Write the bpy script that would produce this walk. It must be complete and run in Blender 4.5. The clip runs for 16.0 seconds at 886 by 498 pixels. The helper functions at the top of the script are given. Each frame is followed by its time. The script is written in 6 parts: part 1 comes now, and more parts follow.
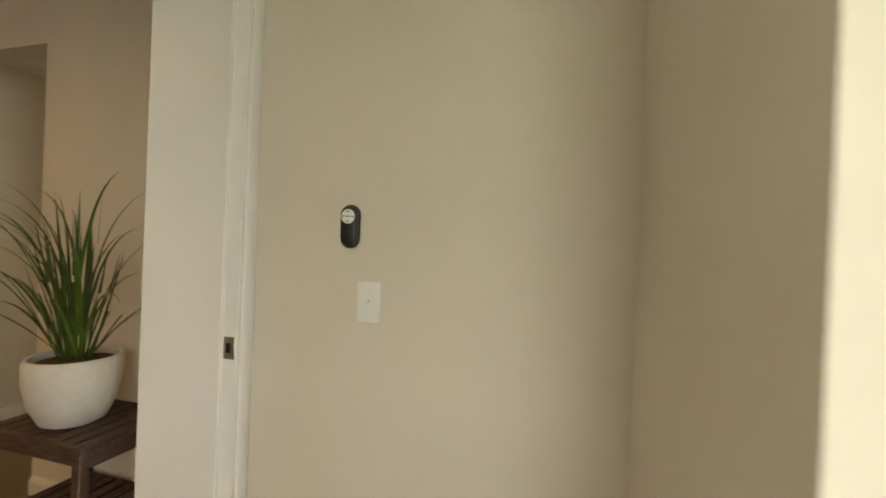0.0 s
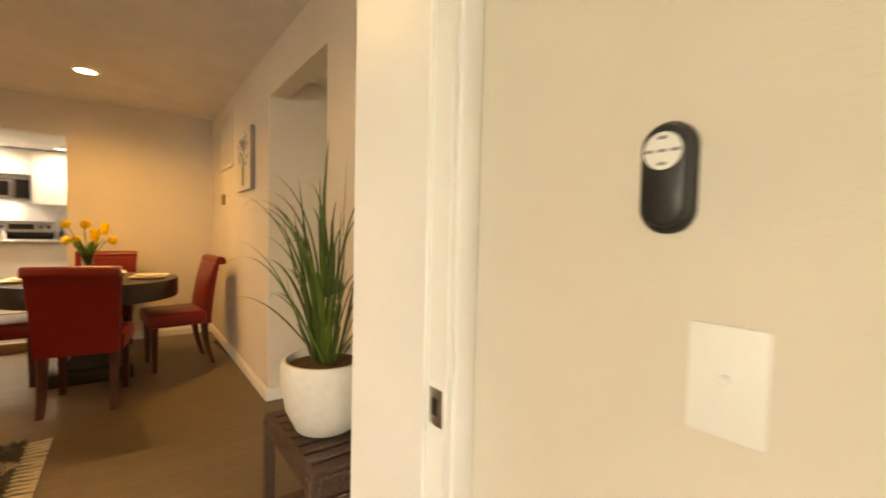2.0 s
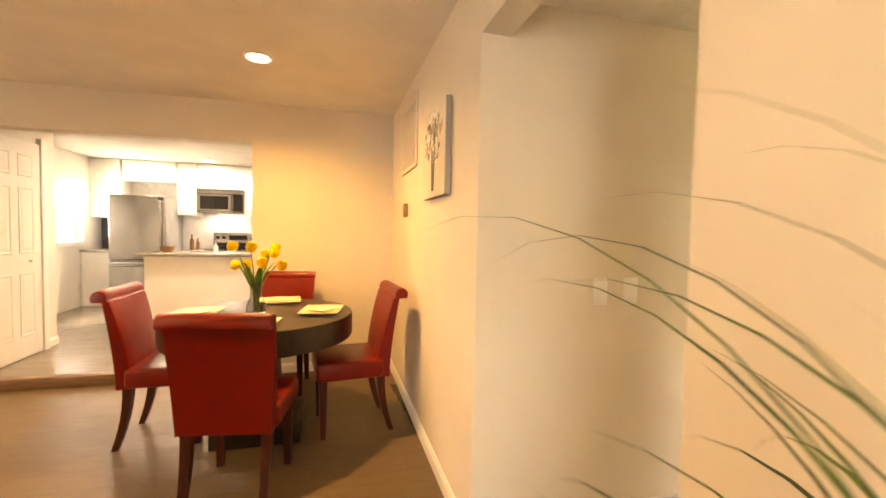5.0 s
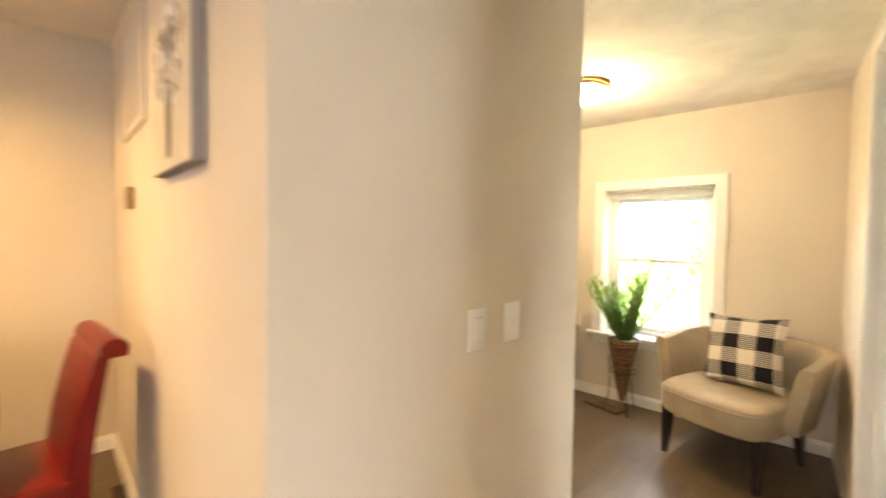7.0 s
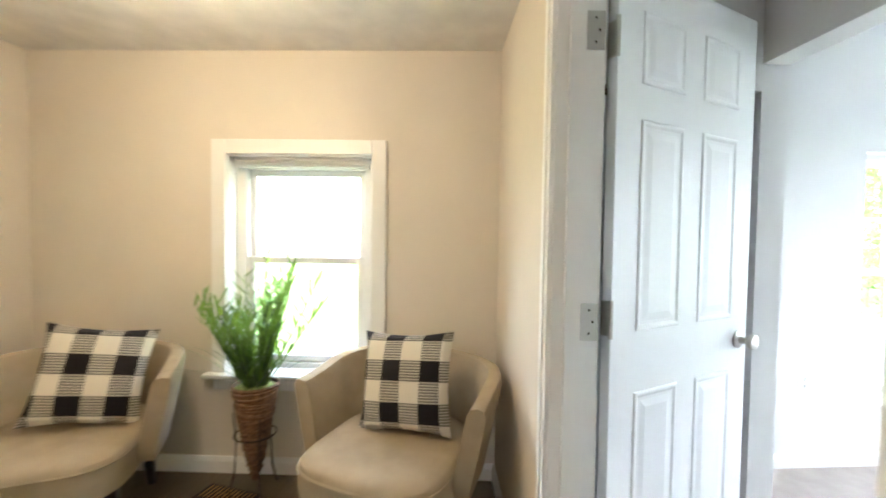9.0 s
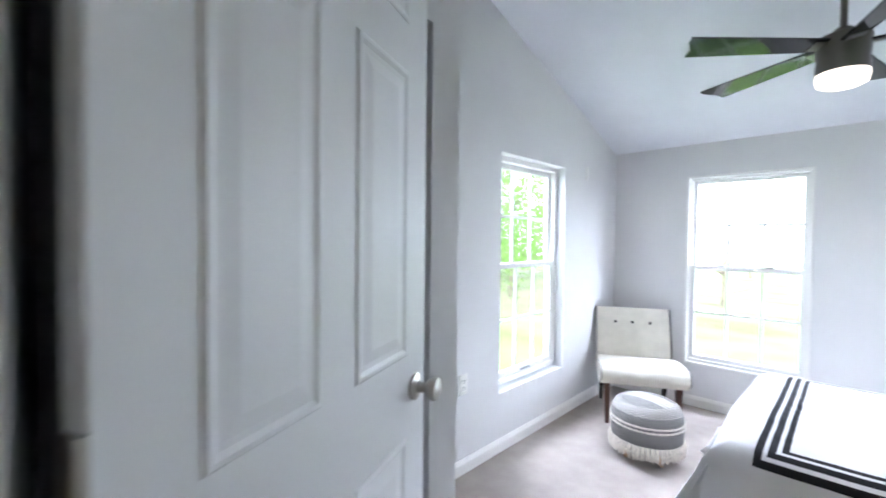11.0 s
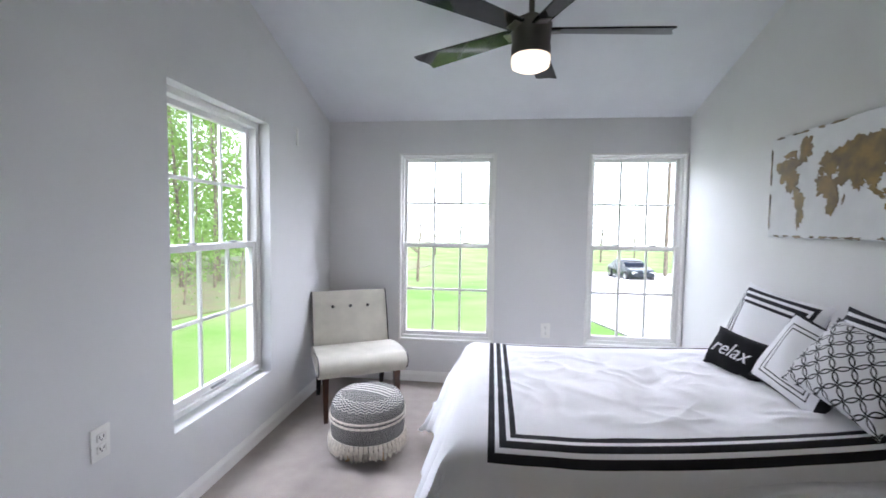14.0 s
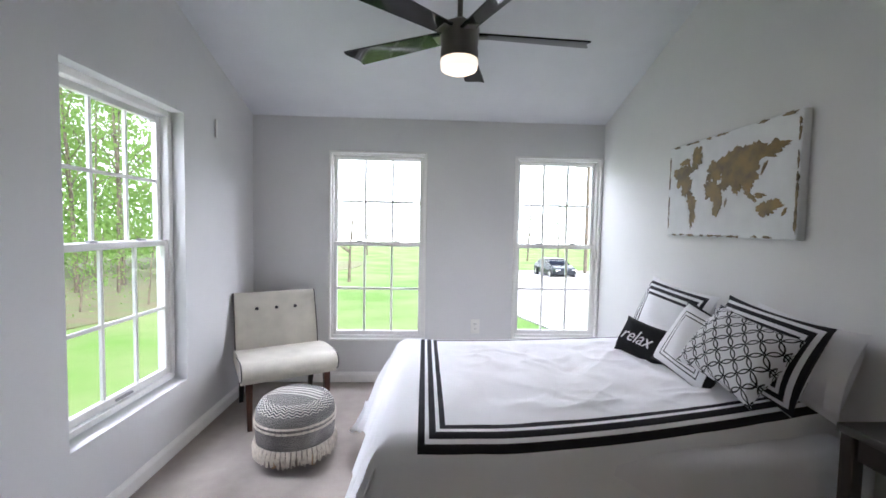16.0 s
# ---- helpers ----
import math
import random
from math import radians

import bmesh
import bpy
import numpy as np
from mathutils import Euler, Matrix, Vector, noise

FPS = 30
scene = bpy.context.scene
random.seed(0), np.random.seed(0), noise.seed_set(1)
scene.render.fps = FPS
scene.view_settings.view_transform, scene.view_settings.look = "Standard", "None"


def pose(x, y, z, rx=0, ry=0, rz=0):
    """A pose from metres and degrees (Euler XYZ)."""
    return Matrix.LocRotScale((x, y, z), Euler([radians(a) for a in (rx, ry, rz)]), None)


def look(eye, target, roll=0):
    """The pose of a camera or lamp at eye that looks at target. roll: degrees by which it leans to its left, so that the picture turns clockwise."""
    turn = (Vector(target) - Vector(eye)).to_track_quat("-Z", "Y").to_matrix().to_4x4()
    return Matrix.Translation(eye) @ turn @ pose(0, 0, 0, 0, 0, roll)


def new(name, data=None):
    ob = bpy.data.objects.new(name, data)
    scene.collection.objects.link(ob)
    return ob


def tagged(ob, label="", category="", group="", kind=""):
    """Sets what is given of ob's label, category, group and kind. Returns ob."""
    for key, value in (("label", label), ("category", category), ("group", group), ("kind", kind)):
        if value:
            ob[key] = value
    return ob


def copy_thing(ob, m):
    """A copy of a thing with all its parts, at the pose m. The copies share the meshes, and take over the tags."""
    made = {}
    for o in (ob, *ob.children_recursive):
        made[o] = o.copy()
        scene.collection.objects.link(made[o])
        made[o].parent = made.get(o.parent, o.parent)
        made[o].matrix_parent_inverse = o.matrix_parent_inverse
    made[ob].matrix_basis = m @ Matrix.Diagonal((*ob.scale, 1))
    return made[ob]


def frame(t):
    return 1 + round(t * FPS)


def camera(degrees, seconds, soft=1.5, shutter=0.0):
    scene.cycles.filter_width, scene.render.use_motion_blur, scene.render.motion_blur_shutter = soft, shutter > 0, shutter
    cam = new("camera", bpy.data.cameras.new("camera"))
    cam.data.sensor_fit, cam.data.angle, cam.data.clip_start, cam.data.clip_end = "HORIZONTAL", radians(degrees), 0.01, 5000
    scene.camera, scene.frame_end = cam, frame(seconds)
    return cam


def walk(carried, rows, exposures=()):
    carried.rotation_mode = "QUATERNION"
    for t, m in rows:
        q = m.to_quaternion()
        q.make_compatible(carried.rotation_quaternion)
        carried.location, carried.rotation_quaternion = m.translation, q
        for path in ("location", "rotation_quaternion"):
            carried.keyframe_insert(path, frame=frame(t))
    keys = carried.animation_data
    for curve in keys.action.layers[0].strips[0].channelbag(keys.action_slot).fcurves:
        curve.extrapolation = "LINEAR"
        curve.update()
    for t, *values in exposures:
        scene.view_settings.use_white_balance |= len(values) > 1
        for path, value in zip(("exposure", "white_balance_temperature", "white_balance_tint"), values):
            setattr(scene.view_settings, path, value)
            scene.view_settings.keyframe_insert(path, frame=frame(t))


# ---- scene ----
cam = camera(93.5, 16.0, soft=1.6, shutter=0.5)
PATH = [
    (0, (-0.28, 0.06, 1.196), (1.648, 0.593, 1.189), 2.3),
    (0.5, (-0.036, 0.099, 1.229), (1.755, 0.988, 1.158), 1.9),
    (1, (0.113, 0.173, 1.207), (1.694, 1.395, 1.13), 1.8),
    (1.5, (0.238, 0.285, 1.195), (1.635, 1.714, 1.115), 1.6),
    (2, (0.313, 0.41, 1.18), (1.517, 2.005, 1.097), 1.3),
    (2.5, (0.327, 0.562, 1.197), (1.297, 2.308, 1.098), 1.1),
    (3, (0.398, 0.783, 1.196), (1.087, 2.658, 1.096), 1.0),
    (3.5, (0.394, 1.051, 1.195), (0.923, 2.978, 1.108), 1.1),
    (3.7, (0.41, 1.143, 1.211), (0.903, 3.079, 1.111), 1.2),
    (5.8, (0.54, 2.163, 1.309), (1.143, 4.069, 1.251), 1.1),
    (6, (0.548, 2.238, 1.315), (1.267, 4.103, 1.254), 1.1),
    (6.5, (0.613, 2.429, 1.309), (1.623, 4.155, 1.245), 1.2),
    (7, (0.78, 2.594, 1.295), (2.157, 4.044, 1.229), 0.9),
    (7.5, (1.044, 2.681, 1.291), (2.695, 3.807, 1.225), 0.5),
    (8, (1.361, 2.785, 1.273), (3.174, 3.627, 1.203), 0.8),
    (8.5, (1.684, 2.856, 1.278), (3.63, 3.308, 1.194), 0.6),
    (9, (2.026, 2.793, 1.268), (4.013, 3.013, 1.202), 0.8),
    (9.5, (2.272, 2.761, 1.265), (4.269, 2.667, 1.205), 0.8),
    (10, (2.465, 2.674, 1.259), (4.4, 2.171, 1.198), 0.9),
    (10.2, (2.529, 2.634, 1.264), (4.422, 1.991, 1.205), 1.0),
    (12.3, (3.082, 2.047, 1.228), (4.135, 0.468, 1.136), -0.1),
    (12.5, (3.087, 2.023, 1.231), (4.084, 0.409, 1.125), 0.1),
    (13, (3.076, 1.989, 1.227), (3.917, 0.288, 1.111), 0.3),
    (13.5, (3.073, 1.984, 1.206), (3.748, 0.211, 1.101), 0.5),
    (14, (3.071, 1.985, 1.201), (3.629, 0.172, 1.096), 0.8),
    (14.5, (3.065, 1.983, 1.199), (3.507, 0.139, 1.093), 0.9),
    (15, (3.061, 1.986, 1.196), (3.408, 0.121, 1.092), 1.0),
    (15.5, (3.059, 1.995, 1.196), (3.339, 0.119, 1.092), 1.1),
    (16, (3.058, 2.002, 1.193), (3.318, 0.122, 1.092), 1.1),
]
walk(cam, [(t, look(eye, target, roll)) for t, eye, target, roll in PATH],
     [(0, 1.88, 7600, 12), (0.5, 2.2, 7900, 14), (1.0, 2.35, 8500, 14), (1.5, 2.5, 9000, 16), (2.5, 2.9, 9900, 20), (3.5, 3.2, 11500, 24), (6.0, 3.65, 8000, 20), (7.0, 3.5, 6800, 16), (7.5, 3.5, 6100, 12), (8.0, 3.4, 5800, 12),
      (9.0, 3.1, 5600, 12), (9.5, 2.85, 5500, 12), (10.2, 2.4, 5500, 14), (12.3, 1.55, 5600, 20), (14.0, 1.12, 5800, 20), (16.0, 1.02, 5900, 20)])

# ---- light and exposure ----
world = bpy.data.worlds.new("sky_world")
scene.world = world
world.use_nodes = True
wn = world.node_tree.nodes
sky = wn.new("ShaderNodeTexSky")
sky.sky_type = 'NISHITA'
sky.sun_disc = False
sky.sun_elevation = radians(55)
sky.sun_rotation = radians(-40)
sky.dust_density = 1.5
world.node_tree.links.new(sky.outputs[0], wn["Background"].inputs[0])
wn["Background"].inputs[1].default_value = 0.15


# the bedroom wing and the grounds around it stand turned against the living room
WING = pose(3.45, 1.636, 0, 0, 0, 10.4) @ Matrix.Scale(0.95, 4) @ pose(-3.6, -1.5, 0)


def wing(x, y):
    v = WING @ Vector((x, y, 0))
    return v.x, v.y


def into_wing(before):
    """Sets every top-level object made since the given ones into the turned wing."""
    for ob in bpy.data.objects:
        if ob not in before and ob.parent is None:
            ob.matrix_basis = WING @ ob.matrix_basis
    bpy.context.view_layer.update()


def lamp(name, kind, energy, color, m, size=0.1, size_y=0.0, spread=180):
    d = bpy.data.lights.new(name, kind)
    d.energy, d.color = energy, color
    if kind == 'AREA':
        d.shape = 'RECTANGLE' if size_y else 'DISK'
        d.size = size
        d.size_y = size_y or size
        d.spread = radians(spread)
    elif kind == 'SUN':
        d.angle = size
    else:
        d.shadow_soft_size = size
    ob = new(name, d)
    ob.matrix_world = m
    return ob


lamp("sun", 'SUN', 5, (1, 0.96, 0.9), look((0, 0, 12), (4.0, -4.8, 3.0)), radians(12))
WARM = (1.0, 0.61, 0.22)
NEUTRAL = (1.0, 0.90, 0.76)
DAY = (0.97, 0.98, 1.0)
# only the first is known; the other three are guessed fill, out of view
DOWN = [(0.06, 4.66), (-2.2, 4.66), (0.0, 2.45), (-1.75, 2.45)]
for (lx, ly), en in zip(DOWN, (3.6, 3.2, 0.7, 2.4)):
    lamp("living_downlight_glow", 'AREA', en, WARM, pose(lx, ly, 2.335), 0.11, spread=150)
KDOWN = [(-2.2, 9.0), (-1.33, 8.98), (-1.46, 7.1), (-0.4, 7.1), (-0.5, 8.98)]
for lx, ly in KDOWN:
    lamp("kitchen_downlight_glow", 'AREA', 1.9, NEUTRAL, pose(lx, ly, 2.285), 0.12, spread=160)
lamp("nook_ceiling_glow", 'POINT', 3.4, (1.0, 0.74, 0.42), pose(3.12, 3.88, 2.03), 0.1)
lamp("fan_glow", 'AREA', 1.5, (1.0, 0.9, 0.75), WING @ pose(3.115, -0.063, 1.978), 0.17)
lamp("microwave_cooktop_glow", 'AREA', 0.8, (1, 0.97, 0.9), pose(-1.22, 9.44, 1.503), 0.3, 0.08)
# added fill with no known source; only the entry window is inferred
lamp("front_door_daylight", 'AREA', 3.6, (0.84, 0.93, 1.0), look((-1.05, -2.30, 1.2), (1.1, 3.3, 1.2)), 1.25, 1.6, spread=130)
lamp("entry_daylight", 'AREA', 3.2, (0.84, 0.93, 1.0), look((-2.15, -0.6, 1.3), (0, -0.3, 1.2)), 0.9, 1.2)
# fill lamp inside the closed west wall, added for the hall wall
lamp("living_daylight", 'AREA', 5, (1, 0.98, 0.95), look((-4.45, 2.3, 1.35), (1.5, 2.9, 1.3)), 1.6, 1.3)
# sky light falling in under the window heads from outside
for wx, en in ((3.63, 12), (2.2, 19)):
    lamp("bedroom_window_daylight", 'AREA', en, DAY, WING @ look((wx, -2.15, 2.35), (wx + (0.9 if wx < 3 else 0.0), 0.6 if wx < 3 else -0.2, 0.7)), 1.0, 0.9, spread=120)
lamp("bedroom_window_daylight", 'AREA', 19, DAY, WING @ look((5.45, -0.04, 2.35), (3.6, -0.04, 0.6)), 1.0, 0.9, spread=130)
lamp("nook_window_daylight", 'AREA', 4.5, DAY, look((4.85, 3.77, 2.2), (3.2, 3.77, 0.6)), 1.0, 0.9, spread=130)
lamp("kitchen_daylight", 'AREA', 3, (1, 1, 1), look((-3.3, 8.75, 1.45), (-2, 8.75, 1.2)), 0.6, 0.8)

# ---- materials ----


def mat(name, color, rough=0.6, metal=0.0, var=0.06, scale=6.0, bump=0.15, bscale=120.0, second=None, spec=0.5, island=0.0, stretch=None):
    m = bpy.data.materials.new(name)
    m.use_nodes = True
    n, l = m.node_tree.nodes, m.node_tree.links
    p = n["Principled BSDF"]
    p.inputs["Roughness"].default_value = rough
    p.inputs["Metallic"].default_value = metal
    p.inputs["Specular IOR Level"].default_value = spec
    tc = n.new("ShaderNodeTexCoord")
    src = tc.outputs["Object"]
    if stretch:
        mp = n.new("ShaderNodeMapping")
        mp.inputs["Scale"].default_value = stretch
        l.new(src, mp.inputs[0])
        src = mp.outputs[0]
    a = n.new("ShaderNodeTexNoise")
    a.inputs["Scale"].default_value = scale
    a.inputs["Detail"].default_value = 6
    b = n.new("ShaderNodeTexNoise")
    b.inputs["Scale"].default_value = bscale
    b.inputs["Detail"].default_value = 3
    l.new(src, a.inputs["Vector"])
    l.new(src, b.inputs["Vector"])
    mix = n.new("ShaderNodeMix")
    mix.data_type = 'RGBA'
    c2 = second or tuple(max(0.0, c * (1 - 2.2 * var)) for c in color)
    c1 = color if second else tuple(min(1.0, c * (1 + var)) for c in color)
    mix.inputs["A"].default_value = (*c1, 1)
    mix.inputs["B"].default_value = (*c2, 1)
    ramp = n.new("ShaderNodeMapRange")
    ramp.inputs["From Min"].default_value, ramp.inputs["From Max"].default_value = 0.35, 0.7
    l.new(a.outputs["Fac"], ramp.inputs["Value"])
    l.new(ramp.outputs[0], mix.inputs["Factor"])
    out = mix.outputs["Result"]
    if island:
        info = n.new("ShaderNodeObjectInfo")
        hsv = n.new("ShaderNodeHueSaturation")
        mr = n.new("ShaderNodeMapRange")
        mr.inputs["To Min"].default_value, mr.inputs["To Max"].default_value = 1 - island, 1 + island
        l.new(info.outputs["Random"], mr.inputs["Value"])
        l.new(mr.outputs[0], hsv.inputs["Value"])
        l.new(out, hsv.inputs["Color"])
        out = hsv.outputs[0]
    l.new(out, p.inputs["Base Color"])
    rr = n.new("ShaderNodeMapRange")
    rr.inputs["To Min"].default_value, rr.inputs["To Max"].default_value = rough * 0.9, min(1, rough * 1.12)
    l.new(a.outputs["Fac"], rr.inputs["Value"])
    l.new(rr.outputs[0], p.inputs["Roughness"])
    if bump:
        bp = n.new("ShaderNodeBump")
        bp.inputs["Strength"].default_value = bump
        bp.inputs["Distance"].default_value = 0.004
        l.new(b.outputs["Fac"], bp.inputs["Height"])
        l.new(bp.outputs[0], p.inputs["Normal"])
    return m


def emit(name, color, strength):
    m = bpy.data.materials.new(name)
    m.use_nodes = True
    p = m.node_tree.nodes["Principled BSDF"]
    p.inputs["Base Color"].default_value = (*color, 1)
    p.inputs["Emission Color"].default_value = (*color, 1)
    p.inputs["Emission Strength"].default_value = strength
    return m


def math_node(n, l, op, a, b=None, c=None):
    k = n.new("ShaderNodeMath")
    k.operation = op
    for i, v in enumerate((a, b, c)):
        if v is None:
            continue
        if isinstance(v, (int, float)):
            k.inputs[i].default_value = v
        else:
            l.new(v, k.inputs[i])
    return k.outputs[0]


def uv_axes(m):
    n, l = m.node_tree.nodes, m.node_tree.links
    tc = n.new("ShaderNodeTexCoord")
    s = n.new("ShaderNodeSeparateXYZ")
    l.new(tc.outputs["UV"], s.inputs[0])
    return n, l, s.outputs[0], s.outputs[1]


def fabric(name, rough=0.9):
    m = mat(name, (0.8, 0.8, 0.8), rough, bump=0.35, bscale=900, scale=20, spec=0.2)
    return m


def buffalo_check():
    m = fabric("buffalo_check_cotton")
    n, l, u, v = uv_axes(m)
    k = 5.9
    a = math_node(n, l, 'LESS_THAN', math_node(n, l, 'FRACT', math_node(n, l, 'MULTIPLY', u, k)), 0.5)
    b = math_node(n, l, 'LESS_THAN', math_node(n, l, 'FRACT', math_node(n, l, 'MULTIPLY', v, k)), 0.5)
    hatch = math_node(n, l, 'LESS_THAN', math_node(n, l, 'FRACT', math_node(n, l, 'MULTIPLY', v, k * 15)), 0.62)
    s = math_node(n, l, 'ADD', a, b)
    one = math_node(n, l, 'COMPARE', s, 1.0, 0.2)
    two = math_node(n, l, 'COMPARE', s, 2.0, 0.2)
    f = math_node(n, l, 'ADD', math_node(n, l, 'MULTIPLY', one, math_node(n, l, 'MULTIPLY_ADD', hatch, 0.55, 0.22)), two)
    mix = n.new("ShaderNodeMix")
    mix.data_type = 'RGBA'
    mix.inputs["A"].default_value = (0.68, 0.63, 0.52, 1)
    mix.inputs["B"].default_value = (0.016, 0.014, 0.016, 1)
    l.new(f, mix.inputs["Factor"])
    l.new(mix.outputs["Result"], n["Principled BSDF"].inputs["Base Color"])
    return m


def bands(name, base, dark, edges, width=None, narrow=1.0):
    """Dark bands at given distances from the border of a cloth whose UVs hold metres; u, v from its centre."""
    m = fabric(name)
    n, l, u, v = uv_axes(m)
    hu, hv = width
    du = math_node(n, l, 'SUBTRACT', hu, math_node(n, l, 'ABSOLUTE', u))
    dv = math_node(n, l, 'SUBTRACT', hv, math_node(n, l, 'ABSOLUTE', v))
    if narrow != 1.0:
        du = math_node(n, l, 'MULTIPLY_ADD', du, narrow, edges[0][0] * (1 - narrow))
    d = math_node(n, l, 'MINIMUM', du, dv)
    f = None
    for lo, hi in edges:
        g = math_node(n, l, 'MULTIPLY', math_node(n, l, 'GREATER_THAN', d, lo), math_node(n, l, 'LESS_THAN', d, hi))
        f = g if f is None else math_node(n, l, 'ADD', f, g)
    mix = n.new("ShaderNodeMix")
    mix.data_type = 'RGBA'
    mix.inputs["A"].default_value = (*base, 1)
    mix.inputs["B"].default_value = (*dark, 1)
    l.new(f, mix.inputs["Factor"])
    l.new(mix.outputs["Result"], n["Principled BSDF"].inputs["Base Color"])
    return m


def ring_lattice():
    m = fabric("linked_ring_cotton")
    n, l, u, v = uv_axes(m)
    k = 16.0

    def dist(off):
        a = math_node(n, l, 'SUBTRACT', math_node(n, l, 'FRACT', math_node(n, l, 'MULTIPLY_ADD', u, k, off)), 0.5)
        b = math_node(n, l, 'SUBTRACT', math_node(n, l, 'FRACT', math_node(n, l, 'MULTIPLY_ADD', v, k, off)), 0.5)
        r = math_node(n, l, 'SQRT', math_node(n, l, 'ADD', math_node(n, l, 'MULTIPLY', a, a), math_node(n, l, 'MULTIPLY', b, b)))
        return math_node(n, l, 'LESS_THAN', math_node(n, l, 'ABSOLUTE', math_node(n, l, 'SUBTRACT', r, 0.45)), 0.034)
    f = math_node(n, l, 'MAXIMUM', dist(0.0), dist(0.5))
    mix = n.new("ShaderNodeMix")
    mix.data_type = 'RGBA'
    mix.inputs["A"].default_value = (0.72, 0.72, 0.74, 1)
    mix.inputs["B"].default_value = (0.02, 0.02, 0.025, 1)
    l.new(f, mix.inputs["Factor"])
    l.new(mix.outputs["Result"], n["Principled BSDF"].inputs["Base Color"])
    return m


def zigzag_weave():
    """Woven wool for the pouf: u runs round it and v up it, both from 0 to 1; straight stripes cross its top."""
    m = fabric("woven_zigzag_wool")
    n, l, u, v = uv_axes(m)
    tc = n.new("ShaderNodeTexCoord")
    sep = n.new("ShaderNodeSeparateXYZ")
    l.new(tc.outputs["Object"], sep.inputs[0])
    across = math_node(n, l, 'ADD', math_node(n, l, 'MULTIPLY', sep.outputs[0], 0.2), sep.outputs[1])
    tri = math_node(n, l, 'PINGPONG', math_node(n, l, 'MULTIPLY', u, 30.0), 0.5)
    zig = math_node(n, l, 'LESS_THAN', math_node(n, l, 'FRACT', math_node(n, l, 'MULTIPLY_ADD', v, 30.0, math_node(n, l, 'MULTIPLY', tri, 1.8))), 0.55)
    pick = math_node(n, l, 'LESS_THAN', math_node(n, l, 'FRACT', math_node(n, l, 'MULTIPLY', u, 110.0)), 0.5)
    weft = math_node(n, l, 'LESS_THAN', math_node(n, l, 'FRACT', math_node(n, l, 'MULTIPLY', v, 70.0)), 0.5)
    fine = math_node(n, l, 'MULTIPLY_ADD', math_node(n, l, 'COMPARE', pick, weft, 0.1), 0.40, 0.55)
    bar = math_node(n, l, 'LESS_THAN', math_node(n, l, 'FRACT', math_node(n, l, 'MULTIPLY', across, 34.0)), 0.45)
    inbar = math_node(n, l, 'LESS_THAN', math_node(n, l, 'ABSOLUTE', math_node(n, l, 'ADD', across, 0.01)), 0.05)
    top = math_node(n, l, 'GREATER_THAN', v, 0.66)
    inz = math_node(n, l, 'MULTIPLY', math_node(n, l, 'GREATER_THAN', v, 0.50), math_node(n, l, 'LESS_THAN', v, 0.66))
    white = math_node(n, l, 'MULTIPLY', math_node(n, l, 'MULTIPLY', bar, inbar), top)
    f = math_node(n, l, 'MULTIPLY', inz, zig)
    rest = math_node(n, l, 'MULTIPLY', math_node(n, l, 'SUBTRACT', 1.0, inz), fine)
    f = math_node(n, l, 'MULTIPLY', math_node(n, l, 'ADD', f, rest), math_node(n, l, 'SUBTRACT', 1.0, white))
    mix = n.new("ShaderNodeMix")
    mix.data_type = 'RGBA'
    mix.inputs["A"].default_value = (0.60, 0.57, 0.51, 1)
    mix.inputs["B"].default_value = (0.03, 0.03, 0.035, 1)
    l.new(f, mix.inputs["Factor"])
    l.new(mix.outputs["Result"], n["Principled BSDF"].inputs["Base Color"])
    return m


def shag_diamond():
    m = mat("shag_rug_wool", (0.20, 0.18, 0.16), 1.0, bump=1.0, bscale=160, scale=40, second=(0.085, 0.078, 0.072), spec=0.1)
    n, l = m.node_tree.nodes, m.node_tree.links
    tc = n.new("ShaderNodeTexCoord")
    nz = n.new("ShaderNodeTexNoise")
    nz.inputs["Scale"].default_value = 30
    l.new(tc.outputs["Object"], nz.inputs["Vector"])
    s = n.new("ShaderNodeSeparateXYZ")
    l.new(tc.outputs["Object"], s.inputs[0])
    wob = math_node(n, l, 'MULTIPLY_ADD', nz.outputs["Fac"], 0.05, -0.025)
    a = math_node(n, l, 'PINGPONG', math_node(n, l, 'DIVIDE', s.outputs[0], 0.84), 0.5)
    b = math_node(n, l, 'PINGPONG', math_node(n, l, 'DIVIDE', s.outputs[1], 0.56), 0.5)
    d = math_node(n, l, 'ABSOLUTE', math_node(n, l, 'SUBTRACT', math_node(n, l, 'ADD', math_node(n, l, 'ADD', a, b), wob), 0.5))
    f = math_node(n, l, 'LESS_THAN', d, 0.048)
    old = n["Principled BSDF"].inputs["Base Color"].links[0].from_socket
    mix = n.new("ShaderNodeMix")
    mix.data_type = 'RGBA'
    l.new(f, mix.inputs["Factor"])
    l.new(old, mix.inputs["A"])
    mix.inputs["B"].default_value = (0.5, 0.44, 0.33, 1)
    l.new(mix.outputs["Result"], n["Principled BSDF"].inputs["Base Color"])
    return m


PAINT = mat("beige_wall_paint", (0.68, 0.62, 0.53), 0.75, var=0.02, scale=2, bump=0.12, bscale=260, spec=0.25)
PAINT_BED = mat("pale_grey_wall_paint", (0.70, 0.695, 0.69), 0.7, var=0.015, scale=2, bump=0.1, bscale=260, spec=0.25)
PAINT_KIT = mat("white_kitchen_paint", (0.74, 0.72, 0.67), 0.7, var=0.02, scale=2, bump=0.1, bscale=260)
CEIL = mat("ceiling_paint", (0.74, 0.72, 0.68), 0.9, var=0.03, scale=3, bump=0.2, bscale=90, spec=0.2)
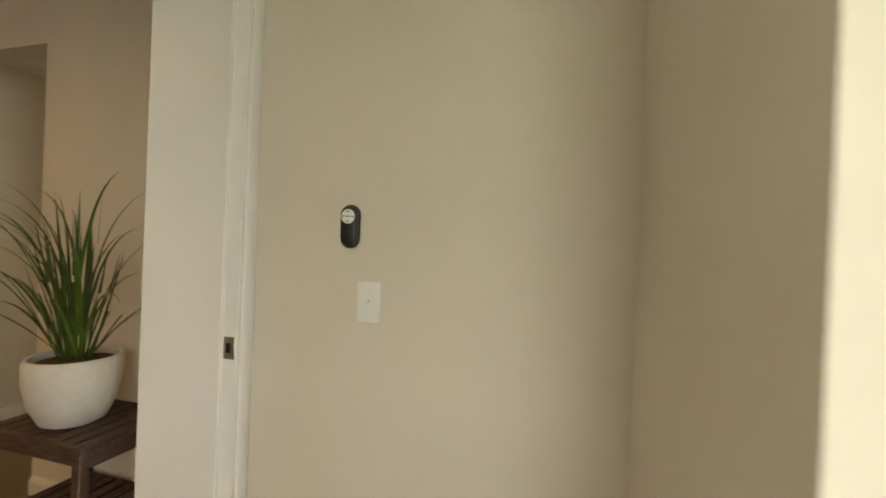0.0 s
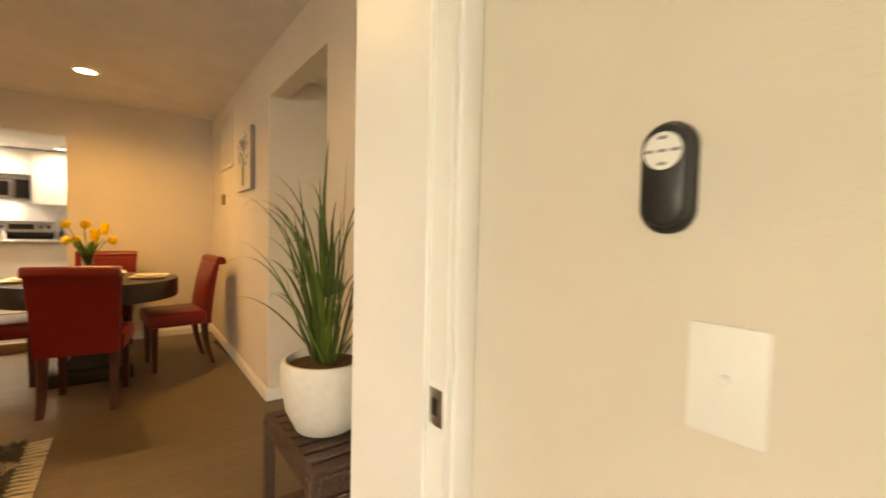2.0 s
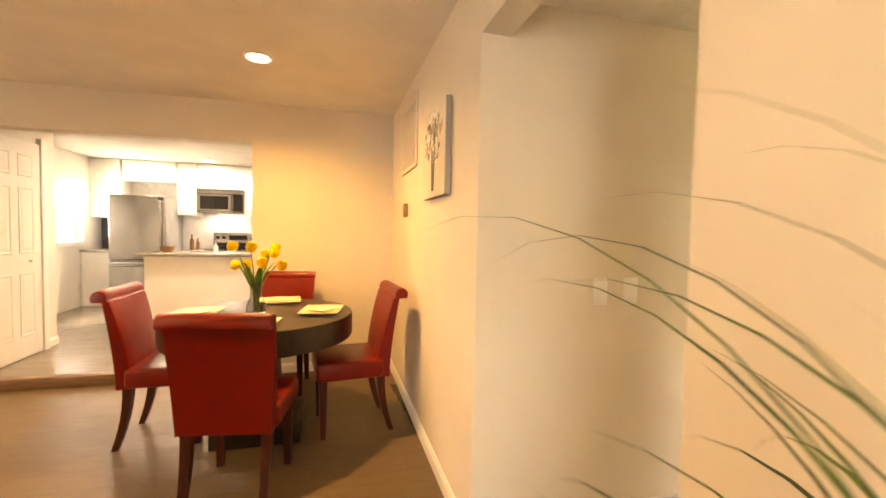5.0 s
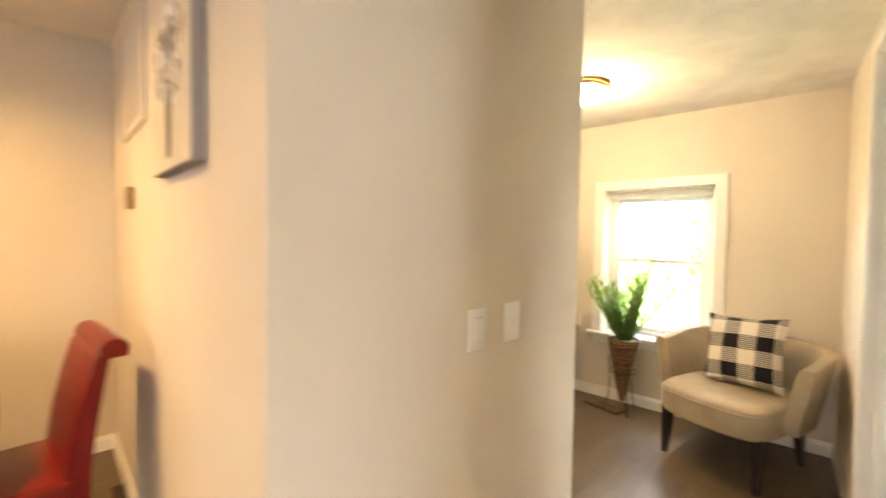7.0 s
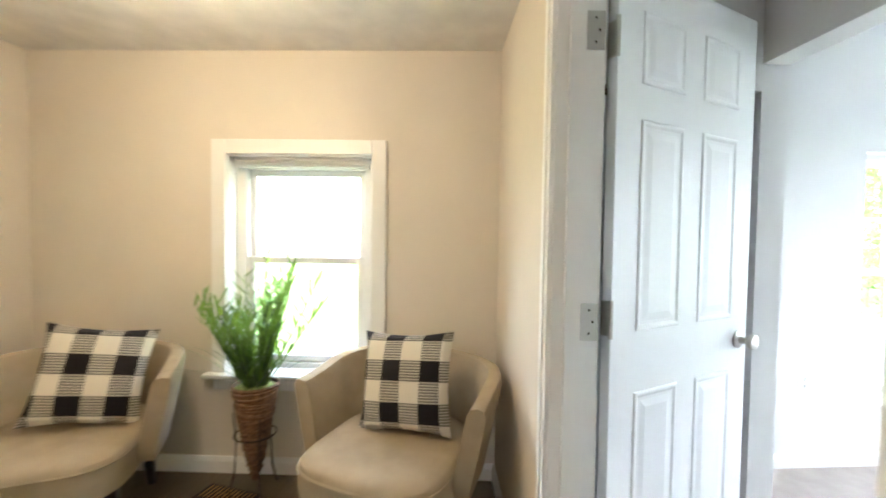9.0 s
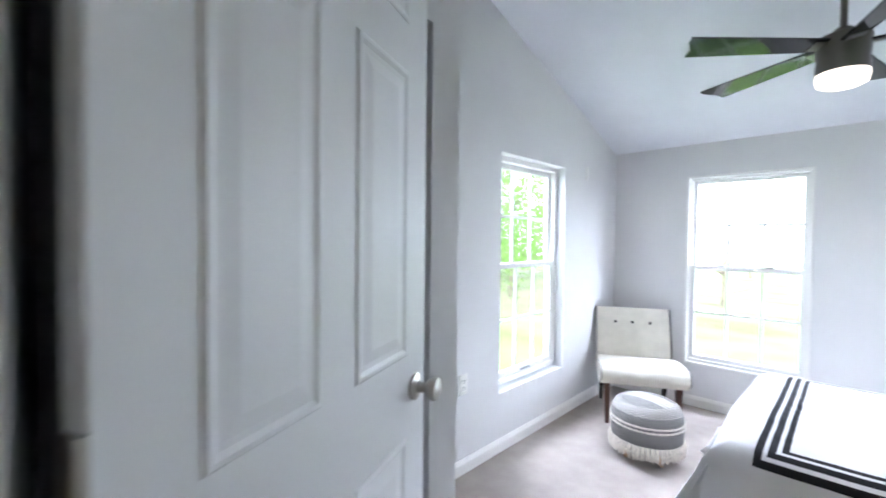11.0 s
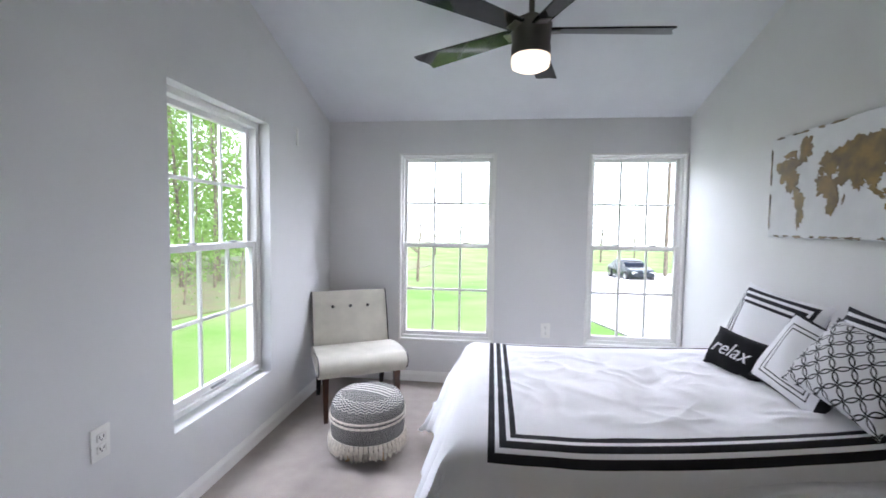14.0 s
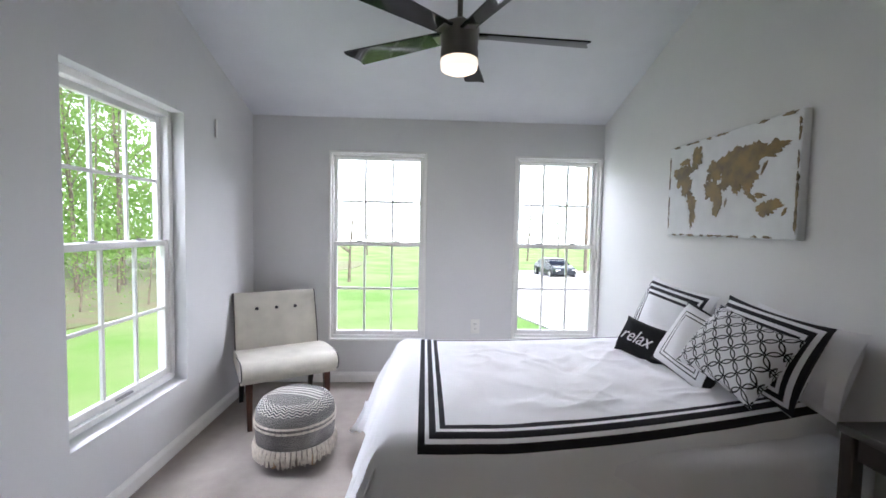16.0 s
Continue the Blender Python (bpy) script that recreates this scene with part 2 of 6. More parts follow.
CEIL_TEX = mat("textured_ceiling", (0.76, 0.74, 0.70), 0.9, var=0.05, scale=5, bump=0.6, bscale=22, spec=0.2)
TRIM = mat("white_trim_paint", (0.80, 0.79, 0.76), 0.35, var=0.015, scale=3, bump=0.04, bscale=80)
DOORWHITE = mat("white_door_paint", (0.80, 0.81, 0.82), 0.4, var=0.01, scale=3, bump=0.05, bscale=60)
PLANK = mat("greybrown_laminate", (0.122, 0.088, 0.053), 0.40, var=0.06, scale=5, bump=0.08, bscale=60, island=0.05, stretch=(1.2, 9, 1))
SUBFLOOR = mat("dark_subfloor", (0.05, 0.04, 0.03), 0.9)
KFLOOR = mat("kitchen_vinyl", (0.175, 0.15, 0.12), 0.25, var=0.1, scale=3, bump=0.05, bscale=60, stretch=(1, 6, 1), island=0.06)
CARPET = mat("beige_carpet", (0.41, 0.365, 0.325), 1.0, var=0.04, scale=9, bump=0.9, bscale=420, spec=0.05)
RED = mat("red_bonded_leather", (0.16, 0.0045, 0.0035), 0.33, var=0.05, scale=14, bump=0.12, bscale=160, spec=0.38)
DARKWOOD = mat("dark_cherry_wood", (0.055, 0.013, 0.007), 0.38, var=0.2, scale=10, bump=0.05, stretch=(8, 8, 1), spec=0.3)
ESPRESSO = mat("espresso_wood", (0.016, 0.011, 0.009), 0.32, var=0.2, scale=8, bump=0.05, stretch=(1, 10, 1))
BENCHWOOD = mat("weathered_brown_wood", (0.075, 0.042, 0.028), 0.6, var=0.25, scale=14, bump=0.2, stretch=(10, 1, 10))
CHROME = mat("chrome", (0.75, 0.75, 0.75), 0.12, 1.0, var=0.02, bump=0)
NICKEL = mat("satin_nickel", (0.50, 0.48, 0.44), 0.36, 1.0, var=0.03, bump=0.02)
BRASS = mat("brass", (0.75, 0.52, 0.22), 0.25, 1.0, var=0.04, bump=0.02)
STEEL = mat("brushed_stainless", (0.42, 0.42, 0.43), 0.24, 1.0, var=0.05, scale=4, bump=0.03, stretch=(60, 60, 1))
BLACKGLASS = mat("black_glass", (0.01, 0.01, 0.011), 0.08, bump=0, var=0)
BLACKPLASTIC = mat("black_plastic", (0.016, 0.015, 0.015), 0.38, var=0.1, bump=0.08, bscale=300)
WHITEPLASTIC = mat("white_plastic", (0.80, 0.79, 0.75), 0.35, var=0.01, bump=0)
GREYPLASTIC = mat("grey_plastic", (0.25, 0.25, 0.25), 0.4, bump=0)
TAN = mat("tan_upholstery", (0.36, 0.295, 0.20), 0.85, var=0.06, scale=8, bump=0.35, bscale=500, spec=0.2)
CREAM = mat("cream_vinyl_upholstery", (0.62, 0.585, 0.50), 0.5, var=0.05, scale=8, bump=0.1, bscale=300)
PIPING = mat("black_piping", (0.02, 0.018, 0.018), 0.5)
LEG = mat("walnut_leg", (0.075, 0.025, 0.012), 0.35, var=0.2, scale=8, bump=0.04, stretch=(8, 8, 1))
DARKLEG = mat("ebony_leg", (0.02, 0.013, 0.011), 0.4, var=0.2, bump=0.04)
POT = mat("speckled_white_ceramic", (0.66, 0.63, 0.57), 0.55, var=0.025, scale=40, bump=0.2, bscale=80)
SOIL = mat("coir_moss", (0.13, 0.07, 0.03), 1.0, var=0.3, scale=60, bump=1.0, bscale=200)
MOSS = mat("green_moss", (0.22, 0.27, 0.07), 1.0, var=0.3, scale=60, bump=1.0, bscale=200)
LEAF = mat("grass_leaf", (0.055, 0.095, 0.015), 0.42, var=0.3, scale=14, bump=0.05, second=(0.025, 0.052, 0.009))
LEAF2 = mat("bright_grass_leaf", (0.10, 0.17, 0.022), 0.40, var=0.3, scale=14, bump=0.05, second=(0.04, 0.085, 0.012))


def see_through(m, color, amount):
    """Lets some light pass through a thin leaf."""
    n, l = m.node_tree.nodes, m.node_tree.links
    t = n.new("ShaderNodeBsdfTranslucent")
    t.inputs[0].default_value = (*color, 1)
    k = n.new("ShaderNodeMixShader")
    k.inputs[0].default_value = amount
    l.new(n["Principled BSDF"].outputs[0], k.inputs[1])
    l.new(t.outputs[0], k.inputs[2])
    l.new(k.outputs[0], n["Material Output"].inputs[0])
    return m


LEAFLIT = see_through(mat("backlit_narrow_leaf", (0.10, 0.19, 0.03), 0.5, var=0.3, scale=14, bump=0.05, second=(0.05, 0.11, 0.015)), (0.26, 0.40, 0.04), 0.4)
WICKER = mat("woven_wicker", (0.17, 0.085, 0.04), 0.8, var=0.3, scale=60, bump=0.5, bscale=200)
RATTAN = mat("rattan_strand", (0.21, 0.115, 0.06), 0.75, var=0.35, scale=40, bump=0.3, stretch=(1, 1, 6))
IRON = mat("dark_iron", (0.05, 0.035, 0.025), 0.5, 0.6, bump=0.1)
CHECK = buffalo_check()
RINGS = ring_lattice()
SHAM = bands("white_sham_black_bands", (0.78, 0.78, 0.80), (0.022, 0.022, 0.028), [(0.012, 0.030), (0.044, 0.062), (0.076, 0.090)], width=(0.25, 0.17))
FRAMEPIL = bands("white_cushion_black_lines", (0.78, 0.78, 0.80), (0.02, 0.02, 0.025), [(-0.1, 0.008), (0.040, 0.0445), (0.056, 0.0605)], width=(0.145, 0.145))
BLACKCLOTH = mat("black_cotton", (0.014, 0.014, 0.017), 0.9, bump=0.3, bscale=600, spec=0.2)
WHITECLOTH = mat("white_cotton", (0.78, 0.78, 0.81), 0.9, var=0.02, bump=0.25, bscale=500, spec=0.15)
FRINGE = mat("cream_cotton_fringe", (0.60, 0.55, 0.46), 0.95, var=0.1, scale=60, bump=0.4, bscale=300)
POUF = zigzag_weave()
SHAG = shag_diamond()
GRANITE = mat("speckled_granite", (0.30, 0.27, 0.24), 0.2, var=0.3, scale=90, bump=0)
CABINET = mat("white_cabinet_paint", (0.78, 0.77, 0.74), 0.4, var=0.01, bump=0.03)
BACKSPLASH = mat("pale_tile", (0.62, 0.62, 0.61), 0.25, var=0.05, scale=12, bump=0.05)
PETAL = mat("yellow_tulip_petal", (0.85, 0.55, 0.02), 0.5, var=0.12, scale=30, bump=0.05)
STEM = mat("green_stem", (0.08, 0.16, 0.03), 0.5, var=0.2, bump=0.05)
CERAMIC = mat("cream_ceramic", (0.78, 0.72, 0.50), 0.25, var=0.02, bump=0)
CANVAS = mat("weathered_white_canvas", (0.70, 0.71, 0.72), 0.8, var=0.03, scale=10, bump=0.2, bscale=300)
GOLDMAP = mat("bronze_gold_paint", (0.26, 0.175, 0.055), 0.55, 0.2, var=0.3, scale=16, second=(0.12, 0.085, 0.05), stretch=(1, 6, 1), bump=0.1)
RUST = mat("distressed_edge_paint", (0.22, 0.17, 0.10), 0.8, var=0.4, scale=30, bump=0.2)
SILVERART = mat("silver_canvas", (0.62, 0.57, 0.48), 0.7, var=0.06, bump=0.2)
GREYPAINT = mat("grey_art_paint", (0.19, 0.18, 0.18), 0.7, var=0.2, bump=0.2)
TAUPEPAINT = mat("taupe_art_paint", (0.36, 0.30, 0.22), 0.7, var=0.2, bump=0.2)
FANMETAL = mat("brushed_pewter", (0.20, 0.185, 0.165), 0.32, 0.9, var=0.05, bump=0.03)
FANBLADE = mat("glossy_black_blade", (0.012, 0.012, 0.013), 0.07, var=0.1, bump=0)
OPAL = emit("lit_opal_glass", (1.0, 0.86, 0.66), 0.55)
OPALWARM = emit("lit_warm_opal_glass", (1.0, 0.86, 0.60), 2.0)
BULBWARM = emit("lit_warm_downlight", (1.0, 0.82, 0.50), 9.0)
BULBWHITE = emit("lit_white_downlight", (1.0, 0.95, 0.85), 4.0)
HAZE = emit("hazy_sky", (0.95, 0.98, 1.0), 1.1)
GRASS = mat("spring_lawn", (0.11, 0.21, 0.045), 0.95, var=0.25, scale=0.35, bump=0.6, bscale=60, second=(0.21, 0.25, 0.11), spec=0.1)
# far thicket: haze is put into its colour by paling it
PALEWOODS = mat("haze_paled_twigs", (0.36, 0.38, 0.24), 0.9, var=0.2, scale=1, bump=0, second=(0.30, 0.28, 0.22))
LITTER = mat("leaf_litter", (0.15, 0.125, 0.07), 0.95, var=0.25, scale=2, bump=0.8, bscale=30, second=(0.12, 0.16, 0.055))
GRAVEL = mat("pale_gravel", (0.50, 0.48, 0.46), 0.95, var=0.15, scale=3, bump=0.6, bscale=80)
BARK = mat("grey_bark", (0.17, 0.14, 0.10), 0.95, var=0.3, scale=8, bump=0.8, bscale=30, stretch=(3, 3, 0.5))
SPRING = see_through(mat("spring_leaf", (0.14, 0.24, 0.06), 0.6, var=0.3, scale=3, bump=0, second=(0.19, 0.29, 0.07)), (0.21, 0.36, 0.07), 0.5)
CARPAINT = mat("dark_grey_car_paint", (0.03, 0.035, 0.04), 0.15, 0.3, var=0.05, bump=0)
TYRE = mat("tyre_rubber", (0.02, 0.02, 0.02), 0.9)
TIN = mat("amber_bottle", (0.16, 0.06, 0.015), 0.2, bump=0)

GLASS = bpy.data.materials.new("window_glass")
GLASS.use_nodes = True
gp = GLASS.node_tree.nodes["Principled BSDF"]
gp.inputs["Transmission Weight"].default_value = 1.0
gp.inputs["Roughness"].default_value = 0.0
gp.inputs["IOR"].default_value = 1.02
gp.inputs["Base Color"].default_value = (0.97, 0.99, 0.98, 1)
VASE = bpy.data.materials.new("clear_vase_glass")
VASE.use_nodes = True
gp = VASE.node_tree.nodes["Principled BSDF"]
gp.inputs["Transmission Weight"].default_value = 1.0
gp.inputs["Roughness"].default_value = 0.02
gp.inputs["IOR"].default_value = 1.3

# ---- mesh helpers ----


def box(bm, x0, x1, y0, y1, z0, z1, r=0.0, seg=2):
    g = bmesh.ops.create_cube(bm, size=1.0)
    vs = g["verts"]
    for v in vs:
        v.co = Vector(((x0 + x1) / 2 + v.co.x * (x1 - x0), (y0 + y1) / 2 + v.co.y * (y1 - y0), (z0 + z1) / 2 + v.co.z * (z1 - z0)))
    if r:
        es = list({e for v in vs for e in v.link_edges})
        bmesh.ops.bevel(bm, geom=es, offset=r, segments=seg, profile=0.5, affect='EDGES')


def B(x0, x1, y0, y1, z0, z1, r=0.0, seg=2):
    bm = bmesh.new()
    box(bm, x0, x1, y0, y1, z0, z1, r, seg)
    return bm


def loft(bm, rings, closed=True, cap=True):
    vr = [[bm.verts.new(p) for p in ring] for ring in rings]
    k = len(rings[0])
    for a, b in zip(vr, vr[1:]):
        for i in range(k if closed else k - 1):
            j = (i + 1) % k
            bm.faces.new((a[i], a[j], b[j], b[i]))
    if cap and closed:
        bm.faces.new(list(reversed(vr[0])))
        bm.faces.new(vr[-1])
    return vr


def circle(r, z, k=24, cx=0.0, cy=0.0, ry=None):
    return [(cx + r * math.cos(2 * math.pi * i / k), cy + (ry or r) * math.sin(2 * math.pi * i / k), z) for i in range(k)]


def lathe(bm, prof, k=24, cx=0.0, cy=0.0, cap=True):
    loft(bm, [circle(max(r, 0.0005), z, k, cx, cy) for r, z in prof], True, cap)


def tube(bm, pts, r, k=8, r1=None):
    """A round bar along pts, from radius r to r1."""
    rings = []
    P = [Vector(p) for p in pts]
    for i, p in enumerate(P):
        d = (P[min(i + 1, len(P) - 1)] - P[max(i - 1, 0)]).normalized()
        a = d.orthogonal().normalized() if abs(d.z) > 0.95 or abs(d.z) < 0.05 else d.cross(Vector((0, 0, 1))).normalized()
        if i and rings:
            a = (a0 - d * a0.dot(d)).normalized()
        a0 = a
        b = d.cross(a)
        q = r + ((r1 if r1 is not None else r) - r) * i / max(1, len(P) - 1)
        rings.append([p + (a * math.cos(2 * math.pi * j / k) + b * math.sin(2 * math.pi * j / k)) * q for j in range(k)])
    loft(bm, rings)


def finish(bm, name, material, smooth=False):
    bmesh.ops.recalc_face_normals(bm, faces=bm.faces)
    me = bpy.data.meshes.new(name)
    bm.to_mesh(me)
    bm.free()
    me.materials.append(material)
    if smooth:
        me.shade_smooth()
        me.set_sharp_from_angle(angle=radians(40))
    return me


def part(name, bm, material, parent, label="", smooth=True, m=None):
    ob = new(name, bm if isinstance(bm, bpy.types.Mesh) else finish(bm, name, material, smooth))
    ob.parent = parent
    if m is not None:
        ob.matrix_basis = m
    if label:
        ob["label"] = label
    return ob


def solid(name, bm, material, label="", category="", group="", kind="", m=None, smooth=True):
    ob = new(name, finish(bm, name, material, smooth))
    if m is not None:
        ob.matrix_basis = m
    return tagged(ob, label, category, group, kind)


def thing(name, m, label, category, group="", kind=""):
    ob = new(name)
    ob.empty_display_size = 0.1
    ob.matrix_basis = m
    return tagged(ob, label, category, group, kind)


def wall(name, p0, p1, z0, z1, thick, material, openings=(), label="painted interior wall"):
    """A wall whose face runs from p0 to p1; its body lies to the right of that direction. openings: (s0, s1, za, zb) along it."""
    a, b = Vector((*p0, 0)), Vector((*p1, 0))
    length = (b - a).length
    bm = bmesh.new()
    s = 0.0
    for s0, s1, za, zb in sorted(openings):
        if s0 > s:
            box(bm, s, s0, -thick, 0, z0, z1)
        if za > z0:
            box(bm, s0, s1, -thick, 0, z0, za)
        if zb < z1:
            box(bm, s0, s1, -thick, 0, zb, z1)
        s = s1
    if s < length - 1e-4:
        box(bm, s, length, -thick, 0, z0, z1)
    ang = math.degrees(math.atan2(b.y - a.y, b.x - a.x))
    return solid(name, bm, material, label, "wall", "", "structure", pose(a.x, a.y, 0, 0, 0, ang), smooth=False)


def skirting(p0, p1, h=0.085, z=0.0, material=None):
    """A moulded baseboard on the left of the line from p0 to p1."""
    a, b = Vector((*p0, 0)), Vector((*p1, 0))
    length = (b - a).length
    prof = [(0.0, z), (0.014, z), (0.014, z + h * 0.72), (0.009, z + h * 0.86), (0.004, z + h), (0.0, z + h)]
    bm = bmesh.new()
    loft(bm, [[(s, q[0] + 0.001, q[1]) for q in prof] for s in (0, length)])
    ang = math.degrees(math.atan2(b.y - a.y, b.x - a.x))
    return solid("baseboard", bm, material or TRIM, "white painted wooden baseboard along the wall", "baseboard", "", "structure", pose(a.x, a.y, 0, 0, 0, ang), smooth=False)


def slab(name, pts, z0, z1, material, label, category):
    bm = bmesh.new()
    loft(bm, [[(x, y, z0) for x, y in pts], [(x, y, z1) for x, y in pts]])
    return solid(name, bm, material, label, category, "", "structure", smooth=False)


def line(x):
    """The south face of the nook runs a little askew."""
    return 2.622 + (x - 3.217) * 0.13

# ---- the shell ----
slab("floor", [(-4.6, -2.4), (0.9, -2.4), (0.9, 0.9), (1.06, 1.3), (2.4, 2.40), (3.25, 2.55), (4.25, 2.7), (4.05, 5.4), (2.05, 5.4), (2.05, 3.4), (1.06, 3.4), (1.06, 5.72), (-4.6, 5.72)], -0.06, -0.012, SUBFLOOR, "dark subfloor under the laminate planks", "floor")
slab("kitchen_floor", [(-3.3, 5.715), (0.5, 5.715), (0.5, 9.9), (-3.3, 9.9)], -0.06, 0.078, SUBFLOOR, "raised kitchen subfloor", "floor")
slab("carpet", [wing(1.7, -1.45), wing(4.7, -1.45), wing(4.7, 1.6), wing(4.5, 2.33), (3.5, 2.535), (2.42, 2.39), (2.0, 2.33), wing(1.7, 1.6)], -0.05, 0.004, CARPET, "beige cut-pile bedroom carpet", "carpet")

# living and dining room
wall("wall_east", (1.063, 1.31), (1.063, 5.85), 0, 2.36, 0.12, PAINT, [(1.02, 2.042, 0, 2.055)], "warm beige painted wall of the dining room")
wall("wall_north", (1.063, 5.707), (-4.6, 5.707), 0, 2.36, 0.14, PAINT, [(1.215, 3.20, -0.1, 2.01)], "warm beige painted wall with a wide kitchen opening")
wall("wall_west", (-4.5, 5.85), (-4.5, 0.8), 0, 2.36, 0.12, PAINT)
wall("wall_entry", (-4.5, 1.313), (1.19, 1.313), 0, 2.36, 0.345, PAINT, [(4.35, 5.25, 0, 2.08)], "thick beige painted wall with a cased doorway")
slab("ceiling", [(-4.6, 1.25), (1.1, 1.25), (1.1, 5.80), (-4.6, 5.80)], 2.35, 2.45, CEIL, "flat painted living room ceiling", "ceiling")
# entry
wall("wall_thermostat", (0.798, -0.14), (0.798, 0.97), 0, 2.36, 0.12, PAINT, (), "beige painted wall with a remote holder and a switch")
wall("wall_entry_return", (0.07, -0.122), (0.92, -0.122), 0, 2.36, 0.12, PAINT)
wall("wall_entry_side", (0.07, -2.2), (0.07, -0.124), 0, 2.36, 0.12, PAINT)
# opening added out of view for the fill lamp behind it
wall("wall_entry_back", (-2.0, -2.2), (0.19, -2.2), 0, 2.36, 0.12, PAINT, [(0.3, 1.6, 0.35, 2.05)])
wall("wall_entry_west", (-2.0, 1.0), (-2.0, -2.3), 0, 2.36, 0.12, PAINT, [(1.1, 2.1, 0.65, 1.95)])
slab("ceiling_entry", [(-2.12, -2.32), (0.92, -2.32), (0.92, 1.0), (-2.12, 1.0)], 2.35, 2.45, CEIL, "flat painted entry ceiling", "ceiling")
# hall and nook
wall("wall_hall", (2.168, 3.349), (1.0635, 3.349), 0, 2.36, 0.12, PAINT, (), "beige painted hall wall with two switches")
wall("wall_nook_west", (2.168, 5.3), (2.168, 3.469), 0, 2.36, 0.12, PAINT)
wall("wall_nook_north", (4.1, 5.2), (2.05, 5.2), 0, 2.36, 0.12, PAINT)
WX = lambda y: 4.172 - 0.083 * (y - 2.79)
NW0 = Vector((WX(2.70), 2.70))
NW1 = Vector((WX(5.3), 5.3))
ND = (NW1 - NW0).normalized()
sy = lambda y: (y - 2.70) / ND.y
wall("wall_nook_east", (NW0.x, NW0.y), (NW1.x, NW1.y), 0, 2.36, 0.17, PAINT, [(sy(3.395), sy(4.15), 0.535, 1.672)], "beige painted wall with a double-hung window")
SD = Vector((1, 0.13)).normalized()


def skew_wall(name, x0, x1, d0, d1, z1, material, gap, label):
    """A wall along the askew line, from d0 to d1 metres behind its face, with a door gap."""
    bm = bmesh.new()
    nx, ny = SD.y, -SD.x
    for a, b, za in ((x0, gap[0], 0), (gap[0], gap[1], gap[2]), (gap[1], x1, 0)):
        loft(bm, [[(a + nx * d0, line(a) + ny * d0, z), (b + nx * d0, line(b) + ny * d0, z), (b + nx * d1, line(b) + ny * d1, z), (a + nx * d1, line(a) + ny * d1, z)] for z in (za, z1)])
    return solid(name, bm, material, label, "wall", "", "structure", smooth=False)


DOORGAP = (2.335, 3.197, 2.055)
skew_wall("wall_nook_south", 1.066, 4.25, 0.0, 0.058, 2.36, PAINT, DOORGAP, "beige painted wall with the bedroom doorway")
skew_wall("wall_bedroom_north", 1.066, 4.25, 0.058, 0.116, 2.5, PAINT_BED, DOORGAP, "pale grey painted wall around the doorway")
slab("ceiling_nook", [(1.10, 2.05), (4.3, 2.62), (4.1, 5.3), (2.05, 5.3), (2.05, 3.36), (1.10, 3.36)], 2.20, 2.30, CEIL_TEX, "textured plaster ceiling of the nook", "ceiling")
# bedroom
before = set(bpy.data.objects)
XE, XW, YS = 4.597, 1.845, -1.352


def plain_wall(name, axis, c0, c1, s0, s1, z1, material, holes, label):
    """An upright wall between c0 and c1 across its axis ('x' or 'y' is the one along it)."""
    bm = bmesh.new()
    s = s0

    def add(a, b, za, zb):
        if axis == "y":
            box(bm, c0, c1, a, b, za, zb)
        else:
            box(bm, a, b, c0, c1, za, zb)
    for a, b, za, zb in sorted(holes):
        add(s, a, 0, z1)
        if za > 0:
            add(a, b, 0, za)
        add(a, b, zb, z1)
        s = b
    add(s, s1, 0, z1)
    return solid(name, bm, material, label, "wall", "", "structure", smooth=False)


EWIN = (-0.43, 0.355, 0.365, 1.852)
SWIN1 = (3.262, 4.006, 0.348, 1.822)
SWIN2 = (1.862, 2.545, 0.365, 1.815)
plain_wall("wall_bedroom_east", "y", XE, XE + 0.16, YS - 0.16, 1.497, 3.4, PAINT_BED, [EWIN], "pale grey painted wall with a tall window")
plain_wall("wall_bedroom_south", "x", YS - 0.16, YS, XW - 0.14, XE, 2.3, PAINT_BED, [SWIN1, SWIN2], "pale grey painted wall with two tall windows")
plain_wall("wall_bedroom_west", "y", XW - 0.14, XW, YS, 1.62, 3.4, PAINT_BED, [], "pale grey painted wall behind the bed")
plain_wall("wall_closet_side", "x", 1.497, 1.58, 3.912, XE + 0.16, 3.4, PAINT_BED, [], "pale grey side wall of the closet")
plain_wall("wall_closet_front", "y", 3.912, 4.0, 1.58, 2.345, 2.5, PAINT_BED, [(1.608, 2.335, 0, 1.918)], "pale grey closet wall with a bifold door")
plain_wall("wall_closet_back", "y", 4.45, 4.52, 1.58, 2.40, 2.5, PAINT_BED, [], "back wall of the closet")
plain_wall("wall_vestibule_west", "y", 2.20, 2.29, 1.50, 2.55, 2.5, PAINT_BED, [], "pale grey side wall by the bedroom door")
plain_wall("wall_bedroom_back", "x", 1.497, 1.60, XW - 0.1, 2.20, 3.4, PAINT_BED, [], "pale grey wall beside the doorway")
solid("wall_header", B(2.20, 3.912, 1.497, 1.608, 2.024, 3.4), PAINT_BED, "pale grey header over the bedroom passage", "wall", "", "structure", smooth=False)
slab("ceiling_vestibule", [(2.18, 1.55), (4.5, 1.55), (4.5, 2.36), (2.18, 2.60)], 2.28, 2.36, CEIL, "flat white passage ceiling", "ceiling")
bm = bmesh.new()
SL = 0.335
zc = lambda y: 2.087 + (y - YS) * SL
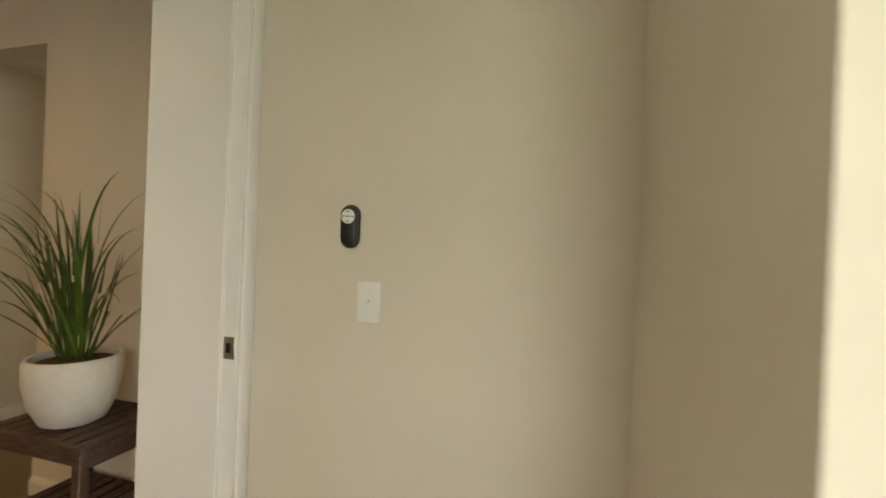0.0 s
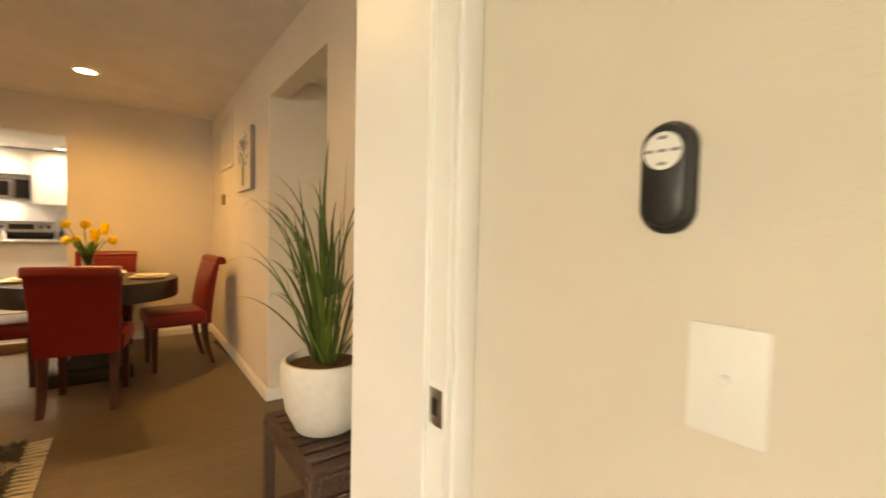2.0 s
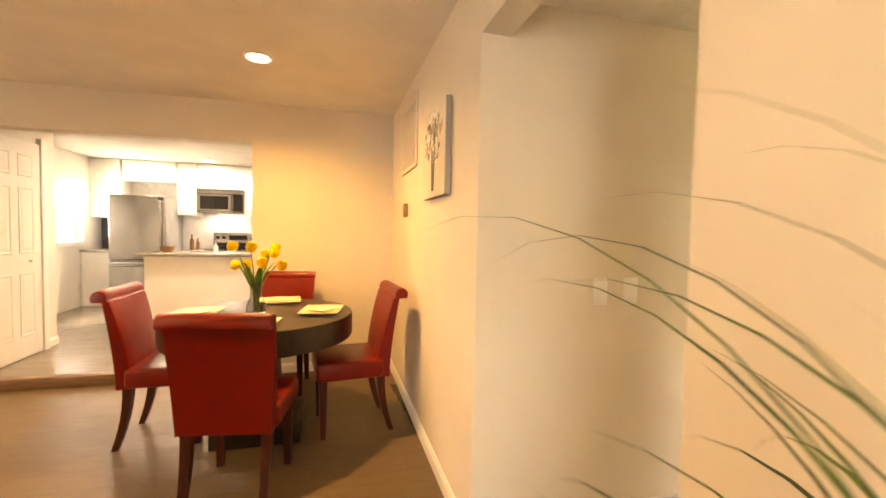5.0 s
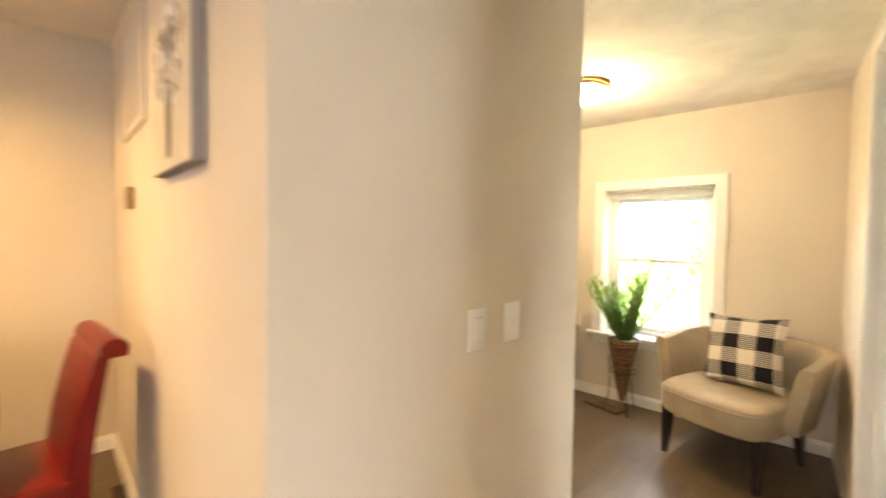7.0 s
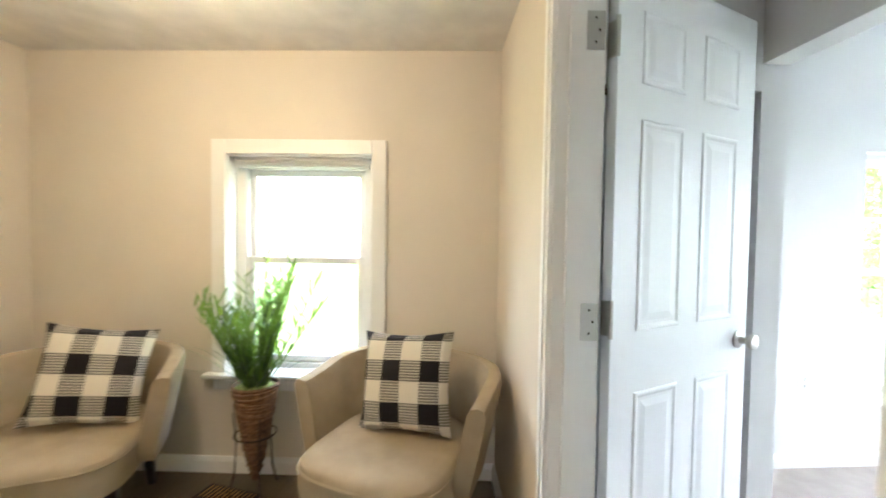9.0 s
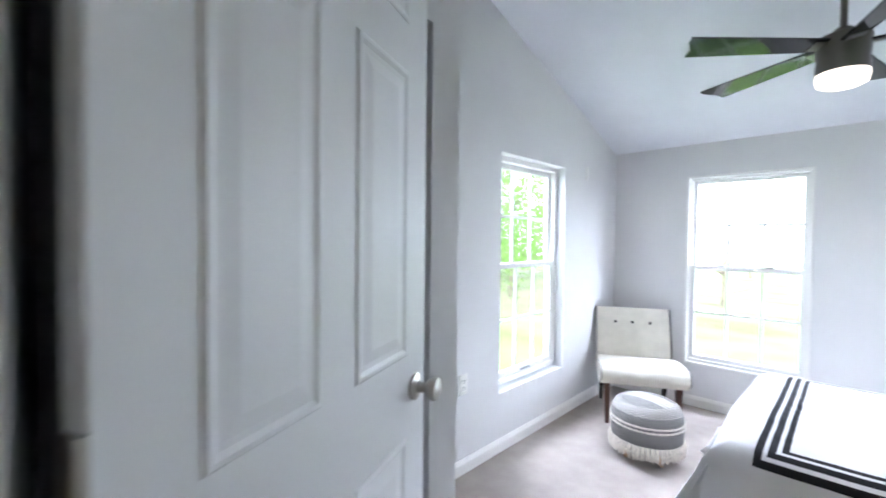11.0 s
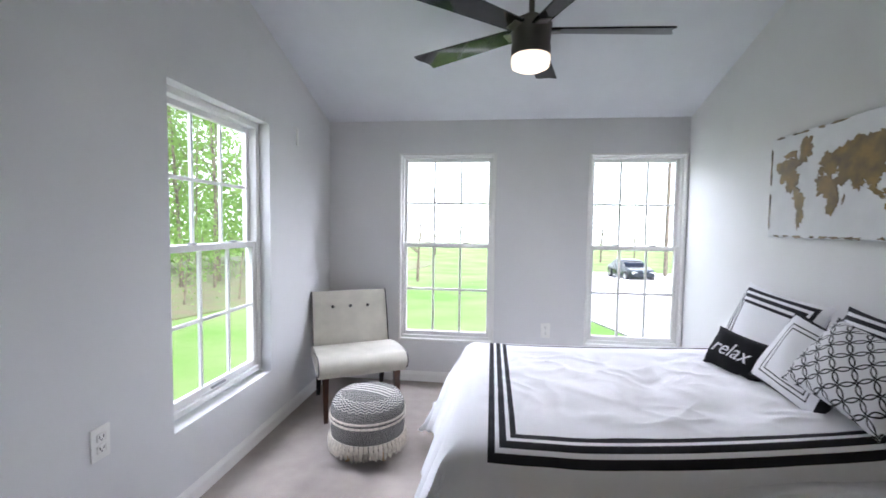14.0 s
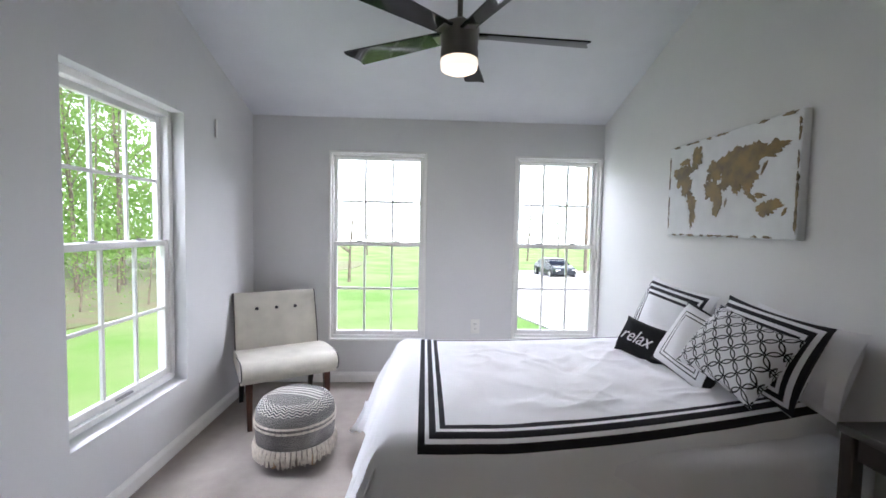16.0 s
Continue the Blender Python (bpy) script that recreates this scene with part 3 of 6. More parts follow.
loft(bm, [[(x, y, zc(y) + dz) for x, y, dz in ((XW - 0.1, YS - 0.1, 0), (XE + 0.1, YS - 0.1, 0), (XE + 0.1, YS - 0.1, 0.1), (XW - 0.1, YS - 0.1, 0.1))],
          [(x, y, zc(y) + dz) for x, y, dz in ((XW - 0.1, 1.6, 0), (XE + 0.1, 1.6, 0), (XE + 0.1, 1.6, 0.1), (XW - 0.1, 1.6, 0.1))]])
solid("ceiling_bedroom", bm, mat("white_bedroom_ceiling", (0.72, 0.73, 0.76), 0.9, var=0.01, bump=0.1, spec=0.2), "sloping white bedroom ceiling", "ceiling", "", "structure", smooth=False)
into_wing(before)
# kitchen
plain_wall("wall_kitchen_west", "y", -3.14, -3.02, 5.85, 9.75, 2.4, PAINT_KIT, [(8.45, 9.05, 1.04, 1.88)], "pale kitchen wall with a window")
plain_wall("wall_kitchen_north", "x", 9.62, 9.75, -3.14, 0.5, 2.4, BACKSPLASH, [], "pale tiled kitchen wall")
plain_wall("wall_kitchen_east", "y", 0.4, 0.52, 5.85, 9.75, 2.4, PAINT_KIT, [], "pale kitchen wall")
plain_wall("wall_pantry", "y", -2.24, -2.14, 5.847, 6.80, 2.4, PAINT_KIT, [], "pale pantry wall beside the opening")
plain_wall("wall_pantry_end", "x", 6.70, 6.80, -3.02, -2.24, 2.4, PAINT_KIT, [], "pale pantry end wall")
slab("ceiling_kitchen", [(-3.1, 5.84), (0.5, 5.84), (0.5, 9.7), (-3.1, 9.7)], 2.30, 2.40, CEIL, "white textured kitchen ceiling", "ceiling")

# baseboards
skirting((1.063, 3.345), (1.063, 5.707))
skirting((1.063, 1.313), (1.063, 2.33))
skirting((1.063, 5.707), (-0.152, 5.707))
skirting((-2.137, 5.707), (-4.5, 5.707))
bm = bmesh.new()
box(bm, 1.052, 2.18, 3.335, 3.349, 0, 0.085, 0.003, 1)
solid("baseboard", bm, TRIM, "white painted wooden baseboard in the hall", "baseboard", "", "structure")
skirting((NW0.x, NW0.y), (NW1.x, NW1.y))
skirting((3.275, line(3.275)), (4.17, line(4.17)))
before = set(bpy.data.objects)
skirting((XE, YS), (XE, 1.497))
skirting((XW, YS), (XE, YS))
skirting((XW, 1.497), (XW, YS))
into_wing(before)
skirting((0.07, -0.122), (0.798, -0.122))
skirting((0.798, -0.122), (0.798, 0.96))
skirting((-2.14, 6.8), (-2.14, 6.60), z=0.08)

# ---- door frames and doors ----
# cased doorway of the entry: jamb lining with stop and strike plate
d = thing("door_frame", pose(0, 0, 0), "white painted door jamb with a brass strike plate", "door frame", "", "structure")
part("jamb", B(0.738, 0.752, 0.955, 1.325, 0, 2.08, 0.002, 1), TRIM, d)
part("stop", B(0.727, 0.739, 1.005, 1.035, 0, 2.07, 0.002, 1), TRIM, d)
part("jamb", B(-0.152, -0.138, 0.955, 1.325, 0, 2.08, 0.002, 1), TRIM, d)
part("head", B(-0.138, 0.738, 0.955, 1.325, 2.066, 2.08, 0.002, 1), TRIM, d)
part("casing", B(0.752, 0.797, 0.948, 0.968, 0, 2.12, 0.004), TRIM, d)
bm = B(0.7365, 0.7385, 0.964, 1.002, 0.842, 0.908, 0.0008, 1)
sp = part("strike_plate", bm, NICKEL, d, "worn metal strike plate")
part("strike_hole", B(0.7358, 0.7368, 0.977, 0.993, 0.860, 0.890), BLACKPLASTIC, sp)


def sixpanel(bm, w, h, t, raised=0.0045):
    """A six-panel leaf, hinge edge at x = 0, faces at y = -t/2 and t/2."""
    box(bm, 0, w, -t / 2, t / 2, 0, h, 0.002, 1)
    st, mid = 0.11 * w / 0.76, 0.10 * w / 0.76
    pw = (w - 2 * st - mid) / 2
    for side in (-1, 1):
        for x in (st, st + pw + mid):
            for z0, z1 in ((0.20, 0.80), (0.98, 1.60), (1.70, 1.91)):
                z0, z1 = z0 * h / 2.03, z1 * h / 2.03
                y = side * t / 2
                rings = []
                for ins, dy in ((0.0, -0.004), (0.002, raised * 0.5), (0.006, raised), (0.012, raised), (0.020, 0.0008), (0.030, 0.0008), (0.052, raised * 0.8)):
                    rings.append([(x + ins, y + side * dy, z0 + ins), (x + pw - ins, y + side * dy, z0 + ins), (x + pw - ins, y + side * dy, z1 - ins), (x + ins, y + side * dy, z1 - ins)])
                loft(bm, rings)


def knob(parent, x, z, y0, side):
    k = part("knob", lathe_bm([(0.030, 0), (0.031, 0.006), (0.014, 0.012), (0.011, 0.030), (0.020, 0.036), (0.027, 0.048), (0.025, 0.058), (0.012, 0.063), (0.001, 0.063)]), NICKEL, parent, "satin nickel door knob",
             m=pose(x, y0, z, 90 if side < 0 else -90, 0, 0))
    return k


def lathe_bm(prof, k=20, cx=0.0, cy=0.0):
    bm = bmesh.new()
    lathe(bm, prof, k, cx, cy)
    return bm


# bedroom door, swung far open into the passage
HX, HY = 3.240, 2.502
DANG = -55.5
door = thing("door_1", pose(HX + 0.014, HY - 0.044, 0.012, 0, 0, DANG), "white six-panel bedroom door standing wide open", "door", "", "structure")
bm = bmesh.new()
sixpanel(bm, 0.715, 2.03, 0.035)
part("leaf", bm, DOORWHITE, door, smooth=False)
knob(door, 0.655, 0.90, -0.0175, -1)
knob(door, 0.655, 0.90, 0.0175, 1)
for hz in (1.76, 0.975, 0.22):
    h = part("hinge", B(-0.0030, 0.001, -0.0172, 0.0165, hz, hz + 0.100, 0.001, 1), NICKEL, door, "satin nickel butt hinge")
    part("pin", lathe_bm([(0.0062, hz - 0.004), (0.0062, hz + 0.104)], 10, -0.007, -0.0225), NICKEL, h)
f = thing("door_frame", pose(0, 0, 0), "white painted jamb and casing of the bedroom door", "door frame", "", "structure")
nx, ny = SD.y, -SD.x


def skew_box(bm, x0, x1, d0, d1, z0, z1):
    loft(bm, [[(a + nx * dd, line(a) + ny * dd, z) for a, dd in ((x0, d0), (x1, d0), (x1, d1), (x0, d1))] for z in (z0, z1)])


for nm, x0, x1, d0, d1, z0, z1 in (("jamb", 3.185, 3.200, -0.004, 0.120, 0, 2.04), ("jamb", 2.332, 2.347, -0.004, 0.120, 0, 2.04), ("head", 2.347, 3.185, -0.004, 0.120, 2.04, 2.058),
                                   ("casing", 3.190, 3.252, -0.016, 0.0, 0, 2.11), ("casing", 2.280, 2.342, -0.016, 0.0, 0, 2.11), ("casing", 2.342, 3.190, -0.016, 0.0, 2.048, 2.11),
                                   ("casing", 3.215, 3.245, -0.021, -0.015, 0, 2.10), ("stop", 3.174, 3.186, 0.03, 0.072, 0, 2.04), ("stop", 2.346, 2.358, 0.03, 0.072, 0, 2.04),
                                   ("casing", 3.190, 3.252, 0.116, 0.130, 0, 2.11), ("casing", 2.280, 2.342, 0.116, 0.130, 0, 2.11)):
    bm = bmesh.new()
    skew_box(bm, x0, x1, d0, d1, z0, z1)
    part(nm, bm, TRIM, f, smooth=False)
for hz in (1.772, 0.987, 0.232):
    bm = bmesh.new()
    skew_box(bm, 3.1815, 3.1865, 0.076, 0.124, hz - 0.002, hz + 0.100)
    hp = part("hinge_leaf", bm, NICKEL, f, "satin nickel hinge leaf", smooth=False)
    for dz in (0.018, 0.050, 0.082):
        bm = bmesh.new()
        skew_box(bm, 3.1802, 3.1817, 0.096 + 0.010 * (dz > 0.04) - 0.010 * (dz > 0.06), 0.102 + 0.010 * (dz > 0.04) - 0.010 * (dz > 0.06), hz + dz - 0.003, hz + dz + 0.003)
        part("screw", bm, IRON, hp, smooth=False)

before = set(bpy.data.objects)
bp_ = thing("blank_plate", pose(XE, -0.775, 1.848, 0, 0, 90), "small blank white wall plate on the bedroom wall", "wall plate")
part("cover", B(-0.011, 0.011, 0, 0.012, -0.056, 0.056, 0.003, 2), WHITEPLASTIC, bp_)
for z in (-0.03, 0.03):
    part("screw", B(-0.0025, 0.0025, 0.0118, 0.0128, z - 0.0025, z + 0.0025, 0.0008, 1), WHITEPLASTIC, bp_)

# closet bifold
c = thing("closet_door", pose(3.955, 1.62, 0.02, 0, 0, 90), "white bifold closet door under a dark track", "closet door", "", "structure")
for i in range(2):
    bm = bmesh.new()
    sixpanel(bm, 0.35, 1.87, 0.03)
    part("leaf", bm, DOORWHITE, c, smooth=False, m=pose(0.005 + i * 0.355, 0, 0))
part("track", B(0, 0.71, -0.02, 0.02, 1.875, 1.897, 0.002, 1), IRON, c, "dark metal track")

into_wing(before)

# pantry door beside the kitchen opening
p = thing("pantry_door", pose(-2.125, 5.87, 0.09, 0, 0, 90), "cream painted six-panel bifold pantry door", "door", "", "structure")
bm = bmesh.new()
sixpanel(bm, 0.66, 1.92, 0.034)
part("leaf", bm, CABINET, p, smooth=False)
part("knob", lathe_bm([(0.014, 0), (0.010, 0.012), (0.017, 0.020), (0.015, 0.030), (0.001, 0.032)], 16), TRIM, p, "small white round knob", m=pose(0.50, -0.017, 0.86, 90, 0, 0))
part("casing", B(0.665, 0.74, -0.03, 0.015, -0.01, 1.98, 0.004, 1), TRIM, p, smooth=False)
part("casing", B(-0.085, -0.005, -0.03, 0.015, -0.01, 1.93, 0.004, 1), TRIM, p, smooth=False)
# step up to the kitchen
solid("step", B(-2.16, -0.14, 5.67, 5.75, 0.0, 0.086, 0.006), mat("brown_step_nosing", (0.13, 0.075, 0.04), 0.5, var=0.15, bump=0.1, stretch=(1, 8, 8)), "brown wooden step nosing below the kitchen", "step", "", "structure")
solid("trim", B(-2.40, -2.137, 5.66, 5.708, 0.0, 0.12, 0.004), TRIM, "white corner block at the kitchen opening", "trim", "", "structure")

# ---- windows ----


def sash_window(name, m, w, z0, z1, depth, label, cols=3, rows=2, muntins=True, latch=True, fw=0.035, sw=0.032):
    """A double-hung window in an opening; local x along it, y outwards, both sashes with bars."""
    t = thing(name, m, label, "window", "", "structure")
    h = z1 - z0
    yo = depth
    for nm, a in (("window_frame", (0, fw, yo - 0.02, yo + 0.05, z0, z1)), ("window_frame", (w - fw, w, yo - 0.02, yo + 0.05, z0, z1)), ("window_frame", (fw, w - fw, yo - 0.02, yo + 0.05, z1 - fw, z1)), ("window_sill", (fw, w - fw, yo - 0.03, yo + 0.05, z0, z0 + 0.03))):
        part(nm, B(*a, 0.003, 1), TRIM, t, smooth=False)
    mid = z0 + h * 0.515
    for nm, a, b, yy in (("lower_sash", z0 + 0.03, mid + 0.018, yo - 0.012), ("upper_sash", mid - 0.018, z1 - fw, yo + 0.022)):
        bm = bmesh.new()
        for q in ((fw, fw + sw, a, b), (w - fw - sw, w - fw, a, b), (fw + sw, w - fw - sw, a, a + sw + 0.006), (fw + sw, w - fw - sw, b - sw, b)):
            box(bm, q[0], q[1], yy, yy + 0.028, q[2], q[3], 0.003, 1)
        s = part(nm, bm, TRIM, t, smooth=False)
        x0, x1, b0, b1 = fw + sw, w - fw - sw, a + sw, b - sw
        g = part("pane", B(x0 - 0.004, x1 + 0.004, yy + 0.012, yy + 0.016, b0 - 0.004, b1 + 0.004), GLASS, s, smooth=False)
        g.visible_shadow = False
        if muntins:
            for i in range(1, cols):
                x = x0 + (x1 - x0) * i / cols
                part("muntin", B(x - 0.008, x + 0.008, yy + 0.007, yy + 0.021, b0, b1), TRIM, s, smooth=False)
            for i in range(1, rows):
                z = b0 + (b1 - b0) * i / rows
                part("muntin", B(x0, x1, yy + 0.0075, yy + 0.0205, z - 0.008, z + 0.008), TRIM, s, smooth=False)
    if latch:
        for i in (0.3, 0.7):
            part("latch", B(w * i - 0.022, w * i + 0.022, yo - 0.014, yo + 0.010, mid + 0.018, mid + 0.028, 0.003, 1), GREYPLASTIC, t, "small grey sash latch")
    return t


before = set(bpy.data.objects)
sash_window("window_1", pose(SWIN1[0], YS, 0) @ Matrix.Diagonal((1, -1, 1, 1)), SWIN1[1] - SWIN1[0], SWIN1[2], SWIN1[3], 0.045, "white double-hung window with glazing bars, facing the lawn", fw=0.020, sw=0.027)
sash_window("window_2", pose(SWIN2[0], YS, 0) @ Matrix.Diagonal((1, -1, 1, 1)), SWIN2[1] - SWIN2[0], SWIN2[2], SWIN2[3], 0.045, "white double-hung window with glazing bars, facing the driveway", fw=0.020, sw=0.027)
sash_window("window_3", pose(XE, EWIN[1], 0, 0, 0, -90), EWIN[1] - EWIN[0], EWIN[2] + 0.02, EWIN[3], 0.085, "white double-hung window in a deep recess, facing the woods")
for nm, (wx0, wx1, wz0, wz1) in (("window_1", (0, SWIN1[1] - SWIN1[0], SWIN1[2], SWIN1[3])), ("window_2", (0, SWIN2[1] - SWIN2[0], SWIN2[2], SWIN2[3]))):
    for q in ((wx0 - 0.012, wx0 + 0.006, wz0 - 0.012, wz1 + 0.012), (wx1 - 0.006, wx1 + 0.012, wz0 - 0.012, wz1 + 0.012), (wx0 + 0.006, wx1 - 0.006, wz1 - 0.006, wz1 + 0.012), (wx0 + 0.006, wx1 - 0.006, wz0 - 0.012, wz0 + 0.006)):
        part("casing", B(q[0], q[1], -0.008, 0.03, q[2], q[3], 0.003, 1), TRIM, bpy.data.objects[nm], smooth=False)
part("lift", B(0.33, 0.44, 0.06, 0.072, EWIN[2] + 0.062, EWIN[2] + 0.074, 0.003, 1), GREYPLASTIC, bpy.data.objects["window_3"], "grey sash lift")
into_wing(before)
ANG = math.degrees(math.atan2(ND.y, ND.x))
nwin = sash_window("window_4", pose(WX(3.395), 3.395, 0, 0, 0, ANG) @ Matrix.Diagonal((1, -1, 1, 1)), 0.757, 0.535, 1.672, 0.11, "white double-hung window with a raised blind over the sill", muntins=False, latch=False, fw=0.062)
for q in ((-0.075, 0.0, -0.018, 0.0, 0.535, 1.747), (0.757, 0.832, -0.018, 0.0, 0.535, 1.747), (0.0, 0.757, -0.018, 0.0, 1.672, 1.747)):
    part("casing", B(*q, 0.004, 2), TRIM, nwin, smooth=False)
for q in ((-0.002, 0.006, 0.0, 0.1, 0.535, 1.672), (0.751, 0.759, 0.0, 0.1, 0.535, 1.672), (0.006, 0.751, 0.0, 0.1, 1.664, 1.674)):
    part("lining", B(*q), TRIM, nwin, smooth=False)
part("window_sill", B(-0.11, 0.867, -0.06, 0.0, 0.512, 0.535, 0.006), TRIM, nwin)
part("window_sill", B(0.002, 0.755, -0.01, 0.17, 0.516, 0.538), TRIM, nwin, smooth=False)
part("apron", B(-0.07, 0.827, -0.016, 0.0, 0.445, 0.512, 0.004), TRIM, nwin)
bl = part("blind", B(0.02, 0.737, 0.03, 0.075, 1.648, 1.664, 0.003), WHITEPLASTIC, nwin, "raised white blind")
for i in range(4):
    part("slat", B(0.025, 0.732, 0.03, 0.072, 1.644 - 0.009 * i - 0.004, 1.644 - 0.009 * i, 0.001, 1), WHITEPLASTIC, bl, smooth=False)
kw = sash_window("window_5", pose(-3.02, 9.05, 0, 0, 0, -90) @ Matrix.Diagonal((1, -1, 1, 1)), 0.6, 1.04, 1.88, 0.06, "white kitchen window over the counter", cols=2)
for q in ((-0.06, 0.0, -0.02, 0.0, 0.98, 1.94), (0.6, 0.66, -0.02, 0.0, 0.98, 1.94), (0.0, 0.6, -0.02, 0.0, 1.88, 1.94), (0.0, 0.6, -0.03, 0.0, 0.98, 1.04)):
    part("casing", B(*q, 0.004, 1), TRIM, kw, smooth=False)

# ---- switches, outlets, small wall things ----


def plate(name, m, label, kind):
    """A wall plate 70 x 115 mm; local x across, y out of the wall, z up."""
    t = thing(name, m, label, "outlet" if kind == "outlet" else "switch", "wall plates")
    part("cover", B(-0.036, 0.036, 0, 0.006, -0.058, 0.058, 0.003, 2), WHITEPLASTIC, t)
    if kind == "toggle":
        part("slot", B(-0.006, 0.006, 0.0055, 0.007, -0.013, 0.013, 0.001, 1), WHITEPLASTIC, t)
        part("toggle", B(-0.0045, 0.0045, 0.006, 0.018, 0.000, 0.009, 0.002, 1), WHITEPLASTIC, t)
    elif kind == "rocker":
        part("rocker", B(-0.0165, 0.0165, 0.0055, 0.010, -0.033, 0.033, 0.002, 1), WHITEPLASTIC, t)
    else:
        for z in (-0.020, 0.020):
            s = part("socket", B(-0.016, 0.016, 0.0055, 0.009, z - 0.014, z + 0.014, 0.004, 2), WHITEPLASTIC, t)
            for x in (-0.007, 0.007):
                part("slot", B(x - 0.0015, x + 0.0015, 0.0088, 0.0095, z - 0.002, z + 0.008), BLACKPLASTIC, s, smooth=False)
            part("slot", B(-0.0025, 0.0025, 0.0088, 0.0095, z - 0.010, z - 0.005), BLACKPLASTIC, s, smooth=False)
    for z in (-0.03, 0.03) if kind == "toggle" else ((-0.048, 0.048) if kind == "rocker" else (0.0,)):
        part("screw", B(-0.0025, 0.0025, 0.0058, 0.0068, z - 0.0025, z + 0.0025, 0.0008, 1), WHITEPLASTIC, t)
    return t


plate("light_switch", pose(0.798, 0.568, 1.034, 0, 0, 90), "white toggle switch plate below the remote holder", "toggle")
plate("light_switch", pose(1.628, 3.349, 1.040, 0, 0, 180), "white rocker switch plate on the hall wall", "rocker")
plate("light_switch", pose(1.782, 3.349, 1.042, 0, 0, 180), "white toggle switch plate on the hall wall", "toggle")
before = set(bpy.data.objects)
plate("outlet", pose(XE, 0.69, 0.505, 0, 0, 90), "white duplex outlet low on the bedroom wall", "outlet")
plate("outlet", pose(2.848, YS, 0.46, 0, 0, 0), "white duplex outlet between the two windows", "outlet")

into_wing(before)

r = thing("remote_holder", pose(0.798, 0.632, 1.245, 0, 0, 90), "black oval fan remote with a pale dial in its wall cradle", "remote")


def oval(w, h, y0, y1, z0, rr):
    bm = bmesh.new()
    k = 32
    ring = []
    for i in range(k):
        a = 2 * math.pi * i / k
        x, z = math.cos(a) * w, math.sin(a)
        z = math.copysign(h - w, z) + z * w
        ring.append((x, z))
    loft(bm, [[(x * s, yy, z0 + z * s) for x, z in ring] for yy, s in ((y0, 1), (y1 - rr, 1), (y1 - rr * 0.3, 0.96), (y1, 0.88))])
    return bm


part("cradle", oval(0.029, 0.062, 0, 0.014, 0, 0.005), BLACKPLASTIC, r)
part("body", oval(0.025, 0.057, 0.012, 0.022, 0.002, 0.006), BLACKPLASTIC, r)
dl = part("dial", lathe_bm([(0.0205, 0.0), (0.0205, 0.0015), (0.019, 0.0022), (0.001, 0.0022)], 28), WHITEPLASTIC, r, "pale round button dial", m=pose(0, 0.0215, 0.028, -90, 0, 0))
for ax, ay in ((0, 0.014), (0, -0.014), (0.014, 0), (-0.014, 0), (0, 0)):
    part("button", B(ax - 0.005, ax + 0.005, ay - 0.0018, ay + 0.0018, 0.002, 0.0032, 0.0006, 1), GREYPLASTIC, dl)

g = thing("air_grille", pose(1.063, 4.85, 1.97, 0, 0, 90), "white painted return-air grille high on the wall", "vent")
for q in ((-0.30, -0.265, 0, 0.014, -0.25, 0.25), (0.265, 0.30, 0, 0.014, -0.25, 0.25), (-0.265, 0.265, 0, 0.014, 0.215, 0.25), (-0.265, 0.265, 0, 0.014, -0.25, -0.215)):
    part("frame", B(*q, 0.003, 1), PAINT, g, smooth=False)
part("backing", B(-0.266, 0.266, 0.0005, 0.003, -0.216, 0.216), TAUPEPAINT, g, smooth=False)
for i in range(22):
    x = -0.255 + i * 0.0243
    part("slat", B(x - 0.004, x + 0.004, 0.002, 0.010, -0.215, 0.215), PAINT, g, smooth=False)
t = thing("thermostat", pose(1.063, 4.93, 1.44, 0, 0, 90), "small beige thermostat on the dining wall", "thermostat")
part("body", B(-0.035, 0.035, 0, 0.028, -0.05, 0.05, 0.006), mat("tan_plastic", (0.30, 0.20, 0.09), 0.4, bump=0), t)
part("dial", B(-0.018, 0.018, 0.027, 0.031, -0.01, 0.025, 0.002, 1), GREYPLASTIC, t)

a = thing("canvas_art", pose(1.063, 3.97, 1.70, 0, 0, 90), "grey canvas print of a vase of pale flowers", "wall art")
part("wrapped_edge", B(-0.24, 0.24, 0.002, 0.033, -0.235, 0.235, 0.003, 1), mat("grey_canvas_edge", (0.30, 0.27, 0.26), 0.8, bump=0.2), a, "grey wrapped canvas side")
part("canvas", B(-0.238, 0.238, 0.0325, 0.0355, -0.233, 0.233, 0.001, 1), SILVERART, a)
bm = bmesh.new()
loft(bm, [[(-0.022, yy, -0.20), (0.022, yy, -0.20), (0.044, yy, 0.03), (-0.044, yy, 0.03)] for yy in (0.034, 0.0375)])
part("vase", bm, GREYPAINT, a, "painted dark vase", smooth=False)
for i in range(9):
    z = -0.185 + i * 0.022
    w = 0.021 + 0.0021 * i
    part("vase_line", B(-w, w, 0.0372, 0.0382, z, z + 0.004), TAUPEPAINT, a, smooth=False)
rng = random.Random(5)
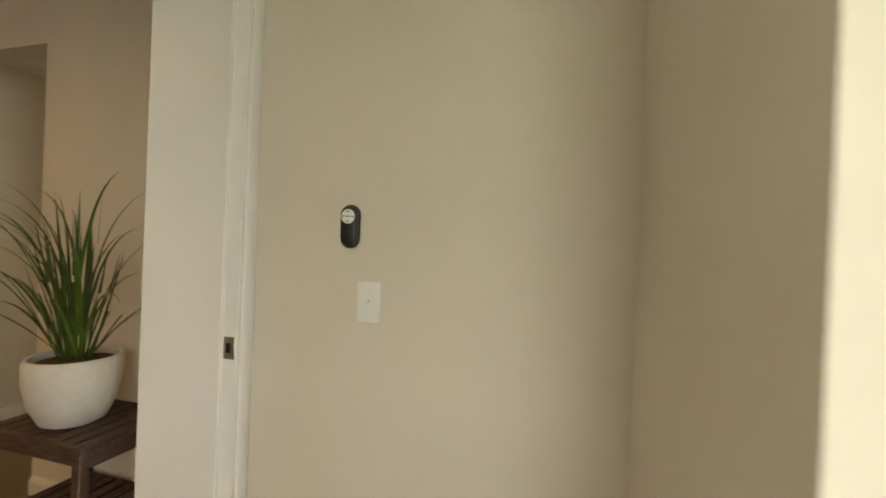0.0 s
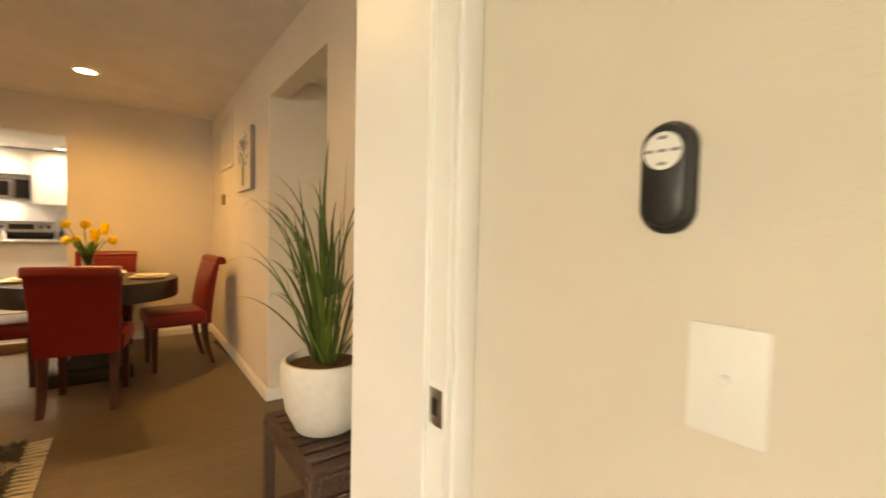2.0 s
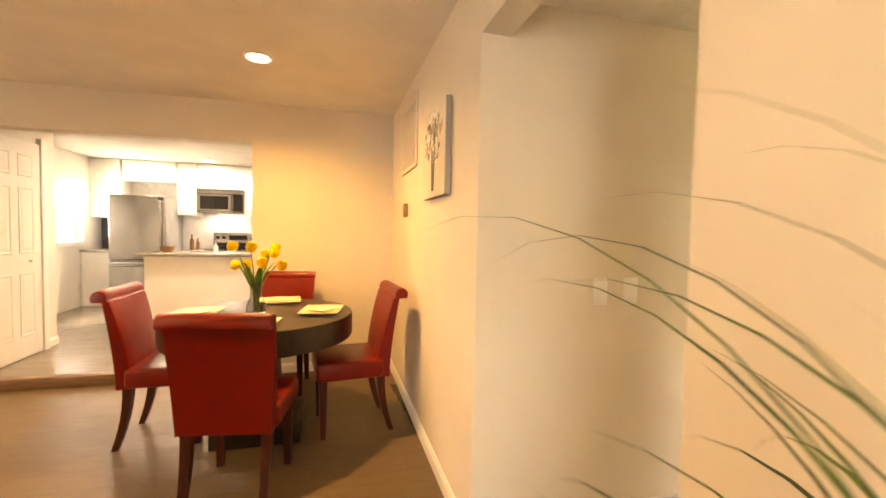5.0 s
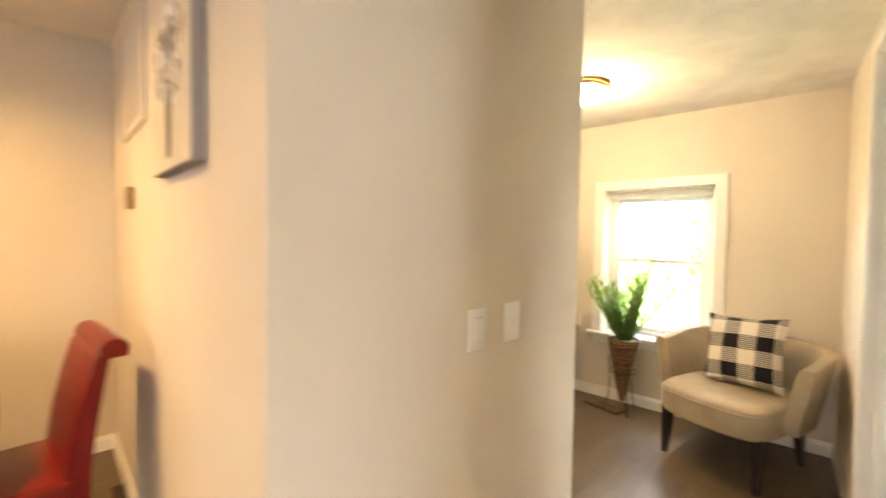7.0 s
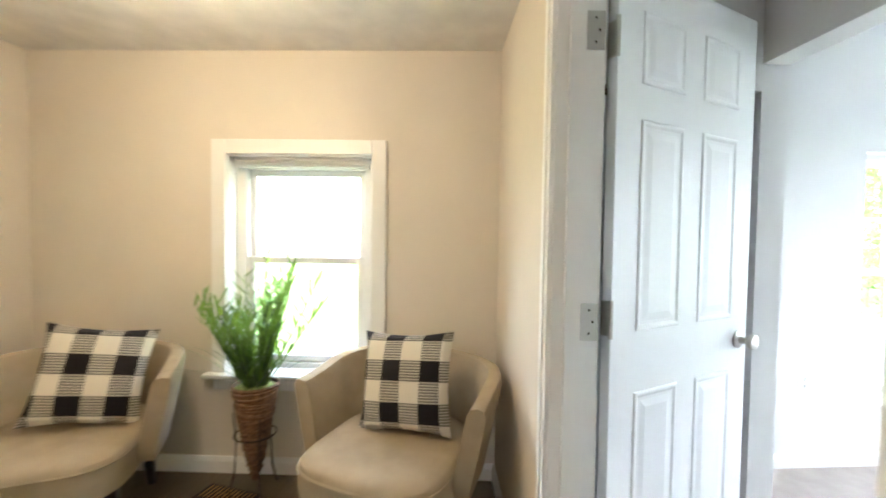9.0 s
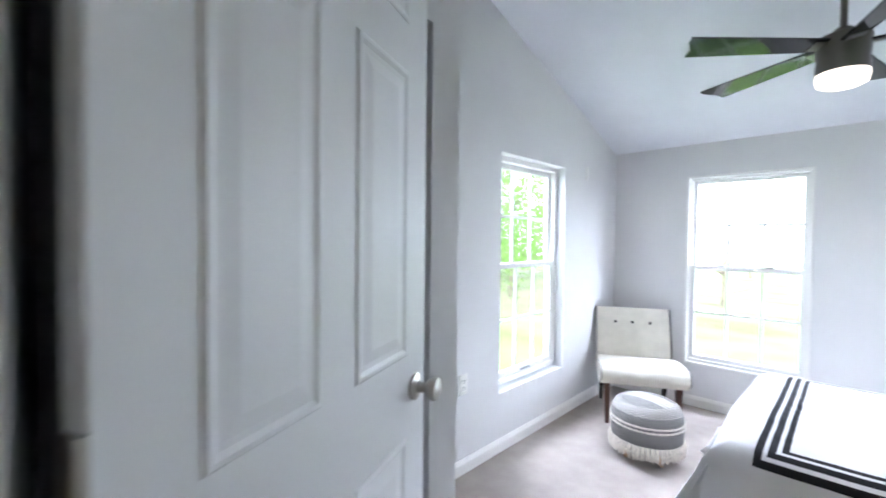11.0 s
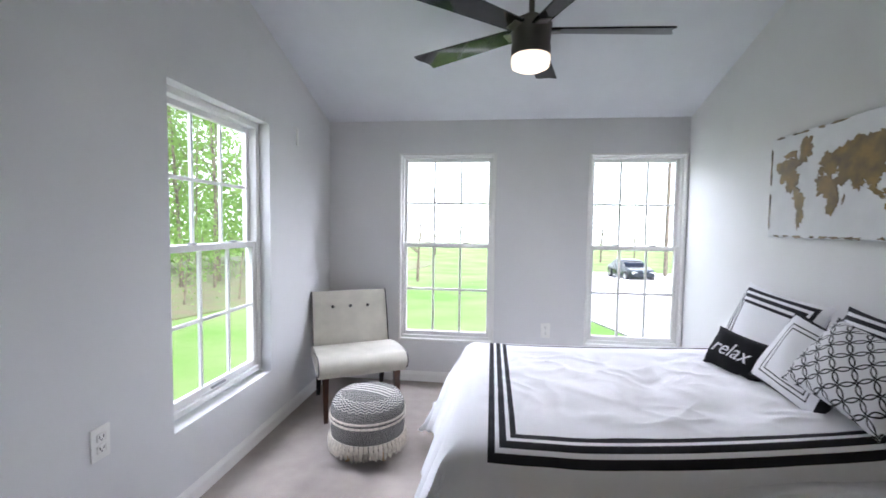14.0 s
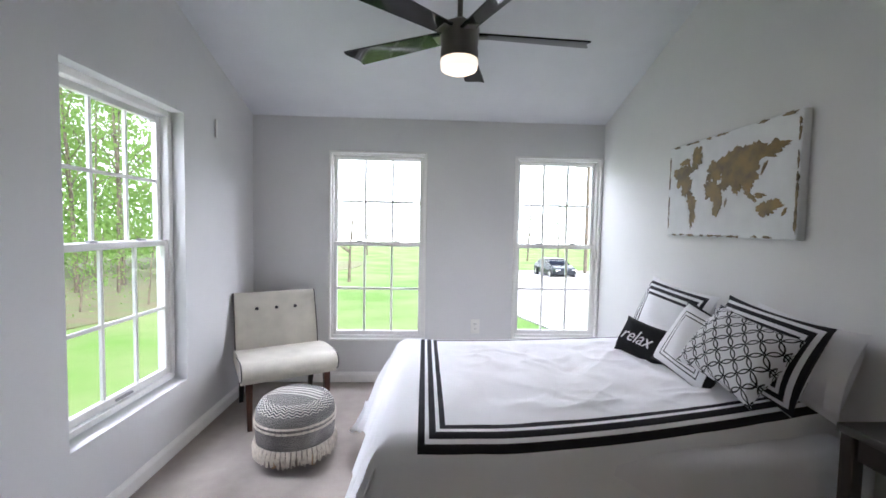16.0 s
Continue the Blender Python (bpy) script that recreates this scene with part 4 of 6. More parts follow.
for i in range(84):
    aa, rr = rng.uniform(0, 6.28), 0.175 * rng.random() ** 0.6
    x, z = math.cos(aa) * rr * 1.05, 0.075 + math.sin(aa) * rr * 0.8
    w = rng.uniform(0.011, 0.024)
    bm = bmesh.new()
    loft(bm, [[(x + w * q * math.cos(6.283 * j / 9) * (0.7 + 0.5 * ((j * 7 + i) % 3) / 2), yy, z + w * q * math.sin(6.283 * j / 9) * (0.7 + 0.5 * ((j * 5 + i) % 3) / 2)) for j in range(9)] for yy, q in ((0.0345, 1), (0.037 + 0.0003 * (i % 4), 0.9))])
    part("flower", bm, (CANVAS, TAUPEPAINT, CANVAS, GREYPAINT, TAUPEPAINT)[i % 5], a, smooth=False)
bm = bmesh.new()
for i in range(12):
    aa = -0.9 + i * 0.16
    tube(bm, [(-0.005, 0.036, 0.02), (math.sin(aa) * 0.06, 0.036, 0.07), (math.sin(aa) * 0.14, 0.036, 0.05 + math.cos(aa) * 0.11)], 0.0018, 5)
part("stems", bm, GREYPAINT, a)

# floor register in the nook
v = thing("floor_register", pose(3.86, 4.02, 0.001, 0, 0, 80), "bronze floor register in front of the nook window", "vent")
part("rim", B(-0.15, 0.15, -0.06, 0.06, 0, 0.005, 0.002, 1), IRON, v)
for i in range(12):
    part("slat", B(-0.13 + i * 0.0225, -0.122 + i * 0.0225, -0.045, 0.045, 0.004, 0.008), BRASS, v, smooth=False)

# ---- lamps ----
# the guessed fill lamps get fittings too
for lx, ly in DOWN:
    o = thing("downlight", pose(lx, ly, 2.338), "lit round recessed ceiling light, one known and three guessed", "ceiling light", "living room downlights")
    part("trim_ring", lathe_bm([(0.085, 0.012), (0.088, 0.004), (0.080, 0.0), (0.064, 0.004), (0.062, 0.012)], 32), TRIM, o)
    part("lens", lathe_bm([(0.060, 0.006), (0.060, 0.0115)], 32), BULBWARM, o)
for lx, ly in KDOWN:
    o = thing("downlight", pose(lx, ly, 2.288), "lit round recessed kitchen light", "ceiling light", "kitchen downlights")
    part("trim_ring", lathe_bm([(0.085, 0.012), (0.088, 0.004), (0.080, 0.0), (0.064, 0.004), (0.062, 0.012)], 32), TRIM, o)
    part("lens", lathe_bm([(0.060, 0.006), (0.060, 0.0115)], 32), BULBWHITE, o)
o = thing("flush_ceiling_light", pose(3.12, 3.88, 2.2), "lit glass dome ceiling light with a bronze ring", "ceiling light")
part("ring", lathe_bm([(0.165, 0.0), (0.168, -0.02), (0.160, -0.034), (0.150, -0.03), (0.150, 0.0)], 40), BRASS, o, "brushed bronze ring")
part("dome", lathe_bm([(0.150, -0.026), (0.142, -0.052), (0.115, -0.078), (0.07, -0.095), (0.012, -0.102)], 40), OPALWARM, o, "glowing opal glass dome")
part("finial", lathe_bm([(0.010, -0.100), (0.012, -0.108), (0.007, -0.118), (0.001, -0.120)], 14), BRASS, o)

before = set(bpy.data.objects)
FX, FY = 3.115, -0.063
fan = thing("ceiling_fan", pose(FX, FY, 0), "five-blade ceiling fan with glossy black blades and a lit lamp", "ceiling fan")
part("downrod", lathe_bm([(0.013, 2.2), (0.013, zc(FY) - 0.02)], 14), FANMETAL, fan)
part("canopy", lathe_bm([(0.03, zc(FY) - 0.09), (0.065, zc(FY) - 0.03), (0.07, zc(FY) + 0.01)], 24), FANMETAL, fan)
part("motor", lathe_bm([(0.030, 2.235), (0.045, 2.215), (0.088, 2.20), (0.094, 2.185), (0.086, 2.10), (0.090, 2.08), (0.090, 2.045)], 36), FANMETAL, fan, "brushed pewter motor housing")
part("lamp_shade", lathe_bm([(0.088, 2.046), (0.090, 2.03), (0.084, 2.00), (0.06, 1.988), (0.002, 1.985)], 36), OPAL, fan, "glowing round opal lamp")
for k in range(5):
    ang = 185 + 72 * k
    bm = bmesh.new()
    prof = []
    for s in range(9):
        q = s / 8
        rr = 0.085 + q * 0.54
        w = 0.042 + 0.022 * q
        prof.append([(rr + (0.035 if j in (2, 3, 4) and s == 8 else 0) * 1.0, yy * w, 0.004 * zz) for j, (yy, zz) in enumerate(((-1, -1), (-0.3, -1.1), (0.6, -1.1), (1, -1), (1, 1), (0.6, 1.1), (-0.3, 1.1), (-1, 1)))])
    loft(bm, prof)
    b = part("blade", bm, FANBLADE, fan, m=pose(0, 0, 2.165, 0, 0, ang) @ pose(0, 0, 0, 12, 0, 0))
    part("bracket", B(0.06, 0.13, -0.03, 0.03, -0.010, -0.004, 0.002, 1), FANMETAL, b)

into_wing(before)

# ---- furniture: dining ----


def tapered_leg(x, y, z0, z1, top, foot, dx=0.0, dy=0.0, k=4, bow=0.0):
    bm = bmesh.new()
    rings = []
    for i in range(7):
        q = i / 6
        s = top + (foot - top) * q
        cx, cy = x + dx * q * q, y + dy * q * q
        if k == 4:
            rings.append([(cx - s, cy - s, z1 + (z0 - z1) * q), (cx + s, cy - s, z1 + (z0 - z1) * q), (cx + s, cy + s, z1 + (z0 - z1) * q), (cx - s, cy + s, z1 + (z0 - z1) * q)])
        else:
            rings.append(circle(s, z1 + (z0 - z1) * q, k, cx, cy))
    loft(bm, rings)
    return bm


def profile_slab(prof, half, flare=0.0, k=9):
    """A padded slab: a closed side profile (y, z) swept across x with softened ends."""
    bm = bmesh.new()
    cy = sum(p[0] for p in prof) / len(prof)
    zs = [p[1] for p in prof]
    z0, z1 = min(zs), max(zs)
    rings = []
    for x, s in ((-1, 0.80), (-0.985, 0.93), (-0.95, 1.0), (-0.5, 1.02), (0, 1.03), (0.5, 1.02), (0.95, 1.0), (0.985, 0.93), (1, 0.80)):
        rings.append([((half + flare * (z - z0) / (z1 - z0)) * x, cy + (y - cy) * (1 - (1 - s) * 0.35), z - (1 - s) * 0.02) for y, z in prof])
    loft(bm, rings)
    return bm


def dining_chair():
    t = thing("dining_chair", pose(0, 0, 0), "red leather dining chair with a rolled back and dark legs", "chair", "chairs round the table")
    bm = bmesh.new()
    box(bm, -0.225, 0.225, -0.16, 0.25, 0.36, 0.475, 0.025, 3)
    part("seat", bm, RED, t)
    front, back = [], []
    for i in range(11):
        q = i / 10
        z = 0.36 + q * 0.50
        c = -0.165 - 0.075 * q * q
        front.append((c + 0.035 - 0.012 * q, z))
        back.append((c - 0.035 + 0.020 * q ** 3, z))
    roll = []
    cy, cz, rr = -0.268, 0.880, 0.042
    for i in range(10):
        a = radians(-18 + i * 25)
        roll.append((cy + rr * math.cos(a), cz + rr * math.sin(a)))
    prof = front + roll + list(reversed(back))
    part("backrest", profile_slab(prof, 0.205, 0.03), RED, t)
    for x in (-0.1, 0.0, 0.1):
        for z in (0.62, 0.76):
            q = (z - 0.36) / 0.5
            part("button", lathe_bm([(0.015, 0), (0.012, 0.006), (0.002, 0.009)], 12), RED, t, m=pose(x, -0.165 - 0.075 * q * q + 0.026 - 0.012 * q, z, -90, 0, 0))
    for x in (-0.175, 0.175):
        part("leg", tapered_leg(x, 0.205, 0, 0.37, 0.024, 0.016), DARKWOOD, t, "dark cherry wood leg")
        part("leg", tapered_leg(x, -0.15, 0, 0.37, 0.024, 0.016, 0, -0.07), DARKWOOD, t, "dark cherry wood leg")
    return t


ch = dining_chair()
ch.matrix_basis = pose(0.085, 4.0, 0, 0, 0, -9)
copy_thing(ch, pose(-0.45, 4.70, 0, 0, 0, -90))
copy_thing(ch, pose(0.655, 4.60, 0, 0, 0, 96))
copy_thing(ch, pose(0.13, 5.30, 0, 0, 0, 176))

t = thing("dining_table", pose(0.09, 4.63, 0), "round espresso dining table on a square pedestal", "table")
part("tabletop", lathe_bm([(0.53, 0.60), (0.555, 0.605), (0.56, 0.62), (0.56, 0.735), (0.555, 0.748), (0.54, 0.75), (0.002, 0.75)], 64), ESPRESSO, t)
bm = bmesh.new()
loft(bm, [[(sx_ * s, sy_ * s, z) for sx_, sy_ in ((-1, -1), (1, -1), (1, 1), (-1, 1))] for s, z in ((0.13, 0.60), (0.10, 0.45), (0.11, 0.25), (0.16, 0.10))])
part("pedestal", bm, ESPRESSO, t, smooth=False)
part("base", B(-0.25, 0.25, -0.25, 0.25, 0.0, 0.10, 0.012), ESPRESSO, t)
for px, py, rz in ((0.455, 4.60, 80), (0.147, 5.02, 5), (-0.28, 4.64, 85), (0.074, 4.26, -8)):
    o = thing("place_setting_tray", pose(px, py, 0.7505, 0, 0, rz), "cream square plate on the dark table", "plate", "plates on the table")
    bm = bmesh.new()
    loft(bm, [[(a * s, b * s * 0.82, z) for a, b in ((-1, -1), (1, -1), (1, 1), (-1, 1))] for s, z in ((0.115, 0.0), (0.135, 0.008), (0.150, 0.016), (0.148, 0.018), (0.125, 0.009))])
    part("rim", bm, CERAMIC, o, smooth=False)
    o2 = thing("saucer", pose(px, py, 0.7615, 0, 0, rz), "cream round plate lying on a square plate", "plate", "plates on the table")
    part("dish", lathe_bm([(0.05, 0.0), (0.08, 0.004), (0.098, 0.012), (0.096, 0.014), (0.06, 0.007), (0.002, 0.006)], 32), CERAMIC, o2)

vz = thing("tulip_vase", pose(0.06, 4.60, 0.7505), "clear glass vase of yellow tulips on the table", "vase")
part("vase", lathe_bm([(0.050, 0.0), (0.058, 0.02), (0.055, 0.06), (0.035, 0.11), (0.036, 0.17), (0.045, 0.20), (0.042, 0.20), (0.032, 0.165), (0.031, 0.11), (0.050, 0.06), (0.050, 0.012), (0.002, 0.01)], 32), VASE, vz)
rng = random.Random(3)
for i in range(9):
    aa = i * 2.4 + 0.4
    sp = rng.uniform(0.08, 0.19)
    hh = rng.uniform(0.27, 0.42)
    top = Vector((math.cos(aa) * sp, math.sin(aa) * sp, hh))
    bm = bmesh.new()
    tube(bm, [(math.cos(aa) * 0.012, math.sin(aa) * 0.012, 0.02), (math.cos(aa) * 0.02, math.sin(aa) * 0.02, 0.16), top * 0.75 + Vector((0, 0, 0.09)), top], 0.0035, 6)
    st = part("stem", bm, STEM, vz)
    bm = bmesh.new()
    lathe(bm, [(0.004, 0), (0.020, 0.006), (0.030, 0.024), (0.030, 0.044), (0.024, 0.060), (0.020, 0.058), (0.008, 0.03)], 12)
    for v_ in bm.verts:
        v_.co.x *= 1 + 0.14 * math.sin(3 * math.atan2(v_.co.y, v_.co.x))
    part("bloom", bm, PETAL, st, "yellow tulip bloom", m=pose(*top) @ pose(0, 0, -0.01, rng.uniform(-25, 25), rng.uniform(-25, 25), 0))


def blade_leaf(bm, base, az, lean, length, width, droop, k=7, tip=0.0):
    """A folded grass blade that arches over."""
    p = Vector(base)
    side = Vector((-math.sin(az), math.cos(az), 0))
    prev = None
    ang = lean
    step = length / k
    for i in range(k + 1):
        q = i / k
        w = width * (1 - q ** 2.4) * (0.55 + 0.9 * q if q < 0.5 else 1.0)
        d = Vector((math.cos(az) * math.sin(ang), math.sin(az) * math.sin(ang), math.cos(ang)))
        nrm = side.cross(d)
        ring = [bm.verts.new(p - side * w + nrm * w * 0.35), bm.verts.new(p), bm.verts.new(p + side * w + nrm * w * 0.35)]
        if prev:
            bm.faces.new((prev[0], prev[1], ring[1], ring[0]))
            bm.faces.new((prev[1], prev[2], ring[2], ring[1]))
        prev = ring
        p = p + d * step
        ang += droop * step * (0.3 + 1.9 * q) + tip * step * 3.0 * q * q


for i in range(9):
    bm = bmesh.new()
    blade_leaf(bm, (0, 0, 0.12), i * 1.3, 0.25 + 0.05 * (i % 4), 0.2 + 0.02 * (i % 3), 0.026, 2.6)
    part("leaf", bm, STEM, vz)

# ---- slatted bench with the grass plant ----
t = thing("slatted_bench", pose(0.885, 1.755, 0), "brown slatted wooden plant bench with a lower shelf", "bench")
for i in range(8):
    y = -0.215 + i * 0.0615
    part("slat", B(-0.16, 0.16, y - 0.023, y + 0.023, 0.482, 0.50, 0.003, 1), BENCHWOOD, t)
for x in (-0.165, 0.165):
    part("rail", B(x - 0.012, x + 0.012, -0.245, 0.245, 0.435, 0.498, 0.003, 1), BENCHWOOD, t)
    part("shelf_rail", B(x - 0.010, x + 0.010, -0.24, 0.24, 0.14, 0.17, 0.003, 1), BENCHWOOD, t)
    for y in (-0.225, 0.225):
        part("leg", B(x - 0.018, x + 0.018, y - 0.018, y + 0.018, 0, 0.482, 0.004, 1), BENCHWOOD, t)
for i in range(7):
    y = -0.19 + i * 0.063
    part("shelf_slat", B(-0.155, 0.155, y - 0.022, y + 0.022, 0.17, 0.185, 0.003, 1), BENCHWOOD, t)
for y in (-0.236, 0.236):
    part("apron", B(-0.15, 0.15, y - 0.010, y + 0.010, 0.425, 0.482, 0.003, 1), BENCHWOOD, t)


def grass_plant(name, m, label, pot_bm, pot_mat, soil_r, soil_z, n, hmin, hmax, leaf, soil, seed, pot_label, width=0.008, lean=(0.02, 0.75), droop=(0.6, 2.6), spread=0.05, room=(-0.34, 0.185, -0.40, 1.06), curl=0.0):
    t = thing(name, m, label, "potted plant")
    part("pot", pot_bm, pot_mat, t, pot_label)
    bm = bmesh.new()
    lathe(bm, [(soil_r, soil_z - 0.02), (soil_r, soil_z - 0.004), (soil_r * 0.6, soil_z + 0.010), (0.002, soil_z + 0.012)], 28)
    part("soil", bm, soil, t)
    rng = random.Random(seed)
    bms = [bmesh.new(), bmesh.new()]
    for i in range(n):
        q = rng.random()
        ln = lean[0] + (lean[1] - lean[0]) * q
        az = rng.uniform(0, 6.283)
        L = rng.uniform(hmin, hmax) * (1.10 - 0.35 * q)
        start = len(bms[i % 2].verts)
        if i % 8 == 0:
            # stiff broad blades in the heart of the clump
            blade_leaf(bms[0], (math.cos(az) * spread * 0.8 * rng.random(), math.sin(az) * spread * 0.8 * rng.random(), soil_z - 0.01), az, ln * 0.45, L * 0.70, width * rng.uniform(0.9, 1.3), droop[0] * 0.3, 10)
            continue
        blade_leaf(bms[i % 2], (math.cos(az) * spread * rng.random(), math.sin(az) * spread * rng.random(), soil_z - 0.01), az + rng.uniform(-0.5, 0.5), ln, L, width * rng.uniform(0.55, 1.0), rng.uniform(*droop), 16, curl * rng.uniform(0.25, 0.85) * (0.35 + 0.65 * q))
        bms[i % 2].verts.ensure_lookup_table()
        fresh = bms[i % 2].verts[start:]
        if any(not (room[0] < v_.co.x < room[1] and room[2] < v_.co.y < 0.44 and 0.04 < v_.co.z < room[3]) for v_ in fresh):
            bmesh.ops.delete(bms[i % 2], geom=fresh, context='VERTS')
    part("leaves", bms[0], leaf[0], t, "long arching grass blades")
    part("leaves", bms[1], leaf[1], t, "long arching grass blades")
    return t


grass_plant("grass_plant", pose(0.848, 1.765, 0.5005), "tall grass plant in a white speckled pot on the bench",
            lathe_bm([(0.075, 0), (0.098, 0.012), (0.130, 0.08), (0.145, 0.16), (0.147, 0.225), (0.140, 0.245), (0.130, 0.245), (0.130, 0.19), (0.12, 0.18)], 48), POT, 0.131, 0.222, 230, 0.56, 1.0, (LEAF, LEAF2), SOIL, 11, "white speckled ceramic pot", width=0.0080, lean=(0.02, 0.72), droop=(0.1, 1.0), spread=0.06, curl=6.0, room=(-0.27, 0.185, -0.42, 0.92))

# ---- rug and coffee table ----
rg = thing("shag_rug", pose(-0.12, 3.45, 0.0), "dark grey shag rug with cream diamonds and a fringed edge", "rug")
bm = bmesh.new()
box(bm, -2.1, 0, -1.68, 0, 0.001, 0.014, 0.005, 2)
part("rug_body", bm, SHAG, rg)
rng = random.Random(8)
vs_, fs_ = [], []
for i in range(30000):
    x, y, a = rng.uniform(-1.25, 0.0), rng.uniform(-1.68, 0.0), rng.uniform(0, 6.283)
    c_, s_ = math.cos(a) * 0.0035, math.sin(a) * 0.0035
    tx_, ty_, tz_ = x + rng.gauss(0, 0.009), y + rng.gauss(0, 0.009), rng.uniform(0.024, 0.036)
    k = len(vs_)
    vs_ += [(x - c_, y - s_, 0.012), (x + c_, y + s_, 0.012), (tx_ + c_ * 0.6, ty_ + s_ * 0.6, tz_), (tx_ - c_ * 0.6, ty_ - s_ * 0.6, tz_)]
    fs_.append((k, k + 1, k + 2, k + 3))
pile = bpy.data.meshes.new("shag")
pile.from_pydata(vs_, [], fs_)
pile.materials.append(SHAG)
part("shag", pile, SHAG, rg, "soft shaggy wool")["kind"] = "stuff"
for i in range(42):
    y = -0.02 - i * 0.04
    bm = bmesh.new()
    dy = rng.uniform(-0.015, 0.015)
    for k in (-0.006, 0.0, 0.006):
        tube(bm, [(-0.01, y + k * 0.3, 0.010), (0.03, y + k * 0.6, 0.010), (0.055, y + dy * 0.5 + k, 0.007), (0.095, y + dy + k * 2.0, 0.006)], 0.0048, 5)
    part("tassel", bm, FRINGE, rg)

ct = thing("coffee_table", pose(-0.755, 3.34, 0.016), "black topped coffee table on a thin chrome frame", "coffee table")
part("tabletop", B(-0.85, 0, -0.62, 0, 0.37, 0.41, 0.004, 2), BLACKPLASTIC, ct)
for y in (-0.015, -0.605):
    for x in (-0.012, -0.838):
        part("leg", B(x - 0.012, x + 0.012, y - 0.012, y + 0.012, 0, 0.37, 0.003, 1), CHROME, ct)
for x in (-0.012, -0.838):
    part("runner", B(x - 0.012, x + 0.012, -0.593, -0.027, 0, 0.02, 0.003, 1), CHROME, ct)
for y in (-0.015, -0.605):
    part("runner", B(-0.826, -0.024, y - 0.010, y + 0.010, 0.002, 0.018, 0.003, 1), CHROME, ct)
# corner of a tan ottoman cube near the rug
bm = bmesh.new()
box(bm, -0.34, 0.0, -0.5, 0, 0.30, 0.385, 0.03, 3)
o = thing("tan_footstool", pose(-0.40, 2.37, 0.015, 0, 0, 20), "low tan upholstered footstool on the rug", "footstool")
part("cushion", bm, TAN, o)
part("base", B(-0.33, -0.01, -0.49, -0.01, 0.0, 0.30, 0.01), TAN, o)

# ---- kitchen ----
ZK = 0.08


def cabinet(name, x0, x1, y0, y1, z0, z1, ndoors, label, face=-1, drawer=0.0, group="kitchen cabinets"):
    t = thing(name, pose(x0, y0, z0), label, "cabinet", group)
    w, dp, h = x1 - x0, y1 - y0, z1 - z0
    part("body", B(0, w, 0.02, dp, 0, h), CABINET, t, smooth=False)
    dw = w / ndoors
    for i in range(ndoors):
        for a, b in (((0.01, h - drawer - 0.005), (h - drawer + 0.005, h - 0.01)) if drawer else ((0.01, h - 0.01),)):
            bm = bmesh.new()
            xa, xb = i * dw + 0.006, (i + 1) * dw - 0.006
            box(bm, xa, xb, 0.006, 0.02, a, b)
            fr = 0.05 if b - a > 0.25 else 0.03
            for q in ((xa, xa + fr, a, b), (xb - fr, xb, a, b), (xa + fr, xb - fr, a, a + fr), (xa + fr, xb - fr, b - fr, b)):
                box(bm, q[0], q[1], 0.0, 0.006, q[2], q[3], 0.001, 1)
            dd = part("door" if b - a > 0.25 else "drawer", bm, CABINET, t, smooth=False)
            if z0 < 1.0:
                part("handle", B(xb - 0.035, xb - 0.025, -0.02, 0.0, (a + b) / 2 - 0.05, (a + b) / 2 + 0.05, 0.002, 1), NICKEL, dd)
    return t


isl = thing("peninsula", pose(-1.64, 7.5, ZK), "white kitchen peninsula with baseboard", "kitchen island")
part("body", B(0, 1.7, 0, 0.6, 0, 0.84), CABINET, isl, smooth=False)
part("plinth", B(-0.004, 1.704, -0.012, 0.0, 0, 0.09, 0.003, 1), TRIM, isl, smooth=False)
part("batten", B(-0.004, 1.704, -0.010, 0.0, 0.80, 0.84, 0.002, 1), TRIM, isl, smooth=False)
solid("worktop", B(-1.72, 0.14, 7.44, 8.16, 0.921, 0.957, 0.006), GRANITE, "speckled grey stone worktop on the peninsula", "worktop")
cabinet("base_cabinet", -3.015, -2.60, 9.02, 9.615, ZK, 0.88, 1, "white base cabinet with a drawer beside the fridge", drawer=0.16)
solid("worktop", B(-3.018, -2.58, 8.99, 9.618, 0.881, 0.915, 0.005), GRANITE, "dark stone worktop by the kitchen window", "worktop")
cabinet("base_cabinet", -1.70, -1.40, 9.02, 9.615, ZK, 0.88, 1, "white base cabinet beside the stove", drawer=0.16)
cabinet("base_cabinet", -0.63, 0.38, 9.02, 9.615, ZK, 0.88, 2, "white base cabinets beside the stove", drawer=0.16)
solid("worktop", B(-1.70, -1.40, 8.99, 9.618, 0.881, 0.915, 0.005), GRANITE, "stone worktop beside the stove", "worktop")
solid("worktop", B(-0.63, 0.39, 8.99, 9.618, 0.881, 0.915, 0.005), GRANITE, "stone worktop beside the stove", "worktop")
solid("splash_panel", B(-3.016, -2.58, 9.607, 9.619, 0.915, 1.40), mat("dark_splash_tile", (0.16, 0.17, 0.18), 0.2, bump=0.05), "dark tiled splashback panel by the window", "splashback")
cabinet("wall_cabinet", -3.015, -2.62, 9.28, 9.615, 1.40, 2.29, 1, "white wall cabinet beside the window")
cabinet("wall_cabinet", -2.60, -1.86, 9.28, 9.615, 1.97, 2.29, 2, "white wall cabinet above the fridge")
cabinet("wall_cabinet", -1.85, -1.57, 9.28, 9.615, 1.46, 2.29, 1, "white wall cabinet beside the microwave")
cabinet("wall_cabinet", -1.565, -0.875, 9.28, 9.615, 1.90, 2.29, 2, "white wall cabinet above the microwave")
cabinet("wall_cabinet", -0.87, 0.0, 9.28, 9.615, 1.46, 2.29, 2, "white wall cabinets beside the microwave")
